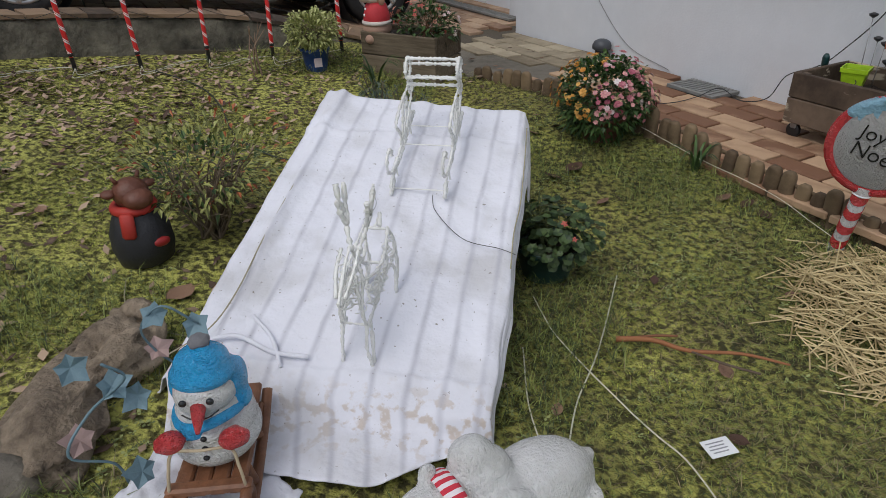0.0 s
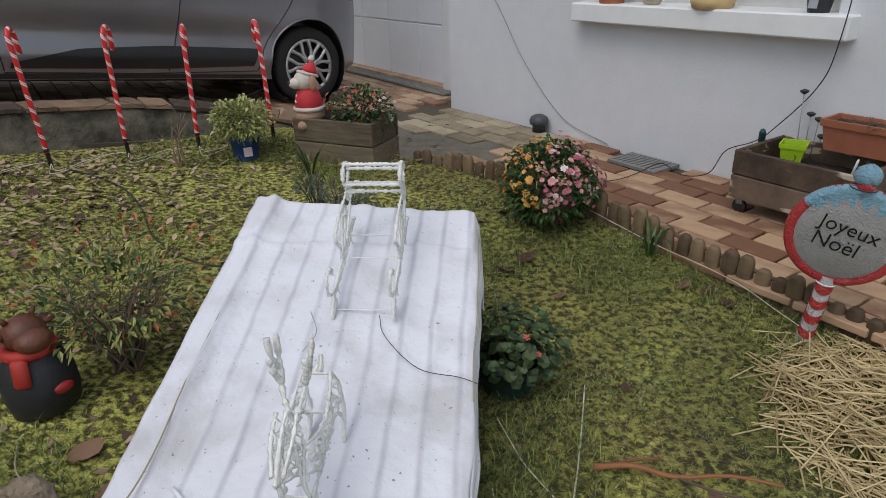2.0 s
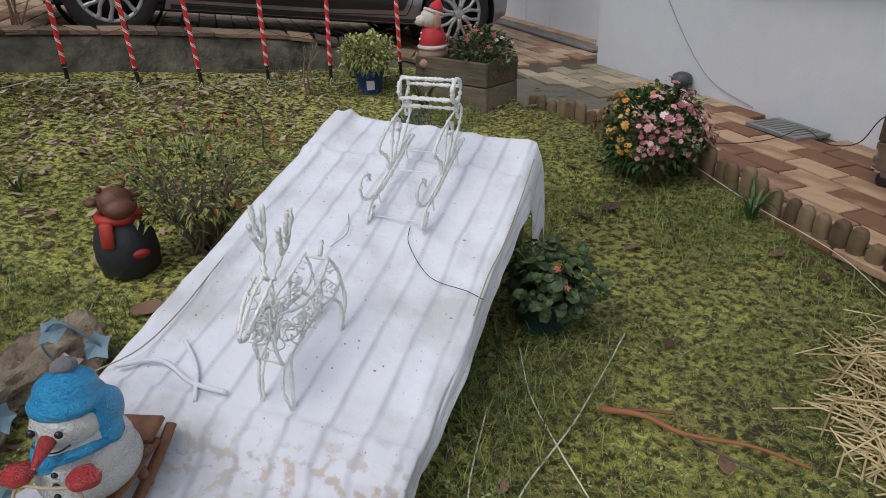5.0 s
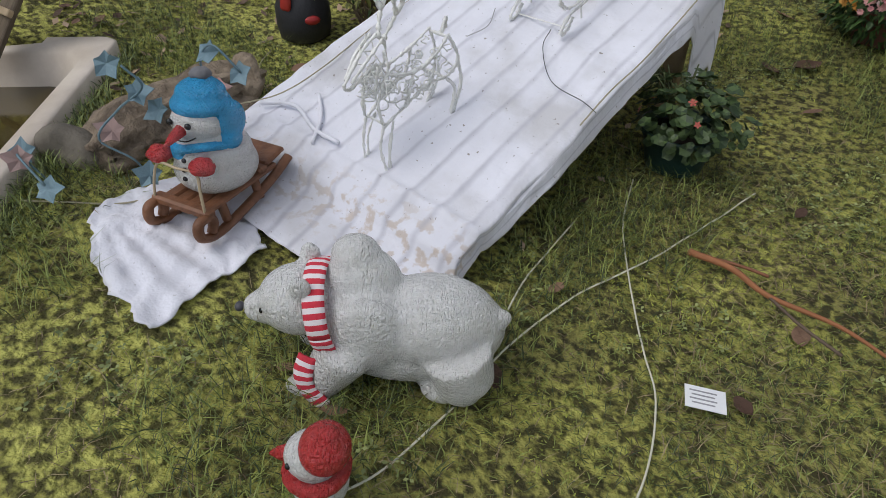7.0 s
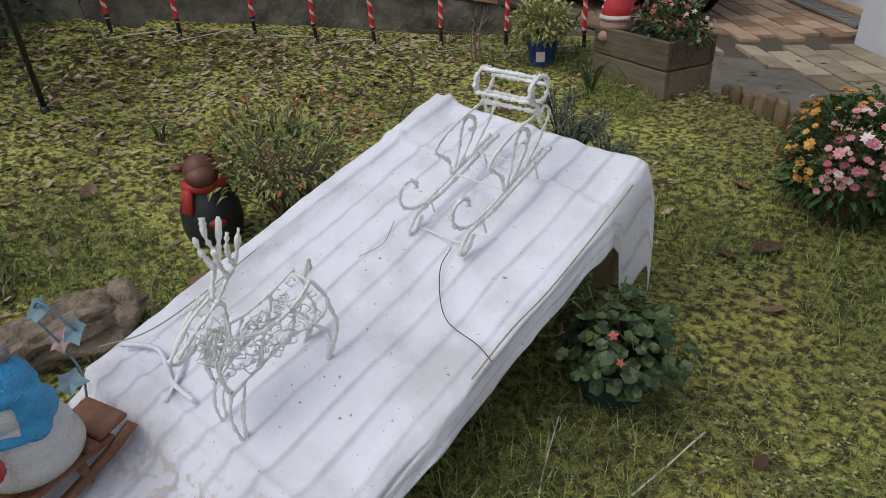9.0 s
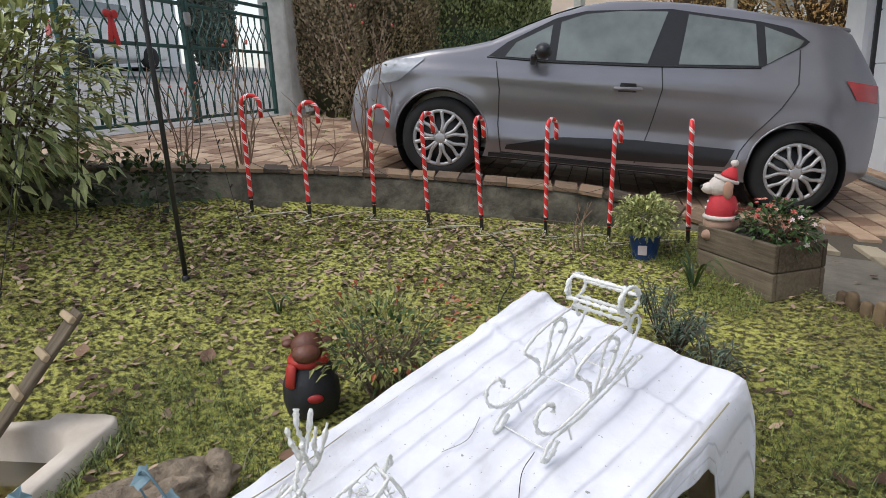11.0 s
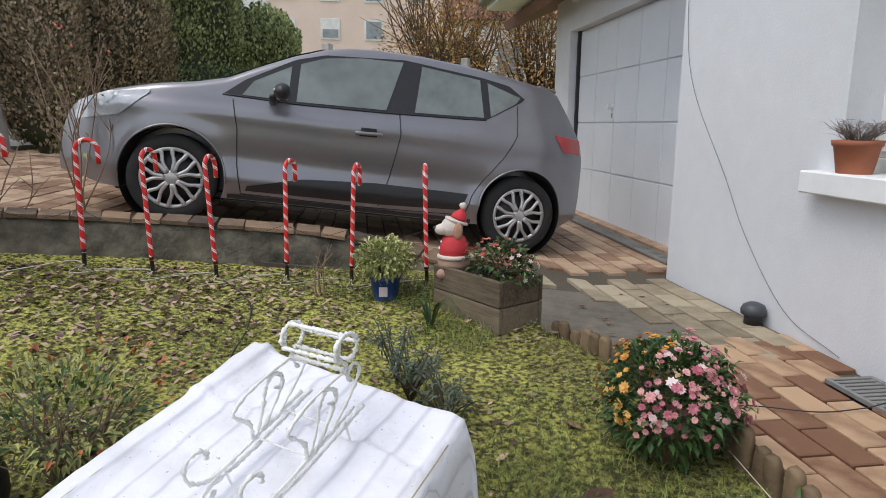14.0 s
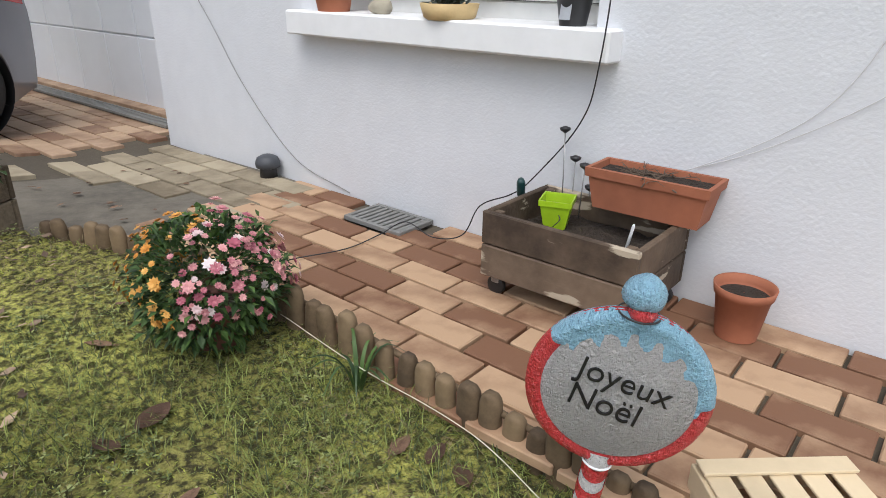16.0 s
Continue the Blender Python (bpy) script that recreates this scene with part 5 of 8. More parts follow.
# local: x to the head, y to its left
for y in (-0.038, 0.038):
    part("body_side", beaded([
        [(0.10, y * 0.6, 0.195), (0.02, y, 0.185), (-0.06, y, 0.205), (-0.12, y * 0.8, 0.235)],
        [(0.125, y * 0.8, 0.08), (0.05, y, 0.115), (-0.03, y, 0.14), (-0.10, y, 0.14)],
        [(0.10, y * 0.6, 0.195), (0.135, y * 0.7, 0.14), (0.125, y * 0.8, 0.08)],
        [(-0.12, y * 0.8, 0.235), (-0.15, y, 0.18), (-0.13, y, 0.15), (-0.10, y, 0.14)],
        [(0.02, y, 0.185), (0.04, y * 1.1, 0.15), (0.05, y, 0.115)],
        [(-0.06, y, 0.205), (-0.05, y * 1.1, 0.17), (-0.03, y, 0.14)]]), M_bead, deer)
    part("front_leg", beaded([[(0.125, y * 0.8, 0.085), (0.14, y * 0.8, 0.03), (0.13, y, -0.036)], [(0.09, y * 0.8, 0.085), (0.115, y, 0.03), (0.12, y, -0.034)]], 0.0036), M_bead, deer)
    part("hind_leg", beaded([[(-0.15, y, 0.17), (-0.165, y, 0.11), (-0.13, y * 1.1, 0.038)], [(-0.10, y, 0.14), (-0.14, y, 0.10), (-0.12, y * 1.1, 0.04)]], 0.0036), M_bead, deer)
    bm = bmesh.new()
    for k in range(24):
        cx, cz = wr.uniform(-0.12, 0.11), wr.uniform(0.12, 0.185)
        cz += 0.03 * (cx < -0.05)
        rr = wr.uniform(0.01, 0.021)
        a0 = wr.uniform(0, 6.28)
        tube([(cx + rr * math.cos(a0 + a), y + 0.006 * math.sin(3 * a), cz + rr * 0.8 * math.sin(a0 + a)) for a in [5.2 * i / 12 for i in range(13)]], 0.0017, 5, bm)
    tagged(part("scribble", bm, M_wire, deer, "looped white wire filling"), kind="stuff")
    an_ = [[(0.098, y * 0.3 * 0.75 + 0.012, 0.275), (0.08, y * 0.7 * 0.75 + 0.012, 0.31), (0.05, y * 0.75 + 0.012, 0.35), (0.03, y * 1.2 * 0.75 + 0.012, 0.41)],
           [(0.07, y * 0.8 * 0.75 + 0.012, 0.325), (0.085, y * 1.1 * 0.75 + 0.012, 0.36), (0.09, y * 1.2 * 0.75 + 0.012, 0.39)],
           [(0.055, y * 0.75 + 0.012, 0.345), (0.065, y * 1.3 * 0.75 + 0.012, 0.38), (0.06, y * 1.5 * 0.75 + 0.012, 0.415)]]
    part("antler", beaded(an_, 0.0046, bump=0.8), M_bead, deer)
part("head", beaded([
    [(0.10, 0, 0.28), (0.15, 0, 0.255), (0.205, 0, 0.205), (0.215, 0, 0.19), (0.195, 0, 0.183), (0.15, 0, 0.20), (0.115, 0, 0.215)],
    [(0.10, 0.02, 0.275), (0.15, 0.02, 0.245), (0.20, 0.01, 0.2)], [(0.10, -0.02, 0.275), (0.15, -0.02, 0.245), (0.20, -0.01, 0.2)],
    [(0.10, 0, 0.28), (0.075, 0, 0.25), (0.085, 0, 0.21), (0.115, 0, 0.215)]]), M_bead, deer)
part("neck", beaded([[(0.115, 0.012, 0.215), (0.135, 0.02, 0.16), (0.13, 0.03, 0.09)], [(0.115, -0.012, 0.215), (0.135, -0.02, 0.16), (0.13, -0.03, 0.09)], [(0.08, 0, 0.24), (0.085, 0.015, 0.215), (0.09, 0.02, 0.195)]]), M_bead, deer)
bm = bmesh.new()
for k in range(18):
    cx, cy, cz = wr.uniform(0.09, 0.15), wr.uniform(-0.02, 0.02), wr.uniform(0.12, 0.26)
    rr = wr.uniform(0.01, 0.02)
    tube([(cx + rr * math.cos(a), cy + 0.01 * math.sin(2 * a), cz + rr * math.sin(a)) for a in [5.6 * i / 12 for i in range(13)]], 0.0017, 5, bm)
tagged(part("scribble", bm, M_wire, deer), kind="stuff")
part("tail", beaded([[(-0.12, 0.01, 0.235), (-0.135, 0.01, 0.268), (-0.145, 0, 0.24), (-0.13, -0.01, 0.225)]], 0.004), M_bead, deer)
for p_ in ([(0.1, -0.03, 0.19), (0.1, 0.03, 0.19)], [(-0.12, -0.03, 0.23), (-0.12, 0.03, 0.23)], [(0.12, -0.03, 0.085), (0.12, 0.03, 0.085)], [(-0.1, -0.038, 0.14), (-0.1, 0.038, 0.14)]):
    part("cross_wire", beaded([p_], 0.003), M_bead, deer)

sleigh = thing("light_sleigh", pose(0.12, 2.365, bed_z(0.12, 2.365) + 0.006, 0, 17.5, 262) @ Matrix.Diagonal((0.98, 0.92, 0.88, 1)), "clear acrylic bead wire sleigh with scrolled sides, unlit", "light sleigh")
for y in (-0.09, 0.09):
    part("runner", beaded([
        [(-0.17, y, 0.055), (-0.05, y, 0.045), (0.08, y, 0.04), (0.17, y, 0.045), (0.215, y, 0.02), (0.205, y, 0.004), (0.18, y, 0.012), (0.16, y, 0.03)],
        [(-0.14, y, 0.075), (0.0, y, 0.065), (0.10, y, 0.06), (0.165, y, 0.065), (0.205, y, 0.10), (0.20, y, 0.145), (0.165, y, 0.155), (0.145, y, 0.135), (0.15, y, 0.12)]], 0.0048), M_bead, sleigh)
    part("scroll", beaded([
        [(0.03, y, 0.065), (0.025, y, 0.11), (0.05, y, 0.15), (0.055, y, 0.172), (0.01, y, 0.19), (-0.06, y, 0.195), (-0.135, y, 0.19)],
        [(0.02, y, 0.062), (-0.02, y, 0.12), (-0.045, y, 0.165), (-0.075, y, 0.185), (-0.098, y, 0.165), (-0.088, y, 0.138), (-0.068, y, 0.15)],
        [(0.0, y, 0.065), (-0.06, y, 0.11), (-0.10, y, 0.15)],
        [(-0.05, y, 0.065), (-0.11, y, 0.10), (-0.165, y, 0.135), (-0.19, y, 0.165), (-0.175, y, 0.19), (-0.148, y, 0.175), (-0.152, y, 0.15)]], 0.0044), M_bead, sleigh)
    for fx, fz in ((-0.10, 0.06), (0.12, 0.05)):
        part("foot", beaded([[(fx, y, fz), (fx, y, 0.0)]], 0.003, bump=0.1), M_wire, sleigh)
    ring = [(-0.165 + 0.038 * math.cos(a), y, 0.245 + 0.036 * math.sin(a)) for a in [math.pi * 2 * k / 9 - 0.7 for k in range(9)]]
    part("post", beaded([[(-0.135, y, 0.185), (-0.15, y, 0.20), (-0.135, y, 0.235), (-0.145, y, 0.275)]] + [ring], 0.0052), M_bead, sleigh)
for x, z in ((-0.127, 0.232), (-0.165, 0.283), (-0.200, 0.24), (-0.14, 0.195), (-0.165, 0.21)):
    part("back_bar", beaded([[(x, -0.09, z), (x, 0, z), (x, 0.09, z)]], 0.0052), M_bead, sleigh)
for x, z in ((0.185, 0.01), (0.02, 0.06), (-0.08, 0.06)):
    part("cross_wire", beaded([[(x, -0.09, z), (x, 0, z), (x, 0.09, z)]], 0.0022, bump=0.3), M_bead, sleigh)

# ---- plants ----
def leaf_mat(name, c1, c2, rough=0.5, each=False):
    return mat(name, c1, rough, var=0.1, scale=30, bump=0.2, col2=c2, island=0 if each else 1.0, per_object=1.0 if each else 0, spec=0.4)


M_leafgreen = leaf_mat("leaf_dark_green", (0.022, 0.05, 0.015), (0.07, 0.13, 0.03))
M_leafvar = leaf_mat("leaf_variegated", (0.2, 0.24, 0.06), (0.55, 0.55, 0.24))
M_leafolive = leaf_mat("leaf_olive", (0.11, 0.12, 0.03), (0.34, 0.35, 0.11))
M_leafblue = leaf_mat("leaf_bluegreen", (0.035, 0.06, 0.04), (0.14, 0.18, 0.12))
M_leafred = leaf_mat("leaf_rust", (0.25, 0.05, 0.02), (0.42, 0.14, 0.05))
M_twigb = mat("bare_twig", (0.12, 0.085, 0.06), 0.85, var=0.3, bump=0.4)
M_petalpink = leaf_mat("petal_pink", (0.45, 0.12, 0.17), (0.7, 0.36, 0.35), 0.7, True)
M_petalorange = leaf_mat("petal_orange", (0.62, 0.26, 0.04), (0.72, 0.42, 0.12), 0.7, True)
M_petalwhite = leaf_mat("petal_white", (0.7, 0.5, 0.5), (0.78, 0.7, 0.68), 0.7, True)
M_petalcoral = leaf_mat("petal_coral", (0.5, 0.1, 0.08), (0.68, 0.3, 0.22), 0.7, True)
M_terra = mat("terracotta", (0.33, 0.115, 0.06), 0.8, var=0.18, scale=12, bump=0.15)
M_earth = mat("potting_earth", (0.035, 0.025, 0.018), 0.95, var=0.4, bump=0.9, bscale=60, dist=0.02)


def leaves(n, place, length, width, seed, droop=0.3, up=0.3, fold_=0.15):
    """Bent little blades: place(r) gives a point and an outward direction."""
    r = np.random.RandomState(seed)
    out = np.zeros((n * 2, 4, 3), dtype=np.float32)
    for i in range(n):
        p, o = place(r)
        p, o = Vector(p), Vector(o)
        o = (o + Vector((r.normal(0, 0.45), r.normal(0, 0.45), r.normal(up, 0.35)))).normalized()
        sd = o.cross(Vector((r.normal(0, 0.2), r.normal(0, 0.2), 1))).normalized()
        L, W = length * r.uniform(0.6, 1.25), width * r.uniform(0.7, 1.2)
        nrm = sd.cross(o)
        b = p + o * L * 0.5 + nrm * L * fold_ * 0.3
        e = p + o * L - Vector((0, 0, 1)) * L * droop
        out[2 * i] = (p, b - sd * W / 2, e, b + nrm * -W * fold_)
        out[2 * i + 1] = (p, b + nrm * -W * fold_, e, b + sd * W / 2)
    return out


def crown(rx, ry, rz, c, shell=0.55):
    """A place() for leaves in the outer part of a lumpy ellipsoid."""
    def place(r):
        d = Vector(r.normal(size=3)).normalized()
        f = shell + (1 - shell) * r.uniform() ** 0.6
        f *= 1 + 0.25 * noise.noise(d * 2.3 + Vector(c) * 3)
        return (c[0] + d.x * rx * f, c[1] + d.y * ry * f, c[2] + d.z * rz * f), d
    return place


def pot(thing_, r0, r1, h, material, name="pot", rim=0.008, wall=0.006):
    part(name, lathe([(r0, 0), (r0, 0.004), (r1 * 0.96, h * 0.82), (r1 + rim * 0.3, h * 0.83), (r1 + rim, h), (r1 + rim - wall, h), (r1 - wall, h * 0.85), (r1 * 0.9, h * 0.8), (0.002, h * 0.8)], 28, cap=False), material, thing_)
    part("earth", lathe([(r1 * 0.93, h * 0.80), (r1 * 0.5, h * 0.84), (0.002, h * 0.85)], 20, cap=False), M_earth, thing_)


def branches(n, base, spread, height, r, seed, rad=0.004):
    rr = random.Random(seed)
    bm = bmesh.new()
    for i in range(n):
        a = rr.uniform(0, 6.28)
        e = Vector((math.cos(a) * spread * rr.uniform(0.3, 1), math.sin(a) * spread * rr.uniform(0.3, 1), height * rr.uniform(0.7, 1.1)))
        b = Vector(base)
        mid_ = b + e * 0.5 + Vector((rr.uniform(-1, 1), rr.uniform(-1, 1), rr.uniform(-0.3, 0.8))) * 0.12 * height
        pts = curve_pts([b + Vector((rr.uniform(-r, r), rr.uniform(-r, r), 0)), mid_, b + e], 4)
        tube(pts, [rad * (1 - 0.7 * k / len(pts)) for k in range(len(pts))], 5, bm)
        for q in range(2):
            k = rr.randrange(3, len(pts) - 1)
            t2 = pts[k] + Vector((rr.uniform(-1, 1) * spread * 0.5, rr.uniform(-1, 1) * spread * 0.5, height * rr.uniform(0.08, 0.25)))
            tube([pts[k], pts[k].lerp(t2, 0.5) + Vector((0, 0, 0.01)), t2], [rad * 0.5, rad * 0.4, rad * 0.2], 4, bm)
    return bm


def flowers(n, place, size, seed, petals=9):
    """Open flower heads of short petals, each a shallow cup."""
    r = np.random.RandomState(seed)
    out = []
    for i in range(n):
        p, o = place(r)
        p, o = Vector(p), (Vector(o) + Vector((0, 0, 0.25))).normalized()
        u = o.orthogonal().normalized(); w = o.cross(u)
        s = size * r.uniform(0.7, 1.15)
        for ring, (f, lift) in enumerate(((1.0, 0.1), (0.62, 0.35))):
            for k in range(petals):
                a = 2 * math.pi * (k + 0.5 * ring) / petals + r.uniform(-0.15, 0.15)
                d = u * math.cos(a) + w * math.sin(a)
                t = u * -math.sin(a) + w * math.cos(a)
                hw = s * f * 0.26
                out.append((p + o * 0.002, p + d * s * f * 0.6 - t * hw + o * s * lift * 0.6, p + d * s * f + o * s * lift, p + d * s * f * 0.6 + t * hw + o * s * lift * 0.6))
    return np.array([[tuple(v) for v in q] for q in out], dtype=np.float32)



def flower_parts(parent, n, place, size, seed, material, petals=9):
    """Flower heads, each a piece of its own on one of three shared meshes."""
    r = np.random.RandomState(seed)
    kinds = [quads("flower", flowers(1, lambda q: ((0, 0, 0), (0, 0, 1)), 1.0, seed + k, petals), material) for k in range(3)]
    for i in range(n):
        p, o = place(r)
        o = (Vector(o) + Vector((0, 0, 0.25))).normalized()
        ob = new("flower", kinds[i % 3])
        ob.parent = parent
        ob.matrix_basis = Matrix.Translation(p) @ o.to_track_quat("Z", "Y").to_matrix().to_4x4() @ Matrix.Rotation(r.uniform(0, 6.28), 4, "Z") @ Matrix.Scale(size * r.uniform(0.7, 1.15), 4)


# chrysanthemum in a terracotta pot by the fence
x, y = 0.86, 3.32
z0 = lawn_z(x, y)
ch = thing("chrysanthemum", pose(x, y, z0) @ Matrix.Diagonal((1.03, 1.03, 0.95, 1)), "pink and orange chrysanthemum in a terracotta pot", "potted plant")
pot(ch, 0.08, 0.105, 0.12, mat("brown_pot", (0.13, 0.05, 0.035), 0.7))
part("foliage", quads("foliage", leaves(2400, crown(0.2, 0.195, 0.185, (0.0, 0, 0.2)), 0.038, 0.018, 5), M_leafgreen), M_leafgreen, ch, smooth=False)
def sector(lo, hi):
    def place(r):
        while True:
            d = Vector(r.normal(size=3)).normalized()
            az = math.atan2(d.y, d.x)
            if d.z > -0.35 and lo <= (az - lo) % (2 * math.pi) + lo < hi:
                f = r.uniform(0.9, 1.1) * (1 + 0.2 * noise.noise(d * 2.3 + Vector((0, 0, 0.24)) * 3))
                return (d.x * 0.21 * f, d.y * 0.205 * f, 0.215 + d.z * 0.18 * f), d
    return place
flower_parts(ch, 150, sector(-2.0, 1.2), 0.0165, 7, M_petalpink)
flower_parts(ch, 16, sector(-2.0, 0.2), 0.018, 8, M_petalwhite)
flower_parts(ch, 105, sector(1.4, 4.25), 0.0185, 9, M_petalorange)

# variegated shrub in a blue pot
x, y = -0.66, 4.2
bp_ = thing("potted_shrub", pose(x, y, lawn_z(x, y) - 0.005), "yellow variegated evergreen shrub in a blue pot", "potted plant")
pot(bp_, 0.062, 0.082, 0.135, mat("blue_plastic", (0.02, 0.06, 0.22), 0.4))
part("label", box(0.045, 0.003, 0.05, (0.03, -0.079, 0.06), 0.001, rot=rot(-8, 0, 22)), mat("faded_label", (0.5, 0.42, 0.42), 0.7), bp_, "faded paper label", smooth=False)
part("stem_tangle", branches(12, (0, 0, 0.1), 0.1, 0.14, 0.02, 3), M_twigb, bp_)
part("foliage", quads("foliage", leaves(1700, crown(0.16, 0.15, 0.105, (0, 0, 0.225), 0.4), 0.034, 0.017, 6), M_leafvar), M_leafvar, bp_, smooth=False)

# geranium in a pot half under the sheet
x, y = 0.505, 2.285
ge = thing("geranium", pose(x, y, lawn_z(x, y)), "green geranium with pink blooms in a dark green pot", "potted plant")
pot(ge, 0.08, 0.105, 0.12, mat("green_plastic", (0.012, 0.04, 0.035), 0.4))
part("stem_tangle", branches(18, (0, 0, 0.1), 0.13, 0.16, 0.03, 5, 0.005), mat("green_stem", (0.09, 0.11, 0.04), 0.7), ge)
def round_leaves(n, place, size, seed):
    r = np.random.RandomState(seed)
    out = []
    for i in range(n):
        p, o = place(r)
        o = (Vector(o) * 0.6 + Vector((r.normal(0, 0.3), r.normal(0, 0.3), 0.8))).normalized()
        u = o.orthogonal().normalized(); w = o.cross(u); p = Vector(p)
        s = size * r.uniform(0.5, 1.2)
        rim = [p + (u * math.cos(a) + w * math.sin(a)) * s * (1 + 0.12 * math.cos(5 * a)) + o * s * (0.22 + 0.08 * math.cos(5 * a + 1)) for a in [2 * math.pi * k / 12 for k in range(12)]]
        for k in range(0, 12, 2):
            out.append((p, rim[k], rim[k + 1], rim[(k + 2) % 12]))
    return np.array([[tuple(v) for v in q] for q in out], dtype=np.float32)
part("foliage", quads("foliage", round_leaves(330, crown(0.155, 0.14, 0.105, (0.02, -0.02, 0.165), 0.45), 0.017, 3), leaf_mat("leaf_geranium", (0.018, 0.04, 0.013), (0.07, 0.11, 0.035))), M_leafgreen, ge, smooth=False)
flower_parts(ge, 9, crown(0.15, 0.14, 0.1, (0.03, -0.03, 0.16), 0.8), 0.012, 4, M_petalcoral, 5)

# azalea shrub behind the moose
x, y = -0.65, 2.365
az = thing("azalea_shrub", pose(x, y, lawn_z(x, y)) @ Matrix.Scale(1.1, 4), "small evergreen azalea with bare lower stems", "shrub")
part("stem_tangle", branches(46, (0, 0, -0.01), 0.22, 0.26, 0.04, 9, 0.0045), mat("azalea_twig", (0.16, 0.12, 0.08), 0.85), az)
part("foliage", quads("foliage", leaves(620, crown(0.23, 0.21, 0.12, (0, 0, 0.24), 0.6), 0.036, 0.013, 10, up=0.6), M_leafolive), M_leafolive, az, smooth=False)
part("green_foliage", quads("green_foliage", leaves(260, crown(0.2, 0.18, 0.11, (0, 0, 0.22), 0.4), 0.034, 0.014, 11, up=0.6), M_leafgreen), M_leafgreen, az, smooth=False)
part("red_foliage", quads("red_foliage", leaves(90, crown(0.25, 0.23, 0.12, (0.02, 0.04, 0.27), 0.9), 0.03, 0.013, 12, up=0.6), M_leafred), M_leafred, az, "rust-red leaf tips", smooth=False)

# euphorbia and strap leaves behind the sheet
for k, (x, y, n, h, s) in enumerate(((-0.06, 3.30, 20, 0.24, 1), (0.12, 3.22, 14, 0.2, 2), (-0.18, 3.42, 10, 0.26, 3))):
    eu = thing("euphorbia", pose(x, y, lawn_z(x, y)), "dark blue-green evergreen spurge with narrow leaves", "perennial", "spurges behind the sheet")
    rr = random.Random(s)
    bm = bmesh.new()
    tips = []
    for i in range(n):
        a = rr.uniform(0, 6.28)
        e = Vector((math.cos(a) * rr.uniform(0.03, 0.13), math.sin(a) * rr.uniform(0.03, 0.13), h * rr.uniform(0.55, 1.0)))
        tube([(0, 0, 0), e * 0.5 + Vector((0, 0, 0.02)), e], [0.004, 0.003, 0.002], 5, bm)
        tips.append(e)
    part("stem_tangle", bm, mat("spurge_stem", (0.1, 0.07, 0.05), 0.8), eu)
    def whorl(r, tips=tips):
        t = tips[r.randint(len(tips))]
        d = Vector((r.normal(), r.normal(), r.normal(0.2, 0.4))).normalized()
        return t * r.uniform(0.6, 1.0), d
    part("foliage", quads("foliage", leaves(n * 17, whorl, 0.05, 0.009, 20 + s, up=0.15), M_leafblue), M_leafblue, eu, smooth=False)

# strap-leaved bulbs on the lawn
def strap(name, x, y, n, L, seed, label):
    r = random.Random(seed)
    th = thing(name, pose(x, y, lawn_z(x, y)), label, "plant", "strap-leaved bulbs")
    bm = bmesh.new()
    for i in range(n):
        a, ln = r.uniform(0, 6.28), L * r.uniform(0.6, 1.1)
        d = Vector((math.cos(a), math.sin(a), 0)); s = Vector((-d.y, d.x, 0)) * 0.006
        pts = [d * 0.01, d * ln * 0.25 + Vector((0, 0, ln * 0.55)), d * ln * 0.55 + Vector((0, 0, ln * 0.8)), d * ln * 0.95 + Vector((0, 0, ln * r.uniform(0.4, 0.8)))]
        prev = None
        for k, p in enumerate(curve_pts(pts, 3)):
            w = s * (1 - (k / 10) ** 2)
            cur = (bm.verts.new(p - w), bm.verts.new(p + w))
            if prev:
                bm.faces.new((prev[0], prev[1], cur[1], cur[0]))
            prev = cur
    part("leaf_cover", bm, M_leafgreen, th)
strap("tulip_clump", -1.45, 2.45, 9, 0.10, 1, "clump of young green bulb leaves in the lawn")
strap("tulip_clump", -0.28, 3.95, 14, 0.2, 2, "clump of strap leaves before the wooden planter")
strap("tulip_clump", 1.20, 2.98, 12, 0.15, 3, "green bulb leaves growing beside the border fence")

# ---- wooden planter with the santa dog ----
M_oldwood = mat("weathered_planks", (0.105, 0.075, 0.045), 0.85, var=0.4, scale=12, bump=0.6, bscale=35, dist=0.006, col2=(0.24, 0.19, 0.13), per_object=0.5)
ow, ol, ob_ = nodes_of(M_oldwood)
for nd in ow:
    if nd.type == "TEX_NOISE" and abs(nd.inputs["Scale"].default_value - 12) < 1:
        mp = ow.new("ShaderNodeMapping"); mp.inputs["Scale"].default_value = (0.5, 6, 6)
        tcx = ow.new("ShaderNodeTexCoord"); ol(tcx.outputs["Object"], mp.inputs[0]); ol(mp.outputs[0], nd.inputs["Vector"])
PLM = pose(-0.1, 4.235, lawn_z(-0.1, 4.2) - 0.03, 0, 0, 151)      # x along the trough
pl = thing("wooden_planter", PLM, "weathered plank planter box filled with flowers", "planter")
LX, LY, HZ = 0.51, 0.285, 0.26
for k in range(2):
    z = HZ * (k + 0.5) / 2
    for sy in (-1, 1):
        part("plank", box(LX, 0.024, HZ / 2 - 0.005, (0, sy * (LY / 2 - 0.012), z), 0.004), M_oldwood, pl, smooth=False)
    for sx in (-1, 1):
        part("plank", box(0.024, LY - 0.052, HZ / 2 - 0.005, (sx * (LX / 2 - 0.012), 0, z), 0.004), M_oldwood, pl, smooth=False)
part("earth", box(LX - 0.05, LY - 0.05, 0.03, (0, 0, HZ - 0.05), 0.004), M_earth, pl, smooth=False)
bg = thing("begonia", PLM @ pose(-0.1, 0.0, HZ - 0.04), "coral and white begonias growing in the planter", "flowers")
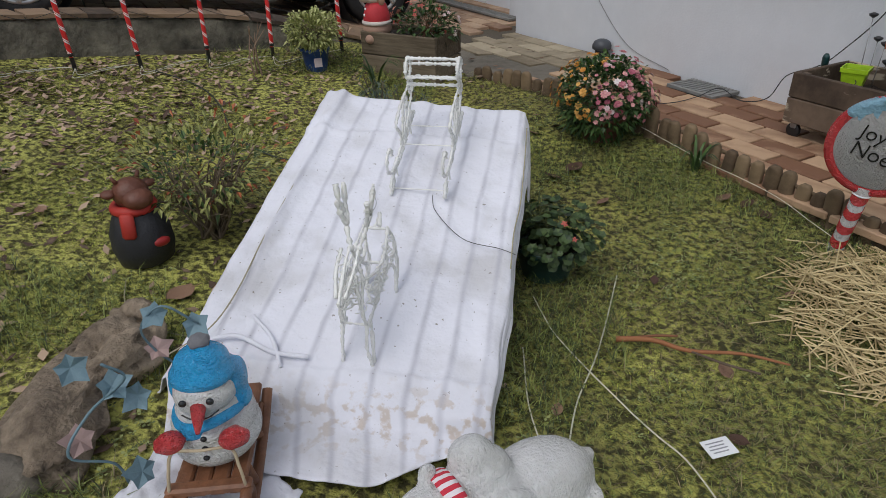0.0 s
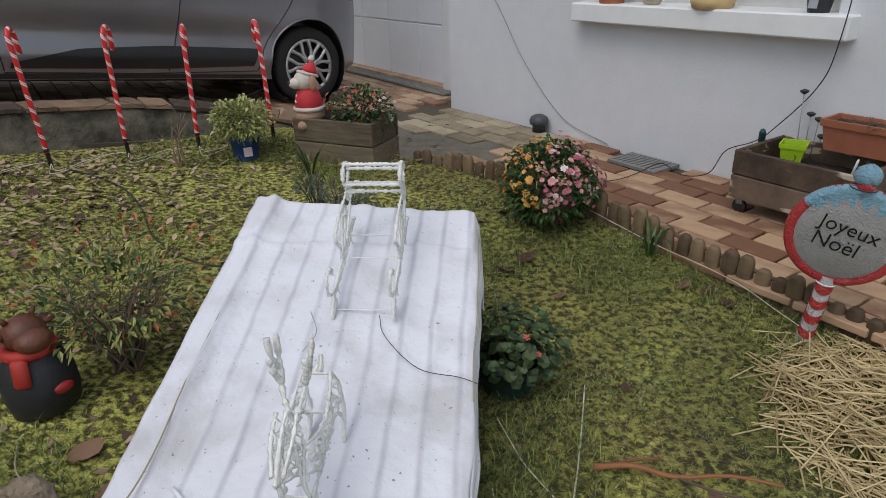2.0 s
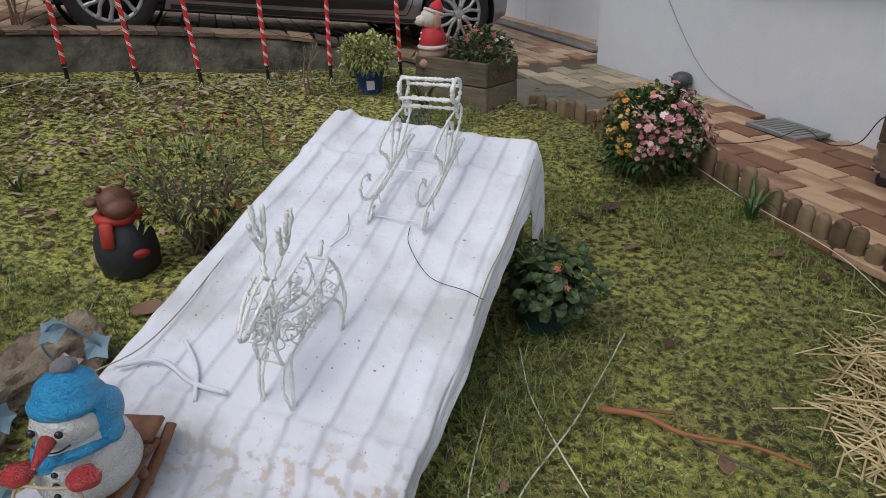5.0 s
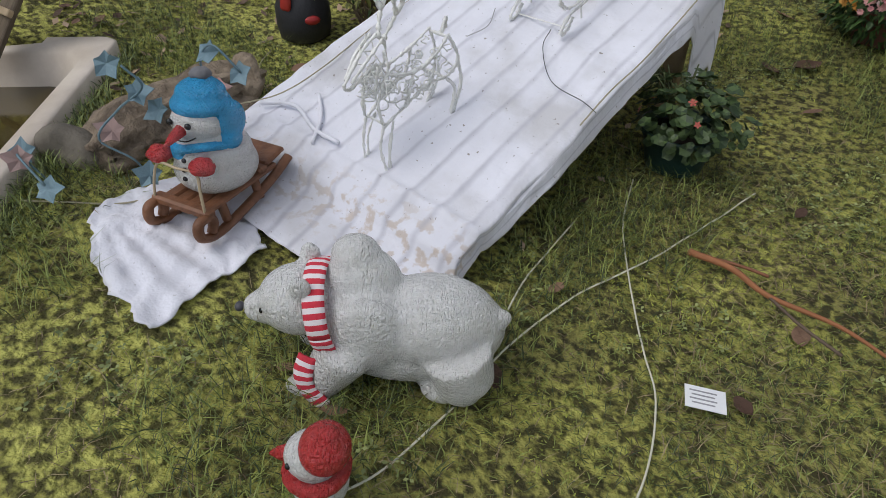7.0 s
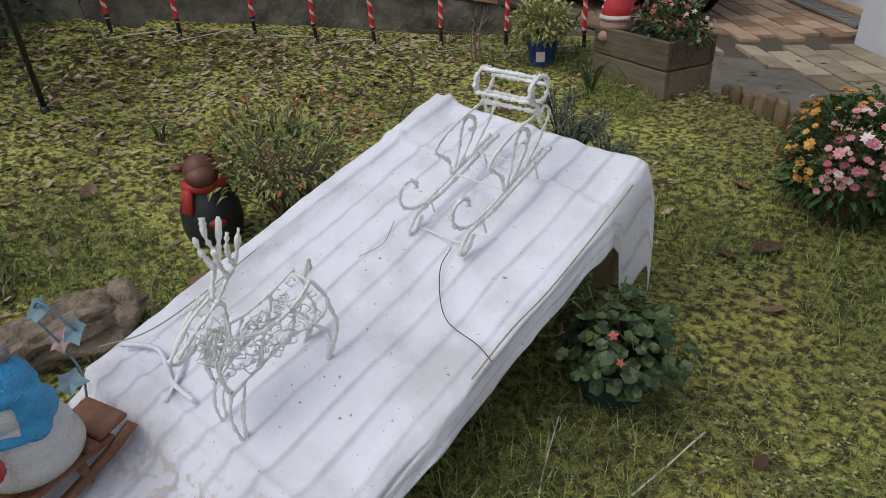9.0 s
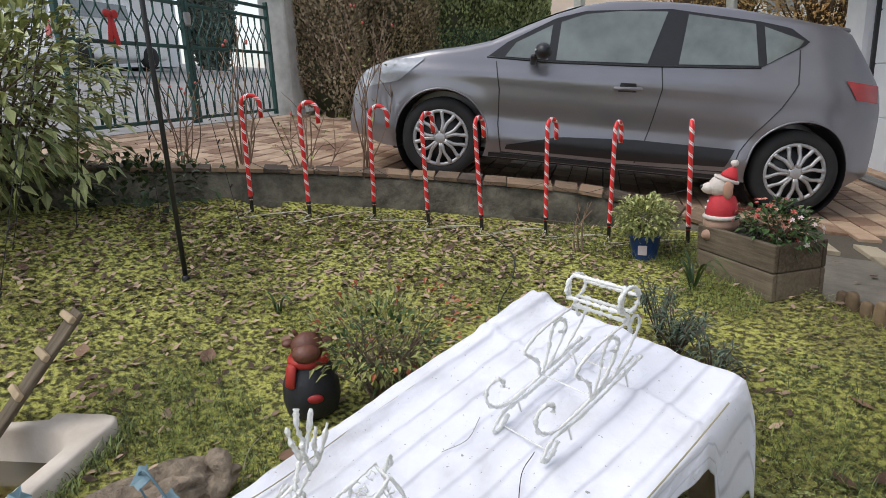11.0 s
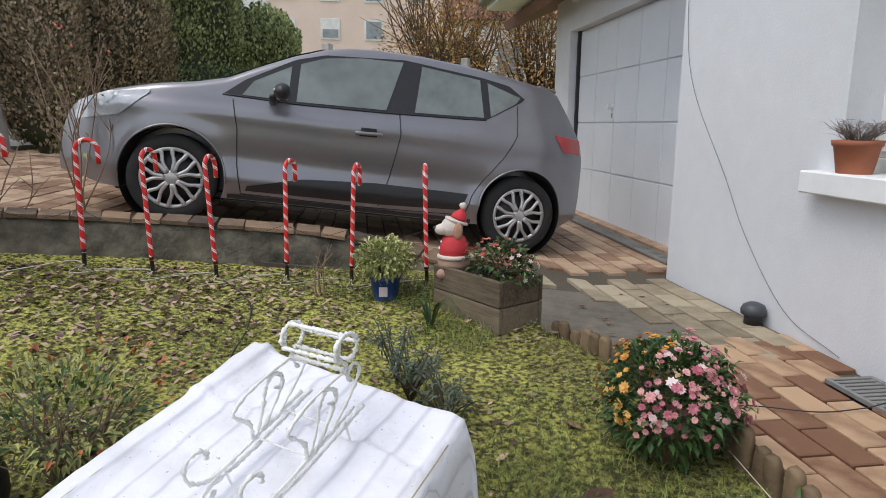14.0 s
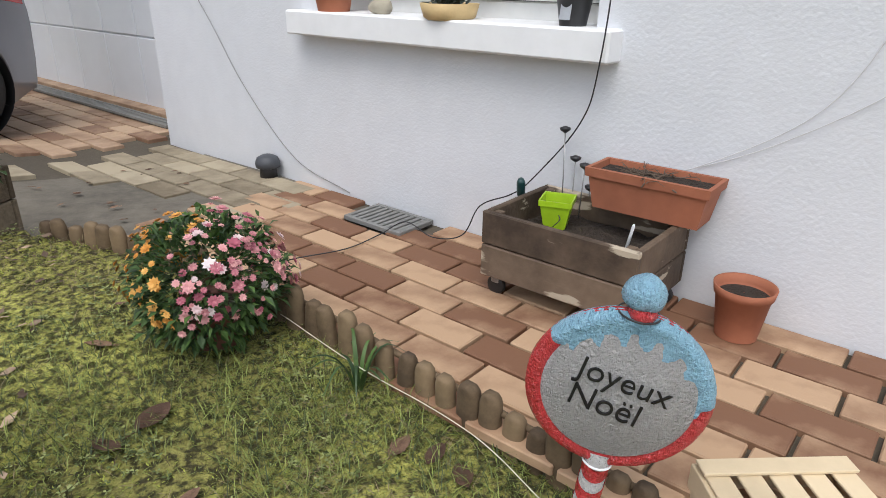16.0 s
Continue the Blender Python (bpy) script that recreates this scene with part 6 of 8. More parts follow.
part("foliage", quads("foliage", leaves(520, crown(0.19, 0.13, 0.11, (-0.02, 0, 0.08), 0.3), 0.04, 0.024, 31), M_leafgreen), M_leafgreen, bg, smooth=False)
part("stem_tangle", branches(14, (0, 0, 0), 0.16, 0.15, 0.06, 12, 0.004), mat("begonia_stem", (0.2, 0.1, 0.06), 0.7), bg)
flower_parts(bg, 38, crown(0.2, 0.15, 0.11, (0.03, 0.02, 0.1), 0.75), 0.02, 32, M_petalcoral, 5)
flower_parts(bg, 13, crown(0.12, 0.12, 0.09, (-0.14, 0.02, 0.1), 0.8), 0.02, 33, M_petalwhite, 5)
# santa dog figure: one plain painted body
M_fur = mat("plush_pale", (0.62, 0.55, 0.5), 0.9, bump=0.6, bscale=150)
dog = thing("santa_dog", PLM @ pose(0.19, 0.06, HZ - 0.035, 0, 0, 60), "dog figurine in a red santa coat and hat", "dog figurine")
part("coat", lathe([(0.06, 0.06), (0.078, 0.075), (0.075, 0.12), (0.06, 0.17), (0.04, 0.185)], 22), mat("santa_red", (0.5, 0.03, 0.04), 0.7, bump=0.5), dog, "red coat")
part("coat_trim", tube([(0.077 * math.cos(a), 0.077 * math.sin(a), 0.075) for a in [2 * math.pi * k / 22 for k in range(22)]], 0.012, 8, closed=True), M_fur, dog)
b = ball(0.085, 0.08, 0.05, (0, 0, 0.04)); ball(0.035, 0.028, 0.028, (0.06, 0.04, -0.01), b); ball(0.035, 0.028, 0.028, (0.06, -0.04, -0.01), b)
part("haunch", b, mat("dog_tan", (0.42, 0.26, 0.19), 0.8, bump=0.4), dog, "tan haunches and paws")
b = ball(0.058, 0.054, 0.056, (0.012, 0, 0.225)); ball(0.04, 0.034, 0.03, (0.062, 0, 0.215), b)
part("head", b, M_fur, dog, "white dog head")
for y in (-0.05, 0.05):
    part("ear", ball(0.024, 0.013, 0.046, (-0.012, y * 1.1, 0.212), sub=2), mat("ear_tan", (0.45, 0.25, 0.17), 0.8), dog, "tan ear")
part("nose", ball(0.01, 0.012, 0.009, (0.1, 0, 0.224), sub=2), M_black, dog)
part("hat", lathe([(0.042, 0), (0.04, 0.015), (0.028, 0.035), (0.012, 0.055)], 18, m=Matrix.Translation((-0.022, 0, 0.265)) @ rot(0, -22, 0).to_4x4()), mat("santa_hat", (0.55, 0.03, 0.04), 0.75, bump=0.4), dog, "red santa hat")
part("hat_trim", tube([(-0.012 + 0.05 * math.cos(a), 0.05 * math.sin(a), 0.258 + 0.018 * math.cos(a)) for a in [2 * math.pi * k / 18 for k in range(18)]], 0.009, 8, closed=True), M_fur, dog)
part("bobble", ball(0.018, 0.018, 0.018, (-0.045, 0, 0.335), rough=0.004, fs=80), M_fur, dog)
for z in (0.15, 0.118):
    part("button", ball(0.008, 0.008, 0.008, (0.073 if z < 0.13 else 0.064, 0, z), sub=2), M_white, dog)

# ---- plank box on castors by the wall ----
CM = HOUSE @ pose(1.03, -0.235, 0.08, 0, 0, 0)
cart = thing("planter_box_on_castors", CM, "weathered wooden planter box on castors with flaking paint", "planter")
M_flaky = mat("flaking_wood", (0.085, 0.055, 0.035), 0.8, var=0.45, scale=7, bump=0.6, bscale=30, dist=0.006, col2=(0.2, 0.14, 0.095), per_object=0.4)
fn, fl2, fb = nodes_of(M_flaky)
vo = fn.new("ShaderNodeTexNoise"); vo.inputs["Scale"].default_value, vo.inputs["Detail"].default_value = 5.5, 8
ftc = fn.new("ShaderNodeTexCoord"); fmp = fn.new("ShaderNodeMapping"); fmp.inputs["Scale"].default_value = (0.8, 1.5, 3)
fl2(ftc.outputs["Object"], fmp.inputs[0]); fl2(fmp.outputs[0], vo.inputs["Vector"])
frp = fn.new("ShaderNodeValToRGB"); frp.color_ramp.elements[0].position, frp.color_ramp.elements[1].position = 0.6, 0.64
fl2(vo.outputs[0], frp.inputs[0])
fmx = fn.new("ShaderNodeMix"); fmx.data_type = "RGBA"; fmx.inputs[7].default_value = (0.45, 0.38, 0.29, 1)
src = [l for l in M_flaky.node_tree.links if l.to_socket == fb.inputs["Base Color"]][0].from_socket
fl2(frp.outputs[0], fmx.inputs[0]); fl2(src, fmx.inputs[6]); fl2(fmx.outputs[2], fb.inputs["Base Color"])
CX, CY, C0, C1 = 0.54, 0.40, 0.075, 0.305
for k in range(2):
    h = (C1 - C0) / 2
    z = C0 + h * (k + 0.5)
    for sy in (-1, 1):
        part("plank", box(CX, 0.022, h - 0.004, (0, sy * (CY / 2 - 0.011), z), 0.004), M_flaky, cart, smooth=False)
    for sx in (-1, 1):
        part("plank", box(0.022, CY - 0.048, h - 0.004, (sx * (CX / 2 - 0.011), 0, z), 0.004), M_flaky, cart, smooth=False)
for sx in (-1, 1):
    for sy in (-1, 1):
        part("corner_post", box(0.03, 0.03, C1 - C0 - 0.01, (sx * (CX / 2 - 0.04), sy * (CY / 2 - 0.04), (C0 + C1) / 2), 0.003), M_flaky, cart, smooth=False)
        cs_ = part("castor", box(0.03, 0.03, 0.03, (sx * (CX / 2 - 0.04), sy * (CY / 2 - 0.045), C0 - 0.016), 0.004), M_steel, cart, "steel castor", smooth=False)
        part("castor_wheel", lathe([(0.01, -0.011), (0.03, -0.011), (0.034, -0.006), (0.034, 0.006), (0.03, 0.011), (0.01, 0.011)], 20, m=Matrix.Translation((sx * (CX / 2 - 0.04), sy * (CY / 2 - 0.045), 0.034)) @ rot(90, 0, 0).to_4x4()), M_black, cs_)
part("bottom", box(CX - 0.03, CY - 0.03, 0.015, (0, 0, C0 + 0.012)), M_flaky, cart, smooth=False)
b = box(CX - 0.05, CY - 0.05, 0.04, (0, 0, 0.195), 0.003)
bmesh.ops.subdivide_edges(b, edges=b.edges, cuts=14, use_grid_fill=True)
for v in b.verts:
    if v.co.z > 0.2:
        v.co.z += 0.02 * noise.noise(v.co * 30)
part("earth", b, M_earth, cart)
gp = thing("green_pot", CM @ pose(-0.13, 0.04, 0.215, 0, 0, 20), "lime green square plastic pot standing in the planter box", "plant pot")
b = bmesh.new()
rg = [[b.verts.new((a * w, c * w, z)) for a, c in ((-1, -1), (1, -1), (1, 1), (-1, 1))] for w, z in ((0.035, 0), (0.05, 0.085), (0.055, 0.086), (0.056, 0.105), (0.051, 0.105), (0.046, 0.06))]
for p, q in zip(rg, rg[1:]):
    for k in range(4):
        b.faces.new((p[k], p[(k + 1) % 4], q[(k + 1) % 4], q[k]))
part("pot", b, mat("lime_plastic", (0.35, 0.55, 0.02), 0.35, bump=0.1), gp, smooth=False)
part("earth", box(0.09, 0.09, 0.01, (0, 0, 0.065)), M_earth, gp, smooth=False)
part("wire", tube(curve_pts([(-0.05, -0.05, 0.1), (-0.02, -0.03, 0.08), (0.02, -0.05, 0.05), (0.0, -0.06, 0.02)], 4), 0.002, 5), M_black, gp)
st = thing("white_stake", CM @ pose(0.16, -0.05, 0.2, 6, 12, 0), "pale plant stake stuck in the planter box", "stake")
part("stake", lathe([(0.005, -0.02), (0.005, 0.13), (0.003, 0.135)], 8), M_white, st)
for k, (sx, sy, h) in enumerate(((-0.17, 0.15, 0.32), (-0.15, 0.18, 0.22), (-0.11, 0.16, 0.21), (-0.10, 0.19, 0.13))):
    so_ = thing("solar_stake", CM @ pose(sx, sy, 0.2, 3 * k - 4, 4 * k - 5, 0), "thin black garden light stake in the planter box", "garden light", "garden light stakes")
    part("rod", tube([(0, 0, -0.01), (0, 0, h)], 0.0022, 6), M_steel, so_)
    part("head", lathe([(0.004, h - 0.01), (0.018, h), (0.02, h + 0.008), (0.004, h + 0.014)], 12), M_black, so_)
# long terracotta trough on the back corner of the box
tr = thing("terracotta_trough", HOUSE @ pose(1.185, -0.105, 0.388, 0, 0, 1) @ Matrix.Diagonal((0.88, 1, 1, 1)), "long terracotta-coloured trough of dry earth resting on the box", "planter")
b = bmesh.new()
rg = [[b.verts.new((a * w, c * d_, z)) for a, c in ((-1, -1), (1, -1), (1, 1), (-1, 1))] for w, d_, z in ((0.195, 0.06, 0), (0.215, 0.075, 0.105), (0.225, 0.083, 0.106), (0.227, 0.085, 0.135), (0.212, 0.07, 0.135), (0.208, 0.066, 0.11))]
b.faces.new(rg[0][::-1])
for p, q in zip(rg, rg[1:]):
    for k in range(4):
        b.faces.new((p[k], p[(k + 1) % 4], q[(k + 1) % 4], q[k]))
part("trough", b, M_terra, tr, smooth=False)
part("earth", box(0.41, 0.128, 0.01, (0, 0, 0.112)), M_earth, tr, smooth=False)
part("stalk_tangle", branches(14, (0, 0, 0.115), 0.15, 0.02, 0.12, 6, 0.003), M_twigb, tr)
tpot = thing("terracotta_pot", HOUSE @ pose(1.52, -0.145, 0.087) @ Matrix.Scale(0.9, 4), "empty round terracotta-coloured plastic pot on the path", "plant pot")
pot(tpot, 0.068, 0.092, 0.185, M_terra)

# ---- things on the window sill ----
SZ = 0.931
p1 = thing("heather_pot", HOUSE @ pose(-0.40, -0.01, SZ), "dried heather in a terracotta pot on the sill", "potted plant")
pot(p1, 0.07, 0.095, 0.15, M_terra)
part("twig_tangle", branches(60, (0, 0, 0.12), 0.15, 0.11, 0.05, 14, 0.0025), mat("dry_heather", (0.16, 0.13, 0.12), 0.9), p1)
p2 = thing("stone", HOUSE @ pose(-0.11, -0.005, SZ), "rough beige stone lying on the sill", "stone")
part("stone", ball(0.055, 0.045, 0.034, (0, 0, 0.032), rough=0.01, fs=25), mat("beige_stone", (0.4, 0.36, 0.28), 0.85, bump=0.5), p2)
p3 = thing("succulent_bowl", HOUSE @ pose(0.27, -0.02, SZ), "dark succulent in a straw-yellow bowl on the sill", "potted plant")
part("bowl", lathe([(0.085, 0), (0.10, 0.01), (0.115, 0.06), (0.108, 0.06), (0.1, 0.045), (0.002, 0.045)], 28, cap=False), mat("straw_bowl", (0.55, 0.4, 0.2), 0.7, bump=0.3), p3)
part("rosette", quads("rosette", leaves(90, lambda r: ((r.normal(0, 0.03), r.normal(0, 0.03), 0.05), (r.normal(), r.normal(), 0.6)), 0.06, 0.02, 44, droop=0.05), mat("succulent_dark", (0.02, 0.035, 0.03), 0.4)), M_leafblue, p3, "dark rosettes", smooth=False)
part("blue_rosette", quads("blue_rosette", leaves(26, lambda r: ((r.normal(0, 0.012), r.normal(0, 0.012), 0.075), (r.normal(), r.normal(), 0.8)), 0.05, 0.016, 45, droop=0.0), mat("succulent_blue", (0.03, 0.12, 0.2), 0.5)), M_leafblue, p3, smooth=False)
p4 = thing("black_pot", HOUSE @ pose(0.79, 0.0, SZ), "small black plastic pot with a label on the sill", "plant pot")
pot(p4, 0.045, 0.062, 0.11, M_black)
part("label", box(0.04, 0.003, 0.05, (0.0, -0.0555, 0.05), 0.001, rot=rot(-9, 0, 0)), mat("label_grey", (0.35, 0.37, 0.4), 0.6), p4, "grey label with plain bars", smooth=False)

# ---- greeting sign ----
SG = pose(1.515, 2.40, lawn_z(1.515, 2.40) - 0.01, 0, 6.5, 327)
sg = thing("greeting_sign", SG, "round acrylic greeting sign with red rim on striped post", "sign")
M_signpost = mat("post_white", (0.66, 0.62, 0.6), 0.5, bump=0.6, bscale=80)
part("post", lathe([(0.026, 0), (0.026, 0.035), (0.0245, 0.04), (0.0245, 0.26)], 20), acryl("clear_post", (0.6, 0.58, 0.56)), sg)
for k in range(4):
    b = bmesh.new()
    ring = []
    for i in range(25):
        a = 2 * math.pi * i / 24
        zb = 0.05 + k * 0.056 + 0.018 * math.sin(a)
        ring.append([b.verts.new((0.0262 * math.cos(a), 0.0262 * math.sin(a), zb)), b.verts.new((0.0262 * math.cos(a), 0.0262 * math.sin(a), zb + 0.03))])
    for p, q in zip(ring, ring[1:]):
        b.faces.new((p[0], q[0], q[1], p[1]))
    part("post_stripe", b, M_ared, sg, "red band round the post")
R, ZC = 0.147, 0.40
part("disc", lathe([(0.002, -0.02), (R - 0.015, -0.02), (R - 0.005, -0.008), (R - 0.005, 0.008), (R - 0.015, 0.02), (0.002, 0.02)], 48, m=Matrix.Translation((0, 0, ZC)) @ rot(90, 0, 0).to_4x4(), cap=False), acryl("clear_disc", (0.46, 0.45, 0.44)), sg, "frosted clear disc")
part("rim", tube([(R * math.cos(a), 0, ZC + R * math.sin(a)) for a in [2 * math.pi * k / 56 for k in range(56)]], 0.019, 10, closed=True), M_ared, sg, "bright red rim")
def snowcap():
    b = bmesh.new()
    for i in range(26):
        a = radians(8 + 137 * i / 25)
        ball(0.019, 0.026, 0.018, (R * 1.01 * math.cos(a), 0, ZC + R * 1.01 * math.sin(a)), b, sub=2)
    for i in range(24):
        xx = -0.10 + 0.235 * i / 23
        top = math.sqrt(max(0.0, R * R - xx * xx))
        dep_ = 0.034 + 0.018 * math.sin(i * 1.7) + 0.012 * math.sin(i * 3.1)
        for j in range(4):
            ball(0.012, 0.0235, 0.014, (xx, 0, ZC + top - dep_ * j / 3), b, sub=2)
    return b
M_snowblue = acryl("snow_blue", (0.3, 0.56, 0.72))
merged("snow_cap", snowcap, M_snowblue, sg, "pale blue painted snow dripping over the top", 0.006)
part("knob", ball(0.037, 0.034, 0.035, (0, 0, ZC + R + 0.05), rough=0.003, fs=50), M_snowblue, sg, "pale blue ball on top")
part("bow", ball(0.026, 0.03, 0.016, (0.004, -0.006, ZC + R + 0.018), sub=2), M_ared, sg)
part("cord", tube([(0.036 * math.cos(a), 0.036 * math.sin(a), ZC + R + 0.012) for a in [2 * math.pi * k / 18 for k in range(18)]], 0.002, 5, closed=True), M_black, sg)
part("lower_cord", tube([(0.027 * math.cos(a), 0.027 * math.sin(a), 0.235) for a in [2 * math.pi * k / 18 for k in range(18)]], 0.0025, 5, closed=True), M_white, sg)


def lettering(text, size, depth, parent, m, material, name="lettering"):
    cu = bpy.data.curves.new(name, "FONT")
    cu.body, cu.size, cu.extrude, cu.align_x, cu.align_y = text, size, depth, "CENTER", "CENTER"
    cu.offset = -0.0005
    tmp = new("tmp_text", cu)
    me = bpy.data.meshes.new_from_object(tmp.evaluated_get(bpy.context.evaluated_depsgraph_get()))
    bpy.data.objects.remove(tmp)
    return part(name, me, material, parent, smooth=False, m=m)


for text, dx, dz, s in (("Joyeux", 0.006, 0.03, 0.062), ("Noël", -0.018, -0.025, 0.066)):
    lettering(text, s, 0.002, sg, Matrix.Translation((dx, -0.0225, ZC + dz)) @ rot(0, 9, 0).to_4x4() @ rot(90, 0, 0).to_4x4(), M_acreyeye)

# ---- fruit crate and straw ----
M_pine = mat("pale_pine", (0.62, 0.5, 0.33), 0.7, var=0.14, scale=8, bump=0.15, per_object=0.5)
cm = pose(1.785, 2.40, lawn_z(1.6, 2.3) + 0.012, 0, 0, -106.5)       # x along the printed side
cr_ = thing("fruit_crate", cm, "upturned pale wooden fruit crate with a red tomato print", "crate")
CL, CW, CH = 0.62, 0.33, 0.14
part("side_board", box(CL, 0.012, CH - 0.012, (CL / 2, 0.006, (CH - 0.012) / 2), 0.002), M_pine, cr_, smooth=False)
part("side_board", box(CL, 0.012, CH - 0.012, (CL / 2, CW - 0.006, (CH - 0.012) / 2), 0.002), M_pine, cr_, smooth=False)
for xx in (0.007, CL - 0.007):
    part("end_board", box(0.012, CW - 0.026, CH - 0.012, (xx, CW / 2, (CH - 0.012) / 2), 0.002), M_pine, cr_, smooth=False)
for k in range(5):
    w = CW / 5
    part("slat", box(CL - 0.004, w - 0.016, 0.007, (CL / 2, w * (k + 0.5), CH - 0.007), 0.0015), M_pine, cr_, smooth=False)
for xx in (0.03, CL / 2, CL - 0.03):
    part("batten", box(0.045, CW - 0.006, 0.008, (xx, CW / 2, CH + 0.0015), 0.0015), M_pine, cr_, smooth=False)
part("tomato_print", lathe([(0.002, 0), (0.034, 0.0), (0.034, 0.0012), (0.002, 0.0012)], 26, m=Matrix.Translation((0.17, -0.0015, 0.065)) @ rot(90, 0, 0).to_4x4(), cap=False), mat("print_red", (0.5, 0.03, 0.03), 0.7), cr_, "red tomato print")
part("tomato_print", lathe([(0.002, 0), (0.024, 0.0), (0.024, 0.0012), (0.002, 0.0012)], 22, m=Matrix.Translation((0.12, -0.0015, 0.078)) @ rot(90, 0, 0).to_4x4(), cap=False), mat("print_red_dark", (0.4, 0.02, 0.03), 0.7), cr_)
part("leaf_print", box(0.03, 0.0014, 0.012, (0.11, -0.0012, 0.05), rot=rot(0, 30, 0)), mat("print_green", (0.05, 0.16, 0.04), 0.7), cr_, smooth=False)
for k in range(3):
    part("print_bar", box(0.035, 0.0014, 0.045, (0.25 + 0.055 * k, -0.0012, 0.065), rot=rot(0, 12, 0)), M_black, cr_, "dark bar in place of lettering", smooth=False)
M_straw = mat("straw", (0.42, 0.32, 0.15), 0.75, var=0.15, col2=(0.62, 0.5, 0.27), island=0.8, bump=0)
rs = np.random.RandomState(3)
V, F = [], []
for i in range(1500):
    u = rs.uniform() ** 0.6
    a = rs.uniform(0, 6.28)
    px_, py_ = 1.60 + 0.36 * u * math.cos(a), 1.98 + 0.42 * u * math.sin(a)
    if rs.uniform() < 0.06:
        px_, py_ = px_ - 0.2 * rs.uniform(), py_ + 0.1 * rs.uniform()
    hgt = 0.10 * max(0, 1 - u) * rs.uniform(0, 1) + 0.006
    ang_, ln, tilt = rs.uniform(0, 6.28), rs.uniform(0.05, 0.2), rs.normal(0, 0.12)
    d = Vector((math.cos(ang_), math.sin(ang_), tilt)) * ln / 2
    s = Vector((-math.sin(ang_), math.cos(ang_), 0)) * 0.0022
    c = Vector((px_, py_, lawn_z(px_, py_) + hgt + abs(d.z)))
    b0 = len(V)
    up_ = Vector((0, 0, 0.003))
    V += [c - d - s, c - d + s, c - d + up_, c + d - s, c + d + s, c + d + up_]
    F += [(b0, b0 + 1, b0 + 4, b0 + 3), (b0 + 1, b0 + 2, b0 + 5, b0 + 4), (b0 + 2, b0, b0 + 3, b0 + 5)]
straw = new("straw", mesh_of("straw", V, F, M_straw))
tagged(straw, "loose heap of golden straw on the grass", "straw", kind="stuff")

# ---- old bathtub used as a pond ----
TM = pose(-0.95, 0.99, lawn_z(-1.0, 1.3) - 0.02, 0, 1.5, -53)     # x along the tub
tub = thing("bathtub", TM, "old cream enamel bathtub sunk in the lawn as a pond", "bathtub")
TL, TW = 1.25, 0.6
def rrect(hx, hy, r, n=6):
    out = []
    for cx, cy, a0 in ((hx - r, hy - r, 0), (-hx + r, hy - r, 90), (-hx + r, -hy + r, 180), (hx - r, -hy + r, 270)):
        out += [(cx + r * math.cos(radians(a0 + 90 * k / n)), cy + r * math.sin(radians(a0 + 90 * k / n))) for k in range(n + 1)]
    return out
b = bmesh.new()
lv = [(TL / 2, TW / 2, 0.05, -0.06), (TL / 2, TW / 2, 0.05, 0.035), (TL / 2 - 0.008, TW / 2 - 0.008, 0.05, 0.042), (TL / 2 - 0.075, TW / 2 - 0.06, 0.13, 0.038), (TL / 2 - 0.09, TW / 2 - 0.075, 0.13, 0.02), (TL / 2 - 0.13, TW / 2 - 0.12, 0.12, -0.25)]
rg = [[b.verts.new((px_, py_, z)) for px_, py_ in rrect(hx, hy, r)] for hx, hy, r, z in lv]
for p, q in zip(rg, rg[1:]):
    for k in range(len(p)):
        b.faces.new((p[k], p[(k + 1) % len(p)], q[(k + 1) % len(p)], q[k]))
part("basin", b, mat("stained_enamel", (0.62, 0.52, 0.42), 0.4, var=0.3, scale=7, bump=0.2, col2=(0.72, 0.64, 0.55)), tub)
part("water", mesh_of("water", [(px_, py_, -0.075) for px_, py_ in rrect(TL / 2 - 0.095, TW / 2 - 0.08, 0.12)], [tuple(range(28))], mat("pond_water", (0.06, 0.045, 0.015), 0.06, var=0.3, bump=0.05, spec=0.7)), M_black, tub, "murky brown-green water", smooth=False)
ld = thing("plank_ladder", pose(-1.248, 1.478, 0.346, 0, 47.8, -91.9), "weathered plank with cleats leaning from the tub into the water", "plank")
part("plank", box(0.48, 0.085, 0.016, (0, 0, 0), 0.003), M_oldwood, ld, smooth=False)
for k in range(4):
    part("cleat", box(0.022, 0.11, 0.018, (-0.21 + 0.13 * k, 0, 0.017), 0.003), M_board, ld, smooth=False)

# grass hanging over the tub's rim
tb = []
rq = np.random.RandomState(8)
for k in range(900):
    q = TM @ Vector((rq.uniform(-0.62, 0.62), 0.31 + abs(rq.normal(0, 0.03)), 0))
    q.z = lawn_z(q.x, q.y) - 0.005
    a, hh = rq.uniform(0, 6.28), rq.uniform(0.025, 0.07)
    d, w = Vector((math.cos(a), math.sin(a), 0)), Vector((-math.sin(a), math.cos(a), 0)) * 0.0018
    m_ = q + d * hh * 0.25 + Vector((0, 0, hh * 0.6))
    tb.append((q - w, m_ - w, q + d * hh * 0.7 + Vector((0, 0, hh * 0.85)), m_ + w))
M_rimgrass = mat("rim_grass", (0.06, 0.09, 0.025), 0.6, var=0.2, bump=0, col2=(0.26, 0.32, 0.11), island=1.3)
tagged(new("rim_grass", quads("rim_grass", np.array([[tuple(v) for v in q] for q in tb], dtype=np.float32), M_rimgrass)), "long grass along the rim of the tub", "grass", kind="stuff")

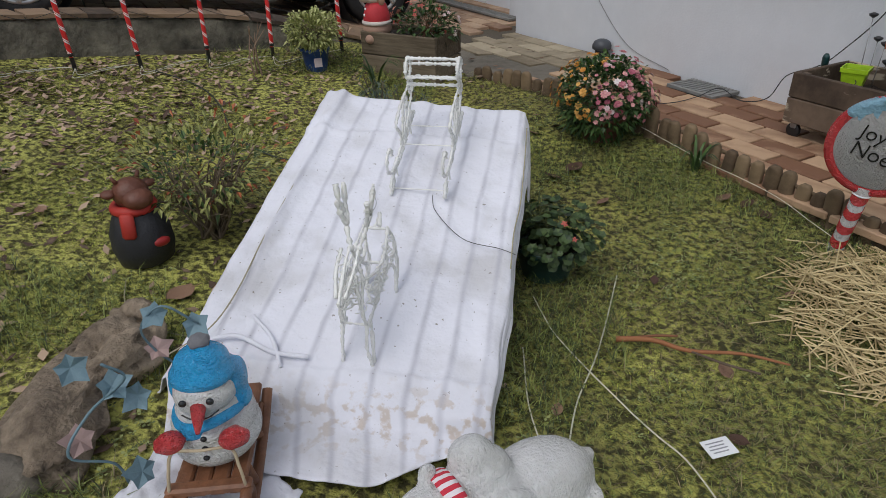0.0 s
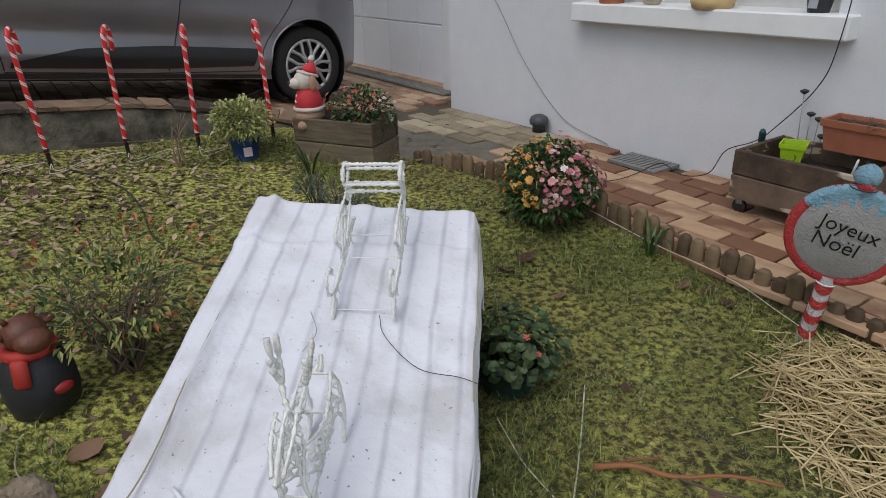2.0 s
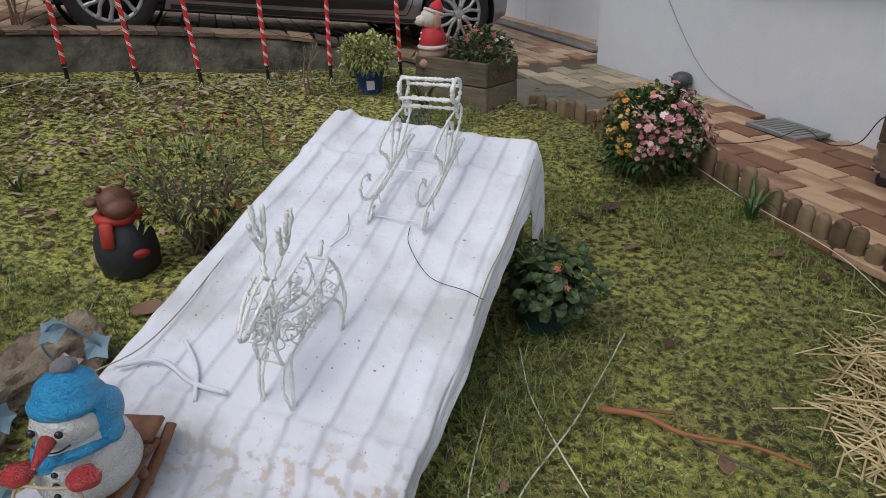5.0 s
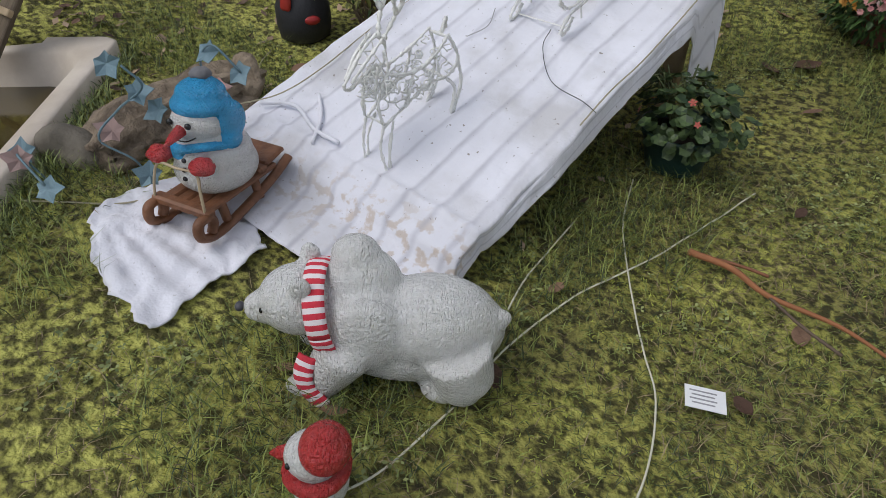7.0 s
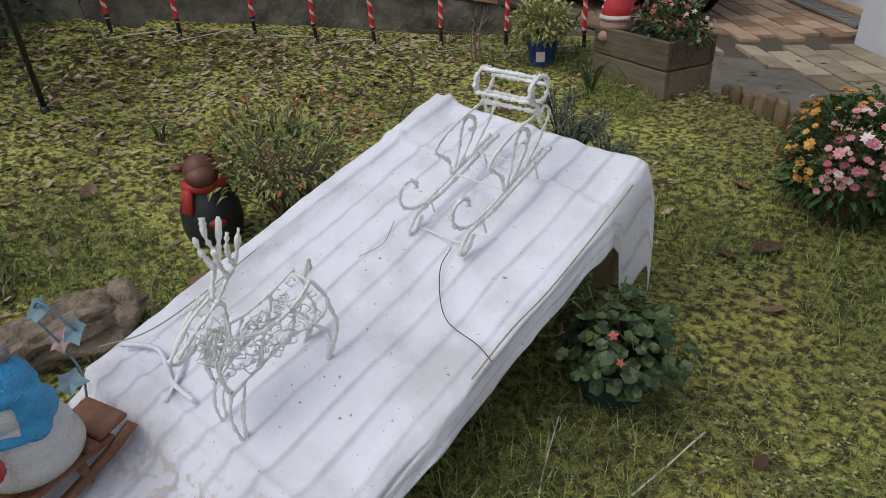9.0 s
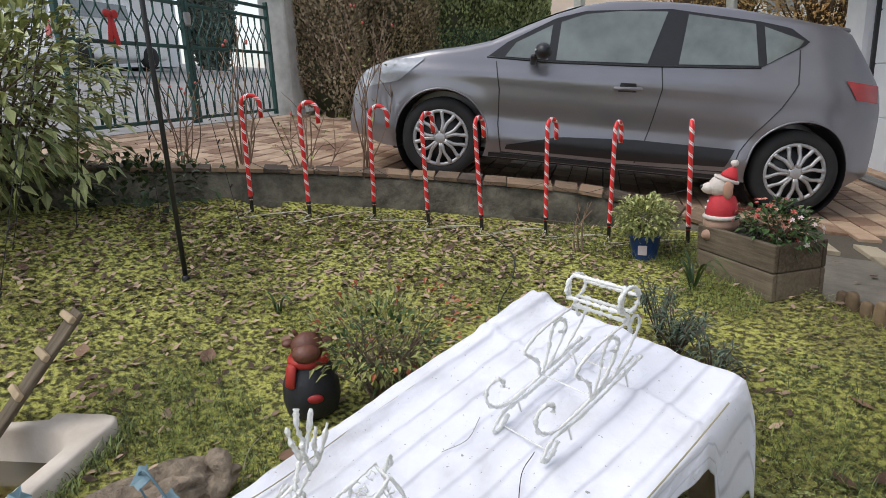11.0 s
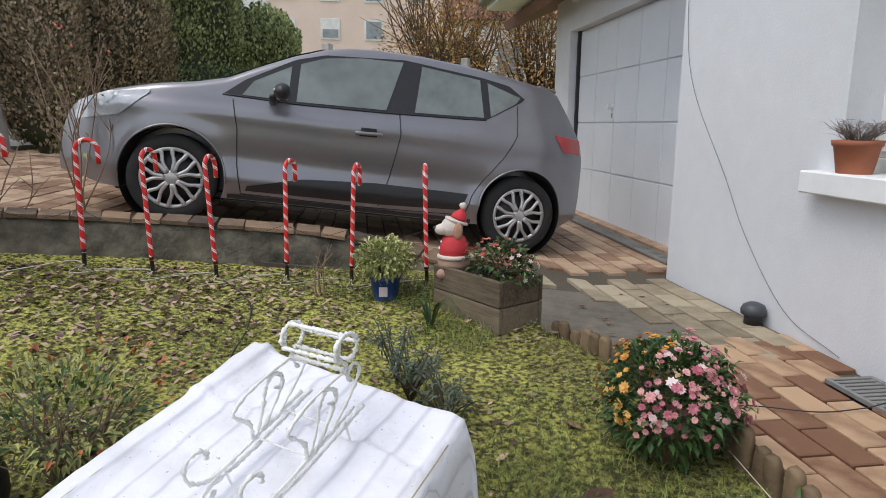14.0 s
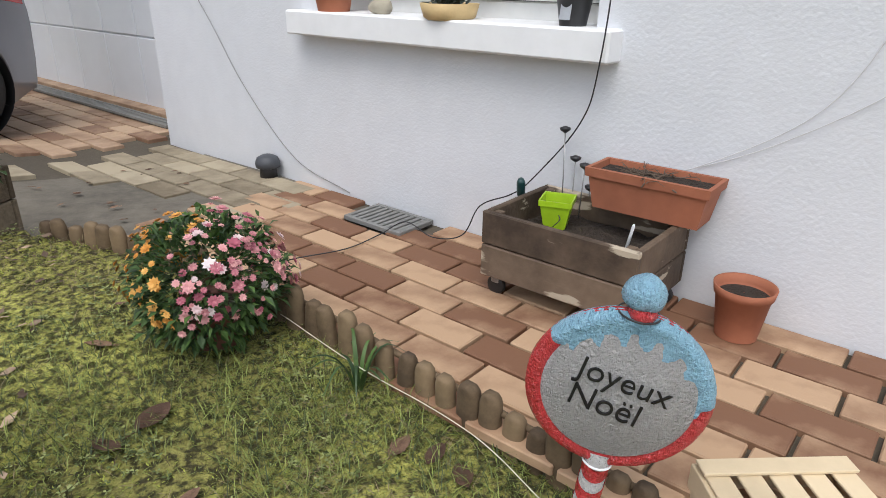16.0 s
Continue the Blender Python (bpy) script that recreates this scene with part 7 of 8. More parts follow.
# ---- tree stump log and metal leaf ornaments ----
lg = thing("driftwood_log", pose(-0.635, 1.52, lawn_z(-0.63, 1.5) - 0.005, 0, 0, 98) @ Matrix.Diagonal((0.86, 1, 1, 1)), "split weathered log lying on the grass", "log")
b = bmesh.new()
secs = []
for i in range(61):
    t = i / 60
    c = Vector((-0.32 + 0.62 * t, 0.03 * math.sin(t * 5), 0.045 + 0.012 * math.sin(t * 3)))
    rr_ = 0.068 * (0.75 + 0.35 * math.sin(math.pi * t) + 0.1 * math.sin(t * 11))
    ring = []
    for k in range(44):
        a = 2 * math.pi * k / 44
        cut_ = abs(noise.noise(Vector((t * 1.5, math.cos(a) * 4, math.sin(a) * 4 + 5))))
        q = rr_ * (1.05 + 0.45 * noise.noise(Vector((t * 4, math.cos(a) * 1.6, math.sin(a) * 1.6))) + 0.22 * noise.noise(Vector((t * 3, math.cos(a) * 6, math.sin(a) * 6))) - 0.35 * smooth01(0.1, 0.0, cut_))
        ring.append(b.verts.new(c + Vector((0.02 * math.sin(a * 3) if i in (0, 60) else 0, q * math.cos(a) * 1.25, q * math.sin(a) * 0.85))))
    secs.append(ring)
for p, q in zip(secs, secs[1:]):
    for k in range(44):
        b.faces.new((p[k], p[(k + 1) % 44], q[(k + 1) % 44], q[k]))
b.faces.new(secs[0][::-1]); b.faces.new(secs[-1])
M_log = mat("grey_log", (0.11, 0.075, 0.05), 0.9, var=0.5, scale=14, bump=1.0, bscale=26, dist=0.03, col2=(0.44, 0.35, 0.25))
part("log", b, M_log, lg)
part("split_root", tube(curve_pts([(0.18, -0.06, 0.05), (0.24, -0.10, 0.06), (0.26, -0.05, 0.10), (0.3, 0.02, 0.07)], 4), [0.03 + 0.012 * math.sin(k) for k in range(13)], 9), M_log, lg)
rk = thing("rock", pose(-0.675, 1.225, lawn_z(-0.675, 1.225), 0, 0, 30), "grey lump of stone beside the log", "stone")
part("rock", ball(0.085, 0.06, 0.06, (0, 0, 0.03), rough=0.05, fs=9), mat("grey_stone", (0.17, 0.15, 0.12), 0.95, var=0.5, bump=1.0), rk)
M_patina = mat("pale_blue_metal", (0.12, 0.22, 0.28), 0.6, 0.3, var=0.3, bump=0.4, col2=(0.22, 0.32, 0.36))
M_pinkmetal = mat("dusty_pink_metal", (0.36, 0.25, 0.23), 0.6, 0.2, var=0.2)
def metal_leaf(bm, c, d, s, rr):
    """A five-pointed ivy leaf, slightly cupped."""
    d = Vector(d).normalized(); u = d.orthogonal().normalized(); w = d.cross(u)
    if rr.random() < 0.5:
        u, w = w, -u
    cv = bm.verts.new(Vector(c) - d * s * 0.12)
    rim = []
    for k in range(10):
        a = 2 * math.pi * k / 10
        rad = s * (1.2, 0.72, 1.0, 0.6, 0.8, 0.5, 0.8, 0.6, 1.0, 0.72)[k]
        rim.append(bm.verts.new(Vector(c) + (u * math.cos(a) + w * math.sin(a)) * rad + d * s * rr.uniform(-0.15, 0.2)))
    for k in range(10):
        bm.faces.new((cv, rim[k], rim[(k + 1) % 10]))
for k, (bx, by, pts, lv_) in enumerate((
        (-0.44, 1.28, [(0, 0, 0), (0.0, -0.02, 0.08), (-0.05, -0.06, 0.14), (-0.02, -0.01, 0.20), (0.05, 0.02, 0.26), (0.03, 0.0, 0.31)], [(0.06, -0.03, 0.07, 0), (-0.04, -0.03, 0.15, 1), (0.02, 0.02, 0.24, 0), (-0.03, 0.0, 0.30, 0), (0.05, 0.04, 0.2, 0)]),
        (-0.40, 1.50, [(0, 0, 0), (0.0, 0.02, 0.1), (-0.05, 0.02, 0.16), (-0.06, 0.0, 0.24), (0.0, 0.0, 0.30), (0.06, 0.02, 0.24)], [(-0.05, 0.02, 0.17, 1), (-0.02, 0.0, 0.28, 0), (0.05, 0.02, 0.24, 0), (0.03, -0.02, 0.12, 0)]),
        (-0.60, 1.13, [(0, 0, 0), (-0.02, -0.02, 0.06), (0.03, -0.05, 0.11), (0.1, -0.05, 0.06)], [(0.03, -0.05, 0.1, 1), (0.1, -0.05, 0.05, 0), (-0.03, -0.02, 0.08, 0)]))):
    fo = thing("metal_leaf_ornament", pose(bx, by, lawn_z(bx, by) + 0.01), "pale blue and pink metal ivy ornament on curled wire", "garden ornament", "metal ivy ornaments")
    part("stem", tube(curve_pts(pts, 6), 0.0028, 6), M_patina, fo)
    rr = random.Random(k)
    for x_, y_, z_, pink in lv_:
        b = bmesh.new()
        metal_leaf(b, (x_, y_, z_), (0.5 + rr.uniform(-0.4, 0.4), -0.6 + rr.uniform(-0.4, 0.4), 0.6), 0.034, rr)
        lf = part("leaf", b, M_pinkmetal if pink else M_patina, fo, "dusty pink leaf" if pink else "", smooth=False)
        so = lf.modifiers.new("thick", "SOLIDIFY"); so.thickness = 0.0012

# ---- small things on the lawn ----
tg = thing("paper_tag", pose(0.835, 1.51, lawn_z(0.835, 1.51) + 0.03, 4, 3, 20), "small white printed paper tag lying on the grass", "tag")
part("paper", box(0.075, 0.05, 0.0015, (0, 0, 0)), M_white, tg, smooth=False)
for k in range(4):
    part("print_bar", box(0.05 - 0.008 * (k % 2), 0.003, 0.0006, (-0.004, 0.014 - 0.009 * k, 0.0012)), mat("print_grey", (0.3, 0.3, 0.32), 0.8), tg, smooth=False)
sk = thing("broken_branch", pose(0.672, 1.912, lawn_z(0.75, 1.9) + 0.02, 0, 0, -14), "broken reddish-brown branch lying on the lawn", "branch")
part("stick", tube(curve_pts([(0, 0, 0.006), (0.1, 0.012, 0.012), (0.2, -0.01, 0.01), (0.34, 0.015, 0.008), (0.46, 0.0, 0.006)], 5), [0.009 - 0.00028 * k for k in range(21)], 7), mat("red_bark", (0.3, 0.12, 0.05), 0.8, bump=0.4), sk)
part("twig", tube(curve_pts([(0.01, 0.0, 0.006), (0.1, 0.035, 0.01), (0.17, 0.055, 0.008)], 5), 0.004, 6), mat("red_twig", (0.24, 0.1, 0.05), 0.8), sk)
part("twig", tube(curve_pts([(0.2, -0.01, 0.01), (0.29, -0.045, 0.01), (0.38, -0.06, 0.006)], 5), 0.0035, 6), M_twigb, sk)


def cable(name, pts, r, material, label, lift=0.006, ground_=True, m=None):
    c = curve_pts([(p[0], p[1], (lawn_z(p[0], p[1]) + lift) if ground_ else p[2]) for p in pts], 8)
    if ground_:
        c = [Vector((p.x, p.y, lawn_z(p.x, p.y) + lift + 0.005 * noise.noise(p * 9))) for p in c]
    ob = part(name, tube(c, r, 6), material, m=m)
    return tagged(ob, label, "cable")


M_cord = mat("pale_cord", (0.36, 0.33, 0.22), 0.6, var=0.1, bump=0)
M_cordw = mat("white_cord", (0.62, 0.6, 0.48), 0.6, var=0.1, bump=0)
cable("light_cable", [(0.45, 2.12, 0), (0.50, 1.93, 0), (0.575, 1.777, 0), (0.64, 1.66, 0), (0.70, 1.56, 0), (0.76, 1.46, 0), (0.80, 1.30, 0), (0.80, 1.1, 0)], 0.0021, M_cordw, "white light cable trailing over the lawn", 0.014)
cable("light_cable", [(0.74, 2.25, 0), (0.66, 2.0, 0), (0.60, 1.83, 0), (0.52, 1.64, 0), (0.47, 1.42, 0), (0.46, 1.2, 0), (0.43, 1.02, 0), (0.38, 0.93, 0)], 0.0022, M_cordw, "pale cord lying across the grass", 0.014)
cable("light_cable", [(0.40, 1.86, 0), (0.40, 1.62, 0), (0.43, 1.42, 0), (0.42, 1.3, 0)], 0.0021, M_cordw, "white cable running to the bear", 0.014)
cable("light_cable", [(-0.80, 2.02, 0), (-0.74, 1.9, 0), (-0.60, 1.80, 0), (-0.5, 1.78, 0)], 0.0021, M_cord, "green-grey cable beside the moose", 0.014)
cable("light_cable", [(-0.58, 1.05, 0), (-0.5, 1.12, 0), (-0.42, 1.2, 0), (-0.40, 1.3, 0)], 0.0021, M_cord, "pale cable beside the cloth", 0.014)
cable("light_cable", [(-0.42, 3.0, 0), (-0.62, 3.02, 0), (-0.84, 3.2, 0), (-1.0, 3.5, 0), (-1.2, 3.75, 0), (-1.5, 3.9, 0)], 0.004, mat("dark_cord", (0.03, 0.035, 0.02), 0.6), "dark green cable running to the canes", 0.012)
cable("light_cable", [(1.04, 3.30, 0), (1.2, 3.02, 0), (1.36, 2.78, 0), (1.44, 2.62, 0), (1.5, 2.4, 0)], 0.0014, M_cordw, "white cable along the border fence", 0.05)
for k, ((x, y, *_), (x2, y2, *_)) in enumerate(zip(CANES, CANES[1:])):
    for j in range(2):
        o = 0.03 + 0.06 * j
        cable("cane_cable", [(x, y, 0), (x + 0.07, y - 0.05 - o, 0), ((x + x2) / 2, (y + y2) / 2 - o * 0.8, 0), (x2 - 0.06, y2 - 0.03, 0), (x2, y2, 0)], 0.0021, M_cordw, "pale cable linking the candy canes on the grass", 0.014)
    # little light string hung from cane to cane
    za, zb = lawn_z(x, y) + 0.30, lawn_z(x2, y2) + 0.30
    cable("light_string", [(x, y, za), ((x + x2) / 2, (y + y2) / 2, (za + zb) / 2 - 0.05), (x2, y2, zb)], 0.0016, M_black, "thin dark light string hung between the canes", ground_=False)
# cables on the sheet and on the wall
def on_bed(pts, r, material, label):
    c = curve_pts([(x, y, bed_z(x, y) + 0.014) for x, y in pts], 8)
    return tagged(part("sheet_cable", tube(c, r, 6), material), label, "cable")
on_bed([(0.135, 2.17), (0.15, 2.1), (0.23, 2.0), (0.33, 1.97), (0.375, 1.95)], 0.0011, M_black, "thin dark lead of the light sleigh")
on_bed([(-0.05, 2.19), (-0.03, 2.12), (-0.06, 2.06)], 0.0011, M_steel, "short grey lead hanging from the sleigh")
on_bed([(0.36, 1.90), (0.375, 2.03), (0.40, 2.15), (0.425, 2.35), (0.44, 2.5)], 0.002, M_cord, "pale cord along the edge of the sheet")
on_bed([(-0.48, 1.60), (-0.40, 1.68), (-0.36, 1.80), (-0.33, 2.0), (-0.27, 2.3)], 0.002, M_cord, "pale cord along the hem of the sheet")
# tied folds of cloth at the near corner
on_bed([(-0.43, 1.63), (-0.33, 1.66), (-0.23, 1.62), (-0.14, 1.61)], 0.006, M_sheet, "twisted ridge of the white sheet")
on_bed([(-0.30, 1.72), (-0.24, 1.66), (-0.20, 1.58)], 0.005, M_sheet, "twisted ridge of the white sheet")
M_palewire = mat("pale_wire", (0.5, 0.5, 0.5), 0.6)
def on_wall(pts, r, material, label):
    c = curve_pts([(s, -0.008, z) for s, z in pts], 8)
    return tagged(part("wall_cable", tube(c, r, 6), material, m=HOUSE), label, "cable")
on_wall([(-2.03, 2.3), (-2.0, 1.75), (-1.85, 1.35), (-1.42, 0.85), (-1.15, 0.52), (-0.76, 0.2), (-0.35, 0.10)], 0.0022, mat("grey_cord", (0.26, 0.26, 0.26), 0.6), "grey cable sagging down the house wall")
on_wall([(1.4, 2.6), (1.5, 1.6), (1.72, 1.2), (1.62, 0.8), (1.3, 0.55), (0.95, 0.40)], 0.0013, M_palewire, "thin grey wire looping down the wall")
on_wall([(2.6, 2.6), (2.3, 1.7), (1.9, 1.0), (1.5, 0.65), (1.0, 0.42)], 0.0013, M_palewire, "thin grey wire looping down the wall")
c = curve_pts([(0.99, -0.11, 2.5), (0.98, -0.11, 1.3), (0.96, -0.115, 0.83), (0.88, -0.06, 0.62), (0.72, -0.08, 0.40), (0.66, -0.12, 0.34), (0.55, -0.16, 0.28), (0.5, -0.2, 0.16), (0.35, -0.2, 0.11), (0.22, -0.22, 0.15), (0.15, -0.3, 0.10), (0.16, -0.5, 0.10), (0.08, -0.72, 0.10), (0.05, -0.98, 0.10)], 8)
tagged(part("black_cable", tube(c, 0.0026, 7), M_black, m=HOUSE), "black power cable from the sill down across the path", "cable")
pk = thing("cable_joint", HOUSE @ pose(0.70, -0.115, 0.37, 20, 10, 0), "dark green weatherproof cable joint", "cable joint")
part("joint", lathe([(0.012, -0.04), (0.016, -0.02), (0.016, 0.03), (0.01, 0.045)], 12), mat("joint_green", (0.012, 0.05, 0.05), 0.4), pk)

# ---- gate, pillar and fence at the street ----
M_gate = mat("green_iron", (0.025, 0.075, 0.065), 0.5, 0.2, var=0.3, bump=0.2)
GZ = paving_z(-4, -6.55)
gate = thing("gate_1", HOUSE @ pose(0, -6.55, GZ), "dark green wrought iron double gate, closed", "gate", kind="structure")
for s0, s1 in ((-2.25, -3.92), (-3.98, -5.72)):
    w = s1 - s0
    top = 1.36
    for z in (0.07, 0.80, top - 0.13, top):
        part("rail", box(abs(w), 0.035, 0.035, ((s0 + s1) / 2, 0, z), 0.004), M_gate, gate, smooth=False)
    for s in (s0, s1):
        part("stile", box(0.05, 0.05, top + 0.05, (s, 0, top / 2 + 0.04), 0.005), M_gate, gate, smooth=False)
    n = 11
    cell = w / n
    for k in range(n + 1):
        s = s0 + cell * k
        for z0_, z1_ in ((0.09, 0.78), (0.82, top - 0.15)):
            for d_ in (-1, 1):
                if 0 <= k + d_ <= n:
                    part("bar", tube(curve_pts([(s, 0.006 * d_, z0_), (s + d_ * cell * 0.12, 0.006 * d_, z0_ + (z1_ - z0_) * 0.3), (s + d_ * cell * 0.88, 0.006 * d_, z0_ + (z1_ - z0_) * 0.7), (s + d_ * cell, 0.006 * d_, z1_)], 3), 0.0075, 5), M_gate, gate)
part("lock_box", box(0.1, 0.06, 0.14, (-3.95, 0.02, 1.08), 0.01), M_steel, gate, smooth=False)
M_pillar = mat("peeling_render", (0.42, 0.41, 0.38), 0.9, var=0.25, scale=6, bump=0.6, bscale=25, dist=0.01, col2=(0.6, 0.59, 0.56))
for s in (-6.05, -1.0):
    pr = thing("gate_pillar", HOUSE @ pose(s, -6.55, GZ - 0.1), "flaking white rendered gate pillar with a cap", "pillar")
    part("shaft", box(0.38, 0.38, 1.62, (0, 0, 0.81), 0.02), M_pillar, pr, smooth=False)
    part("cap", box(0.5, 0.5, 0.08, (0, 0, 1.662), 0.015), M_pillar, pr, smooth=False)
road = part("road", box(70, 34, 0.1, (-10, -17, -0.05)), M_asphalt, smooth=False, m=HOUSE @ pose(0, -6.72, GZ - 0.02, -5.5, 0, 0))
tagged(road, "grey asphalt street beyond the gate", "road", kind="structure")

# ---- clipped evergreens ----
M_thuja = mat("thuja_green", (0.15, 0.2, 0.075), 0.8, var=0.3, col2=(0.5, 0.55, 0.26), island=0.9, big=1.2)
M_thujabrown = mat("thuja_brown", (0.25, 0.185, 0.11), 0.85, var=0.3, col2=(0.5, 0.41, 0.27), island=0.9, big=1.2)
# spruce green with the haze of distance mixed into the colour as grey
M_spruce_haze = mat("spruce_hazed_green", (0.1, 0.13, 0.11), 0.8, var=0.3, col2=(0.26, 0.31, 0.26), island=0.9, big=1.2)
# dark colour of an added solid filling, for the shade between the sprays
M_core_shade = mat("hedge_core_shade", (0.07, 0.072, 0.04), 0.95, bump=0.8, bscale=12)


def hedge(name, x, y, z, rx, ry, h, yaw, n, seed, material, label, tall=True, size=0.11, cat="hedge", brown=0.0):
    """An evergreen: inner mass coloured dark for the shade inside, with stems, and many small sprays with an uneven
    outline.
    """
    th = thing(name, pose(x, y, z, 0, 0, yaw), label, cat)
    part("trunk", lathe([(0.09, -0.1), (0.07, h * 0.5), (0.02, h * 0.9)], 10), M_twigb, th)
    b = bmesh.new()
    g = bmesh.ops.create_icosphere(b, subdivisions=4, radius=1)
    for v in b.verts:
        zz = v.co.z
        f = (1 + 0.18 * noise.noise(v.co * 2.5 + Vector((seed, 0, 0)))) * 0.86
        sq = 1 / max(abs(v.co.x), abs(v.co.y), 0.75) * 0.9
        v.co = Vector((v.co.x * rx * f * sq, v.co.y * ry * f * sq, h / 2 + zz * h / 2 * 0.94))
    part("shade_core", b, M_core_shade, th)
    r = np.random.RandomState(seed)
    d = r.normal(size=(n, 3)); d /= np.linalg.norm(d, axis=1)[:, None]
    sq = 0.9 / np.maximum(np.maximum(np.abs(d[:, 0]), np.abs(d[:, 1])), 0.75)
    lump = np.array([1 + 0.18 * noise.noise(Vector(q) * 2.5 + Vector((seed, 0, 0))) for q in d])
    f = lump * r.uniform(0.82, 1.03, n)
    P = np.stack([d[:, 0] * rx * f * sq, d[:, 1] * ry * f * sq, h / 2 + d[:, 2] * h / 2 * f], 1)
    up = np.stack([d[:, 0] * 0.6, d[:, 1] * 0.6, np.full(n, 0.8)], 1) + r.normal(0, 0.35, (n, 3))
    up /= np.linalg.norm(up, axis=1)[:, None]
    sd = np.cross(up, d + r.normal(0, 0.4, (n, 3))); sd /= np.maximum(1e-6, np.linalg.norm(sd, axis=1))[:, None]
    L = (size * r.uniform(0.6, 1.3, n))[:, None]; W = L * 0.32
    quad = np.stack([P - up * L * 0.4, P - sd * W + up * L * 0.1, P + up * L * 0.6, P + sd * W + up * L * 0.1], 1)
    dry = P[:, 2] / h + r.normal(0, 0.12, n) + 0.25 * np.sin(5 * d[:, 0] + seed) < brown
    part("foliage", quads("foliage", quad[~dry], material), material, th, smooth=False)
    if brown:
        part("dry_foliage", quads("dry_foliage", quad[dry], M_thujabrown), M_thujabrown, th, "browned inner sprays", smooth=False)
    return th


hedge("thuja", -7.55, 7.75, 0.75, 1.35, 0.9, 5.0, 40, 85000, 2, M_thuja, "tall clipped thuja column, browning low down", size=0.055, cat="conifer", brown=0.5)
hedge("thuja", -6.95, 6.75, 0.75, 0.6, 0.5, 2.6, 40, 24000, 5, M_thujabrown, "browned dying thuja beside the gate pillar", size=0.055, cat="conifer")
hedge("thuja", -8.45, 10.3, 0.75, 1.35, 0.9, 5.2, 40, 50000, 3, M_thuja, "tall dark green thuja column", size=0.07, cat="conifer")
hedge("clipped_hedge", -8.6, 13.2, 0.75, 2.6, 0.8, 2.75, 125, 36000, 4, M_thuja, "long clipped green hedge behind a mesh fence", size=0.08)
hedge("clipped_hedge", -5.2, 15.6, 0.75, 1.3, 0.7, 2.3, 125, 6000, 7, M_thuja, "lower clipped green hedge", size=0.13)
hedge("spruce", -33.3, 18.2, 2.0, 1.3, 1.3, 12.0, 0, 34000, 8, M_spruce_haze, "tall dark spruce behind the street", size=0.24, cat="tree")

# green mesh fence with a concrete post
mf = thing("mesh_fence", Matrix(), "green wire mesh fence on concrete posts", "fence")
a_, b_ = Vector((-6.95, 8.65, 0.7)), Vector((-3.6, 12.6, 0.45))
bm = bmesh.new()
ln = (b_ - a_).length
nn2 = int(ln / 0.09)
for k in range(-12, nn2):
    for sgn in (1, -1):
        t0, t1 = (k / nn2, (k + 14) / nn2) if sgn > 0 else ((k + 14) / nn2, k / nn2)
        p, q = a_.lerp(b_, min(1, max(0, t0))), a_.lerp(b_, min(1, max(0, t1)))
        tube([p, q + Vector((0, 0, 1.35))], 0.004, 4, bm)
part("mesh", bm, mat("green_wire", (0.05, 0.14, 0.08), 0.5), mf)
for t in (0.0, 0.5, 1.0):
    p = a_.lerp(b_, t)
    part("post", box(0.14, 0.14, 1.95, (p.x, p.y, p.z + 0.9), 0.012), M_pillar, mf, smooth=False)

# ---- trees with bare twigs and last leaves ----
M_autumn = leaf_mat("autumn_leaf", (0.36, 0.2, 0.06), (0.6, 0.4, 0.17), 0.7)
def autumn_tree(x, y, z, h, spread, seed, n):
    th = thing("autumn_tree", pose(x, y, z), "bushy tree with bare twigs and orange-brown leaves", "tree")
    part("trunk", lathe([(0.09, -0.1), (0.06, h * 0.35)], 10), M_twigb, th)
    part("branchwork", branches(70, (0, 0, h * 0.2), spread, h * 0.8, 0.08, seed, 0.02), M_twigb, th)
    part("foliage", quads("foliage", leaves(n, crown(spread, spread, h * 0.42, (0, 0, h * 0.58), 0.2), 0.09, 0.05, seed), M_autumn), M_autumn, th, smooth=False)
autumn_tree(-4.4, 13.6, 0.3, 3.6, 1.5, 3, 7000)
autumn_tree(-2.7, 14.6, 0.3, 3.6, 1.4, 4, 6000)

# ---- big-leaved evergreen by the lawn's edge ----
bu = thing("laurel_bush", pose(-3.15, 1.75, 0.5), "large-leaved evergreen bush with yellowing leaves", "bush")
part("branchwork", branches(46, (0, 0, 0), 0.6, 1.15, 0.14, 21, 0.011), M_twigb, bu)
M_laurel = leaf_mat("laurel_leaf", (0.17, 0.21, 0.07), (0.55, 0.57, 0.25), 0.35)
part("foliage", quads("foliage", leaves(3000, crown(0.66, 0.72, 0.68, (0.05, 0.0, 0.72), 0.3), 0.11, 0.046, 22, up=0.1, droop=0.25), M_laurel), M_laurel, bu, smooth=False)
bu2 = thing("laurel_bush", pose(-2.75, 1.15, 0.5), "low large-leaved evergreen at the lawn's edge", "bush")
part("branchwork", branches(20, (0, 0, 0), 0.3, 0.5, 0.1, 24, 0.008), M_twigb, bu2)
part("foliage", quads("foliage", leaves(600, crown(0.36, 0.36, 0.26, (0, 0, 0.25), 0.3), 0.10, 0.045, 25, up=0.1, droop=0.25), M_laurel), M_laurel, bu2, smooth=False)
low = thing("ground_cover", pose(-3.0, 2.5, 0.53), "low evergreen cover under the bush", "ground cover")
part("foliage", quads("foliage", leaves(700, crown(0.45, 0.5, 0.2, (0, 0, 0.1), 0.2), 0.08, 0.04, 26, up=0.2), leaf_mat("cover_leaf", (0.02, 0.04, 0.015), (0.06, 0.09, 0.03))), M_laurel, low, smooth=False)

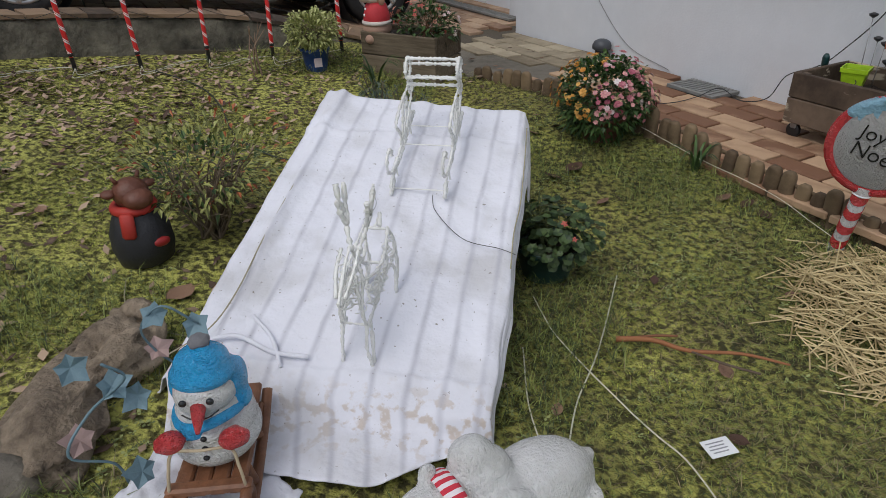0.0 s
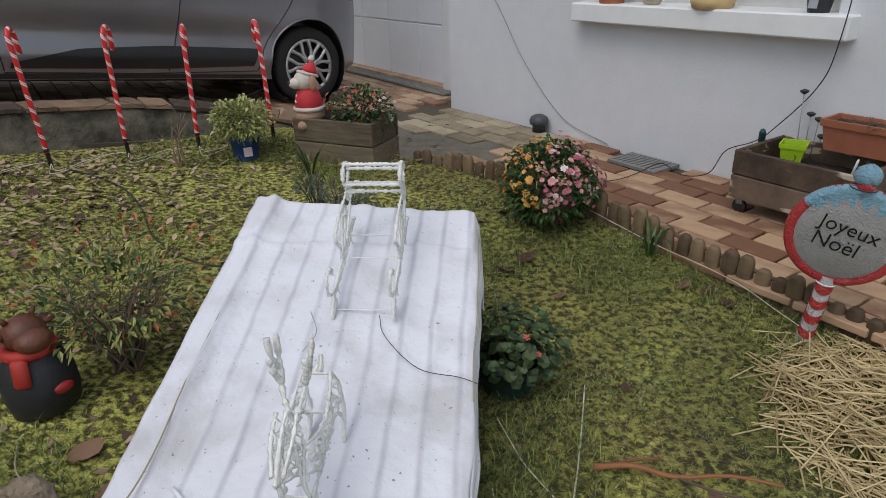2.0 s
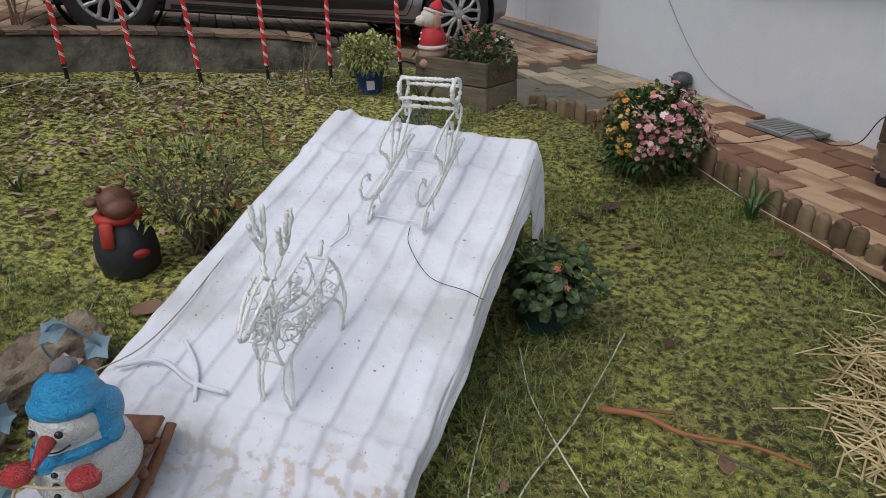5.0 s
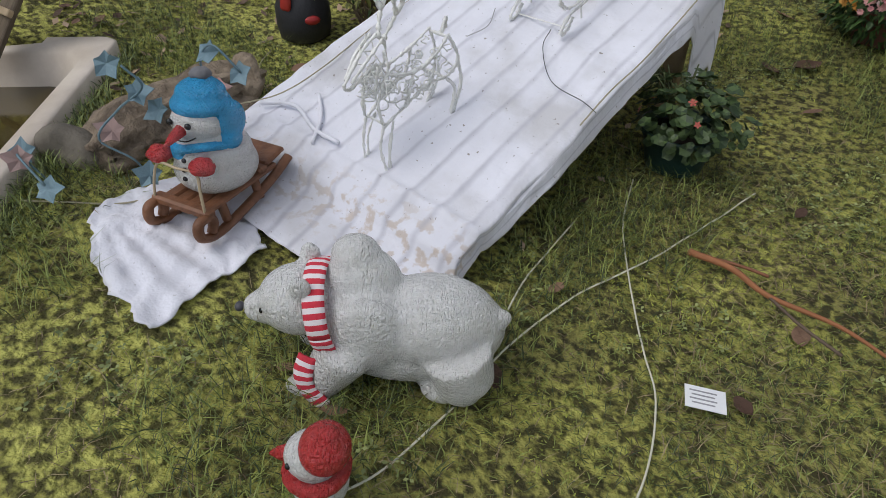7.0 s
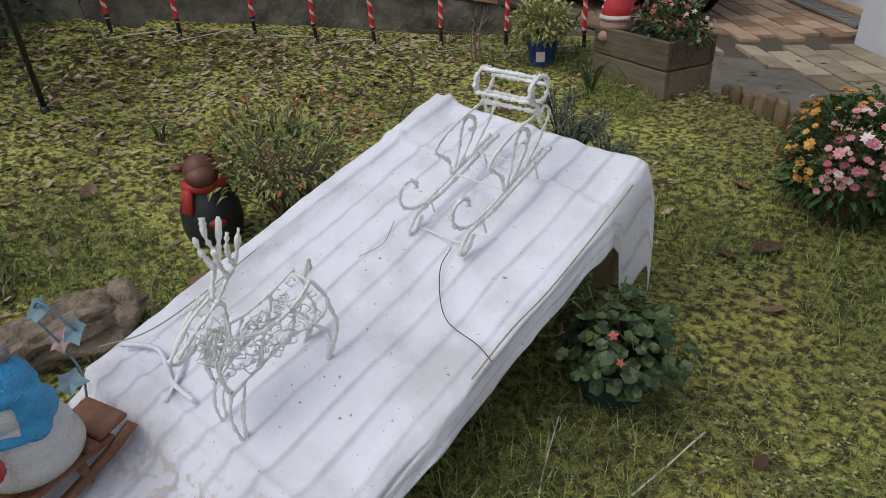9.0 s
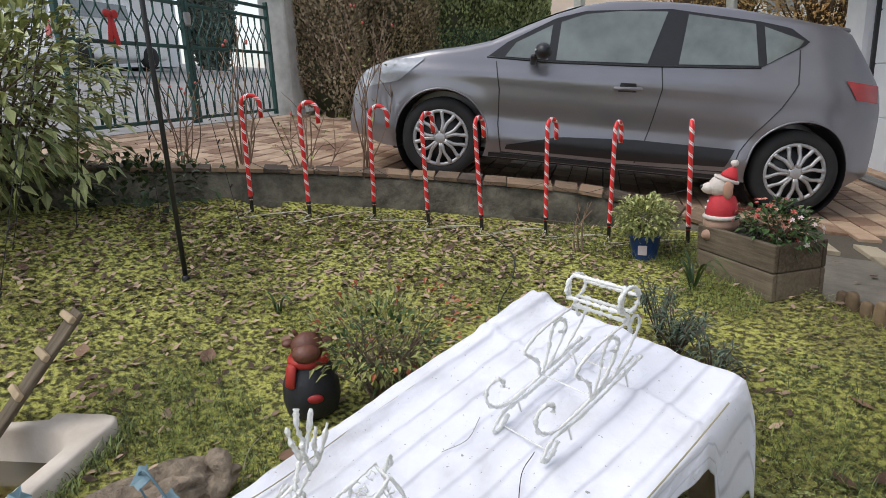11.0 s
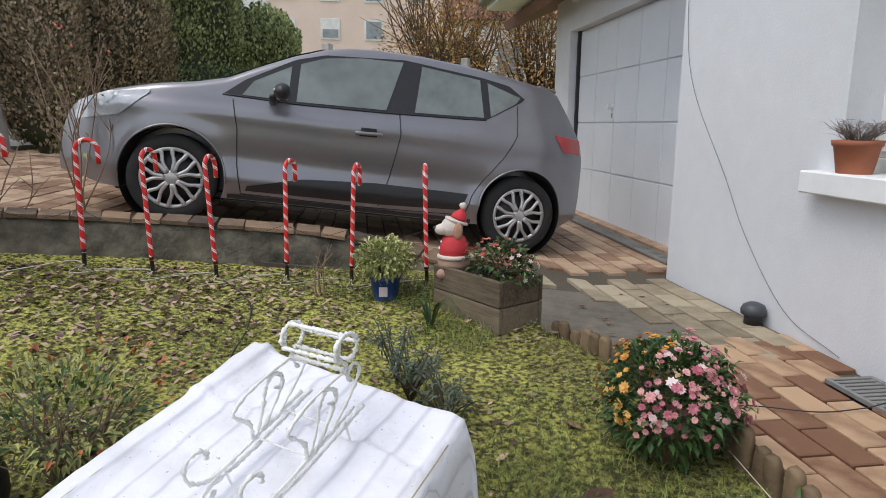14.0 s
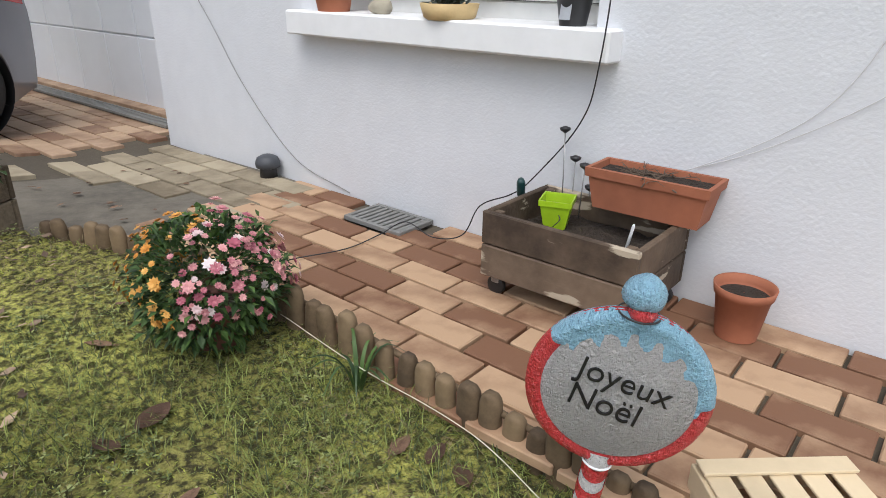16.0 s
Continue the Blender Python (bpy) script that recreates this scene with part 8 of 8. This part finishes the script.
# ---- rose bushes along the wall ----
M_hip = mat("rose_hip", (0.55, 0.12, 0.1), 0.5)
for k, (x, y, h, sp) in enumerate(((-2.95, 3.15, 1.0, 0.2), (-2.62, 3.4, 0.55, 0.25), (-3.0, 4.2, 1.25, 0.3), (-3.25, 2.9, 0.75, 0.28), (-0.95, 4.05, 0.35, 0.06))):
    rb = thing("rose_bush", pose(x, y, lawn_z(x, y) - 0.02), "leafless thorny rose bush with a few red hips", "rose bush", "rose bushes by the low wall")
    part("cane_tangle", branches(9 if k < 4 else 3, (0, 0, 0), sp, h, 0.03, 40 + k, 0.006), mat("rose_cane", (0.24, 0.16, 0.11), 0.8), rb)
    if k < 4:
        part("leaf_cover", quads("leaves", leaves(26, crown(sp, sp, h * 0.4, (0, 0, h * 0.6), 0.3), 0.045, 0.025, 50 + k), M_leafolive), M_leafolive, rb, smooth=False)
        r = random.Random(k)
        for j in range(4):
            part("hip", ball(0.009, 0.009, 0.011, (r.uniform(-sp, sp) * 0.7, r.uniform(-sp, sp) * 0.7, h * r.uniform(0.85, 1.05)), sub=2), M_hip, rb, "red hip")

# ---- black pole with light strings, and the snowflake garland ----
pz = lawn_z(-1.917, 2.26)
po = thing("black_pole", pose(-1.917, 2.26, pz - 0.03, 0, -1.0, 0), "slim black pole hung with light strings", "pole")
part("pole", lathe([(0.011, 0), (0.011, 1.3), (0.009, 1.31), (0.009, 2.7)], 12), M_black, po)
part("collar", lathe([(0.014, 0.01), (0.02, 0.03), (0.014, 0.05)], 12), M_black, po)
part("ornament", ball(0.03, 0.03, 0.04, (0.0, 0.02, 2.1), sub=2), M_white, po)
for k in range(5):
    a = 2.4 + 0.55 * k
    e = Vector((-1.917 + 0.9 * math.cos(a) * (0.5 + 0.12 * k), 2.26 + 0.7 * math.sin(a), 0))
    pts = [(-1.917, 2.26, pz + 2.6), ((-1.917 + e.x) / 2 - 0.05, (2.26 + e.y) / 2, pz + 1.3), (e.x, e.y, lawn_z(e.x, e.y) + 0.02)]
    b = tube(curve_pts(pts, 10), 0.0018, 5)
    for q in curve_pts(pts, 10)[::2]:
        tube([q, q + Vector((0.012, 0.008, 0.02))], 0.004, 5, b)
    tagged(part("light_string", b, M_black), "dark light string hanging from the pole", "light string")
tagged(part("light_string", tube(curve_pts([(-2.6, 2.75, 1.28), (-1.5, 3.2, 0.9), (-0.6, 3.6, 0.9)], 2), 0.0001, 3), M_black), "thin dark light string", "light string") if False else None
M_flake = mat("flake_white", (0.75, 0.77, 0.8), 0.4, bump=0.1)
EYE_ = Vector((0.973, 1.201, 1.159))
def flake_bm():
    b = bmesh.new()
    for k in range(6):
        a = math.pi * k / 3
        d = Vector((math.cos(a), 0, math.sin(a)))
        tube([d * 0.008, d * 0.075], 0.007, 6, b)
        for j in (0.04, 0.06):
            for sg_ in (1, -1):
                e = Vector((math.cos(a + sg_ * 0.9), 0, math.sin(a + sg_ * 0.9)))
                tube([d * j, d * j + e * 0.026], 0.006, 5, b)
    return b
fpos = [(150.7, 12.4), (143.0, 12.6), (134.6, 11.9), (128.2, 12.8), (122.4, 12.4)]
fl_first = None
tops_ = []
for az_, el_2 in fpos:
    dd = 4.9
    p = EYE_ + Vector((math.cos(radians(az_)) * dd, math.sin(radians(az_)) * dd, math.tan(radians(el_2)) * dd))
    tops_.append(p + Vector((0, 0, 0.22)))
    m = pose(p.x, p.y, p.z, 0, 0, az_ - 90 + 25)
    if fl_first is None:
        fl_first = thing("snowflake_ornament", m, "white plastic snowflake hanging from a light string", "snowflake", "snowflake garland")
        part("snowflake", flake_bm(), M_flake, fl_first)
        part("hanger", tube([(0, 0, 0.075), (0, 0, 0.22)], 0.002, 5), M_steel, fl_first)
    else:
        copy_thing(fl_first, m)
gl = curve_pts([tops_[0] + Vector((-0.6, -0.6, 0.3))] + [q for p, p2 in zip(tops_, tops_[1:]) for q in (p, p.lerp(p2, 0.5) - Vector((0, 0, 0.05)))] + [tops_[-1], tops_[-1] + Vector((1.4, 1.2, 0.4))], 5)
tagged(part("garland_string", tube(gl, 0.003, 5), M_steel), "grey light string carrying snowflakes", "light string")

# ---- buildings over the street ----
M_beige = mat("beige_facade", (0.8, 0.68, 0.5), 0.85, var=0.06, scale=1.0, bump=0.1, big=0.2)
M_greyfac = mat("grey_facade", (0.72, 0.72, 0.73), 0.85, var=0.08, scale=1.0, bump=0.1, big=0.2)
M_pinkfac = mat("pink_facade", (0.76, 0.6, 0.52), 0.85, var=0.06, scale=1.0, bump=0.1, big=0.2)
M_winfar = mat("far_glass", (0.25, 0.28, 0.3), 0.15, var=0.3, bump=0)
M_winframe = mat("far_frame", (0.72, 0.72, 0.7), 0.6, bump=0)
bb = thing("office_building", pose(-26.4, 13.3, 2.3, 0, 0, 98), "two-tone beige and grey flat-roofed building over the street", "building")
# local: x along its end wall (to the left), y away from the camera
part("lower_wall", box(8.6, 24, 3.9, (-15 + 10.7, 12, 1.95)), M_greyfac, bb, smooth=False)
part("upper_wall", box(9.0, 25, 5.5, (-15 + 10.7, 12, 6.7)), M_beige, bb, smooth=False)
for k in range(9):
    part("column", box(0.35, 0.6, 3.9, (0.35, 1.5 + 2.6 * k, 1.95), 0.03), M_winframe, bb, smooth=False)
for k in range(9):
    part("window", box(0.12, 1.7, 1.6, (0.2, 1.6 + 2.6 * k, 6.4), 0.02), M_winfar, bb, smooth=False)
fb_ = thing("apartment_block", pose(-31, 50, 0.5, 0, 0, 35), "pink apartment block of several storeys with white windows", "building")
part("wall", box(24, 10, 15, (0, 0, 7.5)), M_pinkfac, fb_, smooth=False)
part("pale_bay", box(4.0, 0.4, 15, (-7, -5.1, 7.5)), M_winframe, fb_, smooth=False)
part("roof", box(24.8, 10.8, 0.5, (0, 0, 15.2), 0.05), M_greyfac, fb_, smooth=False)
for i in range(7):
    for k in range(5):
        w = part("window", box(1.5, 0.12, 1.6, (-10.5 + 3.4 * i, -5.02 if abs(-10.5 + 3.4 * i + 7) > 2 else -5.32, 2.2 + 2.85 * k), 0.02), M_winframe, fb_, smooth=False)
        part("pane", box(1.2, 0.06, 0.62 if (i + k) % 3 else 1.3, (-10.5 + 3.4 * i, -5.08 if abs(-10.5 + 3.4 * i + 7) > 2 else -5.38, 2.2 + 2.85 * k - (0.33 if (i + k) % 3 else 0))), M_winfar, w, smooth=False)
ho = thing("neighbour_house", pose(-9.6, 38, 0.4, 0, 0, 20), "grey rendered house with a dark red gable roof", "house")
part("wall", box(9, 8, 6, (0, 0, 3)), M_greyfac, ho, smooth=False)
part("roof", mesh_of("roof", [(-5, -4.6, 5.9), (5, -4.6, 5.9), (5, 4.6, 5.9), (-5, 4.6, 5.9), (-5, 0, 8.8), (5, 0, 8.8)], [(0, 1, 5, 4), (2, 3, 4, 5), (0, 4, 3), (1, 2, 5), (0, 3, 2, 1)], mat("red_roof", (0.16, 0.07, 0.05), 0.85)), M_red, ho, smooth=False)
part("window", box(1.3, 0.1, 1.5, (-1.5, -4.03, 4.0)), M_winfar, ho, smooth=False)

# parked vehicles behind the gate
# stands for a white parked car, simplified to a boxy van shape
vn = thing("van", pose(-19.6, 7.7, 1.95, 0, 0, 120), "white car with a boxy body parked on the street beyond the gate", "van")
b = box(4.3, 1.8, 1.0, (0, 0, 0.75), 0.12, seg=3)
part("body", b, mat("white_car_paint", (0.72, 0.73, 0.74), 0.35, coat=0.6, bump=0), vn, smooth=False)
b = bmesh.new()
rg = [[b.verts.new(q) for q in ((-2.0, -0.85, 1.2), (1.5, -0.85, 1.2), (1.5, 0.85, 1.2), (-2.0, 0.85, 1.2))], [b.verts.new(q) for q in ((-1.9, -0.72, 1.9), (0.8, -0.72, 1.9), (0.8, 0.72, 1.9), (-1.9, 0.72, 1.9))]]
for k in range(4):
    b.faces.new((rg[0][k], rg[0][(k + 1) % 4], rg[1][(k + 1) % 4], rg[1][k]))
b.faces.new(rg[1])
part("cab", b, mat("white_cab", (0.72, 0.73, 0.74), 0.35, coat=0.6, bump=0), vn, smooth=False)
for sy in (-1, 1):
    part("side_window", box(2.2, 0.03, 0.42, (-0.4, sy * 0.80, 1.55), rot=rot(sy * 10.5)), M_glassdark, vn, smooth=False)
    part("tail_light", box(0.04, 0.16, 0.5, (-2.16, sy * 0.75, 1.0), 0.01), M_tail, vn, smooth=False)
    for cx in (-1.3, 1.3):
        part("wheel", lathe([(0.1, -0.1), (0.3, -0.1), (0.33, 0), (0.3, 0.1), (0.1, 0.1)], 24, m=Matrix.Translation((cx, sy * 0.85, 0.33)) @ rot(90).to_4x4()), M_tyre, vn)
part("rear_window", box(0.04, 1.2, 0.45, (-1.99, 0, 1.55), rot=rot(0, 8, 0)), M_glassdark, vn, smooth=False)
rc = thing("red_bow", HOUSE @ pose(-2.75, -6.45, GZ + 1.0) @ Matrix.Scale(0.55, 4), "red ribbon tied to the gate", "ribbon")
b = ball(0.09, 0.03, 0.07, (-0.08, 0, 0.05), sub=2); ball(0.09, 0.03, 0.07, (0.08, 0, 0.05), b, sub=2)
box(0.1, 0.015, 0.45, (-0.04, 0, -0.2), 0.004, b, rot=rot(0, 12, 0)); box(0.1, 0.015, 0.4, (0.05, 0, -0.18), 0.004, b, rot=rot(0, -10, 0))
part("bow", b, mat("ribbon_red", (0.5, 0.03, 0.03), 0.6), rc)

# ---- grass, thatch, clover and fallen leaves ----
rg_ = np.random.RandomState(17)


def np_lawn(x, y):
    x, y = np.clip(x, -2.7, 1.6), np.clip(y, 0.2, 4.6)
    ramp = lambda a, b, v: (lambda t: t * t * (3 - 2 * t))(np.clip((v - a) / (b - a), 0, 1))
    return -0.03 * ramp(3.6, 2.4, y) - 0.035 * ramp(-0.3, -1.0, x) * ramp(2.6, 1.8, y) + 0.1557 - 0.1857 * x - 0.1099 * y + 0.0459 * x * x + 0.044 * x * y + 0.0287 * y * y


def on_lawn(x, y):
    """True where grass grows: this side of the fence and the low wall."""
    c, s = math.cos(radians(-59)), math.sin(radians(-59))
    hs, hd = (x - 1.69) * c + (y - 4.26) * s, -(x - 1.69) * s + (y - 4.26) * c
    ok = hd < np.interp(hs, [-1.6, -0.66, -0.16, 0.3], [-1.6, -1.3, -1.08, -0.99]) - 0.01
    # not through the sheet and the cloth
    ok &= ~((x > -0.5) & (x < 0.31) & (y > 1.46) & (y < 1.95)) & ~((x > -0.16) & (x < 0.24) & (y > 1.31) & (y < 1.5)) & ~((x > -0.45) & (x < -0.05) & (y > 1.07 - 0.25 * (x + 0.45)) & (y < 1.5))
    wall_ = np.interp(hd, [-6, -5, -4, -3.4, -2.9, -2.3, -1.3], [0.4, -0.6, -1.25, -1.5, -1.58, -1.64, -1.4])
    ok &= (hs > wall_ + 0.03)
    # not inside the tub
    c2, s2 = math.cos(radians(-53)), math.sin(radians(-53))
    tx, ty = (x + 0.95) * c2 + (y - 0.99) * s2, -(x + 0.95) * s2 + (y - 0.99) * c2
    return ok & ~((np.abs(tx) < 0.63) & (np.abs(ty) < 0.31))


patch_n = lambda X, Y, f, o: np.array([noise.noise(Vector((a * f, b * f, o))) for a, b in zip(X, Y)])


def blades(n, x0, x1, y0, y1, lo, hi, width, flat, seed, keep=None):
    r = np.random.RandomState(seed)
    x, y = r.uniform(x0, x1, n), r.uniform(y0, y1, n)
    ok = on_lawn(x, y)
    x, y = x[ok], y[ok]
    if keep is not None:
        k = keep(x, y, r)
        x, y = x[k], y[k]
    n = len(x)
    z = np_lawn(x, y) - 0.004
    a = r.uniform(0, 2 * np.pi, n)
    h = r.uniform(lo, hi, n)
    lean = np.clip(r.normal(flat, 0.25, n), 0.05, 1.35)
    d = np.stack([np.cos(a) * np.sin(lean), np.sin(a) * np.sin(lean), np.cos(lean)], 1)
    s = np.stack([-np.sin(a), np.cos(a), np.zeros(n)], 1) * (width * r.uniform(0.6, 1.3, n))[:, None]
    P = np.stack([x, y, z], 1)
    mid_ = P + d * (h * 0.55)[:, None]
    tip = P + d * h[:, None] + np.stack([np.cos(a), np.sin(a), np.full(n, -0.25)], 1) * (h * 0.3)[:, None]
    return np.stack([P - s, mid_ - s * 0.7, tip, mid_ + s * 0.7], 1), n


M_grass = mat("grass_blade", (0.035, 0.06, 0.012), 0.6, var=0.2, scale=3, bump=0, col2=(0.26, 0.31, 0.07), island=1.5, big=1.3)
M_thatch = mat("dead_grass", (0.12, 0.085, 0.045), 0.8, var=0.2, scale=3, bump=0, col2=(0.34, 0.27, 0.15), island=1.5, big=1.3)
M_moss = mat("moss_tuft", (0.18, 0.2, 0.035), 0.8, var=0.2, scale=3, bump=0, col2=(0.38, 0.42, 0.07), island=1.2, big=1.3)

dens = lambda f, o, t, slope=0.0: (lambda X, Y, r: patch_n(X, Y, f, o) + r.normal(0, 0.3, len(X)) > t + slope * (np.clip(X, -1, 1.2) - 0.1))
V1, _ = blades(110000, -2.6, 1.9, 0.3, 4.6, 0.01, 0.034, 0.0014, 0.85, 1, dens(2.6, 1, -0.02, -0.05))
V1b, _ = blades(90000, 0.2, 1.9, 0.5, 3.6, 0.01, 0.036, 0.0013, 0.9, 2, dens(2.3, 5, -0.05))
V2, _ = blades(95000, -2.6, 1.9, 0.3, 4.6, 0.02, 0.06, 0.0013, 1.2, 3, dens(2.2, 9, 0.0, -0.12))
V3, _ = blades(230000, -2.6, 1.9, 0.3, 4.6, 0.005, 0.013, 0.0026, 0.8, 4, dens(3.1, 2, -0.06, 0.2))
# tall tufts round feet of things
tufts = []
for k, (x, y, R_, n) in enumerate(((-0.5, 1.72, 0.16, 900), (-0.45, 1.05, 0.2, 1300), (-0.7, 1.2, 0.14, 700), (-0.85, 1.85, 0.2, 900), (-0.55, 4.3, 0.22, 1500), (-0.15, 3.95, 0.2, 1200), (0.45, 2.05, 0.25, 1800), (0.35, 1.75, 0.2, 1300), (0.3, 1.3, 0.22, 1200), (0.6, 3.2, 0.3, 1500), (1.1, 2.9, 0.25, 1500), (1.45, 2.45, 0.2, 900), (0.2, 1.0, 0.2, 900), (-1.1, 1.85, 0.2, 900), (-1.0, 4.35, 0.3, 1500))):
    v, _ = blades(n, x - R_, x + R_, y - R_, y + R_, 0.03, 0.085, 0.0016, 0.55, 60 + k)
    tufts.append(v)
for name, arr, m_, lab in (("grass", np.concatenate([V1, V1b] + tufts), M_grass, "short patchy winter grass"), ("dead_grass", V2, M_thatch, "dry straw-coloured thatch among the grass"), ("moss", V3, M_moss, "yellow-green moss tufts in the lawn")):
    tagged(new(name, quads(name, arr, m_)), lab, "grass", kind="stuff")
# clover and small weeds
r = np.random.RandomState(5)
out = []
n = 15000
X, Y = r.uniform(-2.4, 1.6, n), r.uniform(0.4, 4.5, n)
ok = on_lawn(X, Y) & (patch_n(X, Y, 2.4, 4) + r.normal(0, 0.12, n) > 0.08)
for x, y in zip(X[ok], Y[ok]):
    c = Vector((x, y, float(np_lawn(np.array(x), np.array(y))) + r.uniform(0.004, 0.022)))
    s, a0 = r.uniform(0.003, 0.009), r.uniform(0, 6.28)
    for k in range(3):
        a = a0 + 2.09 * k
        d = Vector((math.cos(a), math.sin(a), 0.15)); t = Vector((-math.sin(a), math.cos(a), 0))
        out.append((c, c + d * s - t * s * 0.55, c + d * s * 1.7, c + d * s + t * s * 0.55))
M_clover = leaf_mat("clover_leaf", (0.1, 0.13, 0.04), (0.34, 0.38, 0.14), 0.6)
tagged(new("clover", quads("clover", np.array([[tuple(v) for v in q] for q in out], dtype=np.float32), M_clover)), "small clover and weed leaves in the lawn", "weeds", kind="stuff")

# leaf litter by the wall and the bush
out = []
for i in range(11000):
    x, y = r.uniform(-2.7, 0.4), r.uniform(1.3, 4.5)
    if r.uniform() > 0.12 + 0.88 * min(1, max(0, (-x - 0.5 + 0.5 * (y - 3.2)) / 1.4)) or not on_lawn(np.array([x]), np.array([y]))[0]:
        continue
    c = Vector((x, y, float(np_lawn(np.array(x), np.array(y))) + r.uniform(0.003, 0.018)))
    a, s, t = r.uniform(0, 6.28), r.uniform(0.01, 0.028), r.uniform(-0.5, 0.5)
    d, w = Vector((math.cos(a), math.sin(a), t)) * s, Vector((-math.sin(a), math.cos(a), r.uniform(-0.4, 0.4))) * s * 0.5
    out.append((c - d, c - w, c + d, c + w))
M_litter = mat("leaf_litter", (0.1, 0.06, 0.04), 0.85, var=0.2, bump=0, col2=(0.5, 0.36, 0.25), island=1.4)
tagged(new("leaf_litter", quads("leaf_litter", np.array([[tuple(v) for v in q] for q in out], dtype=np.float32), M_litter)), "brown leaf litter strewn over the lawn", "leaves", kind="stuff")

# fallen leaves: curled brown blades
M_fallen = mat("fallen_leaf", (0.1, 0.05, 0.03), 0.75, var=0.3, scale=30, bump=0.3, col2=(0.27, 0.16, 0.1), per_object=1.0)
def fallen(seed):
    r = random.Random(seed)
    b = bmesh.new()
    rows_ = []
    for i in range(7):
        t = i / 6
        w = 0.5 * math.sin(math.pi * min(1, t * 0.95 + 0.05)) ** 0.8 * 0.62
        rows_.append([b.verts.new((t - 0.5, w * k, 0.10 * abs(k) * w * 2 + 0.22 * (t - 0.5) ** 2 * r.uniform(0.4, 1.6) + r.uniform(0, 0.05))) for k in (-1, -0.5, 0, 0.5, 1)])
    for p, q in zip(rows_, rows_[1:]):
        for k in range(4):
            b.faces.new((p[k], p[k + 1], q[k + 1], q[k]))
    tube([(-0.5, 0, 0.05), (-0.8, 0.05, 0.08)], 0.012, 4, b)
    me = bpy.data.meshes.new("fallen_leaf"); b.to_mesh(me); b.free()
    me.materials.append(M_fallen)
    me.polygons.foreach_set("use_smooth", [True] * len(me.polygons))
    return me
fm = [fallen(k) for k in range(6)]
r = random.Random(9)
big = [(0.70, 3.02, 0.11), (0.55, 3.35, 0.09), (0.66, 3.42, 0.07), (0.48, 1.33, 0.06), (0.47, 1.62, 0.05), (1.25, 2.75, 0.08), (1.32, 2.7, 0.07), (1.36, 2.62, 0.08), (-0.62, 1.98, 0.1), (-0.5, 1.85, 0.08), (0.95, 1.8, 0.06), (0.9, 1.55, 0.05), (-1.3, 2.05, 0.09), (-1.55, 1.7, 0.08), (0.3, 1.08, 0.05), (-0.30, 1.16, 0.09), (-0.26, 1.12, 0.05), (0.6, 2.95, 0.08), (0.78, 2.75, 0.06), (0.1, 4.5, 0.07)]
for k in range(120):
    if k < len(big):
        x, y, s = big[k]
    elif k < 75:
        x, y, s = r.uniform(-2.6, -1.2), r.uniform(1.6, 3.6), r.uniform(0.03, 0.075)
    else:
        x, y, s = r.uniform(-1.6, 1.6), r.uniform(1.0, 4.3), r.uniform(0.025, 0.05)
    if not on_lawn(np.array([x]), np.array([y]))[0] or (-0.5 < x < 0.45 and 1.4 < y < 2.75):
        continue
    ob = new("fallen_leaf", fm[k % 6])
    zl = lawn_z(x, y) + (0.035 if (x + 0.28) ** 2 + (y - 1.14) ** 2 < 0.01 else 0.012)
    ob.matrix_basis = pose(x, y, zl, r.uniform(-18, 18), r.uniform(-14, 14), r.uniform(0, 360)) @ Matrix.Scale(s, 4)
    tagged(ob, "curled brown leaf fallen on the lawn", "leaf", "fallen leaves")
for k in range(26):
    s_, d_ = r.uniform(-1.6, -0.5), r.uniform(-1.2, -0.35)
    ob = new("fallen_leaf", fm[k % 6])
    ob.matrix_basis = HOUSE @ pose(s_, d_, paving_z(s_, d_) + 0.004, r.uniform(-10, 10), r.uniform(-10, 10), r.uniform(0, 360)) @ Matrix.Scale(r.uniform(0.02, 0.045), 4)
    tagged(ob, "curled brown leaf fallen on the paving", "leaf", "fallen leaves")
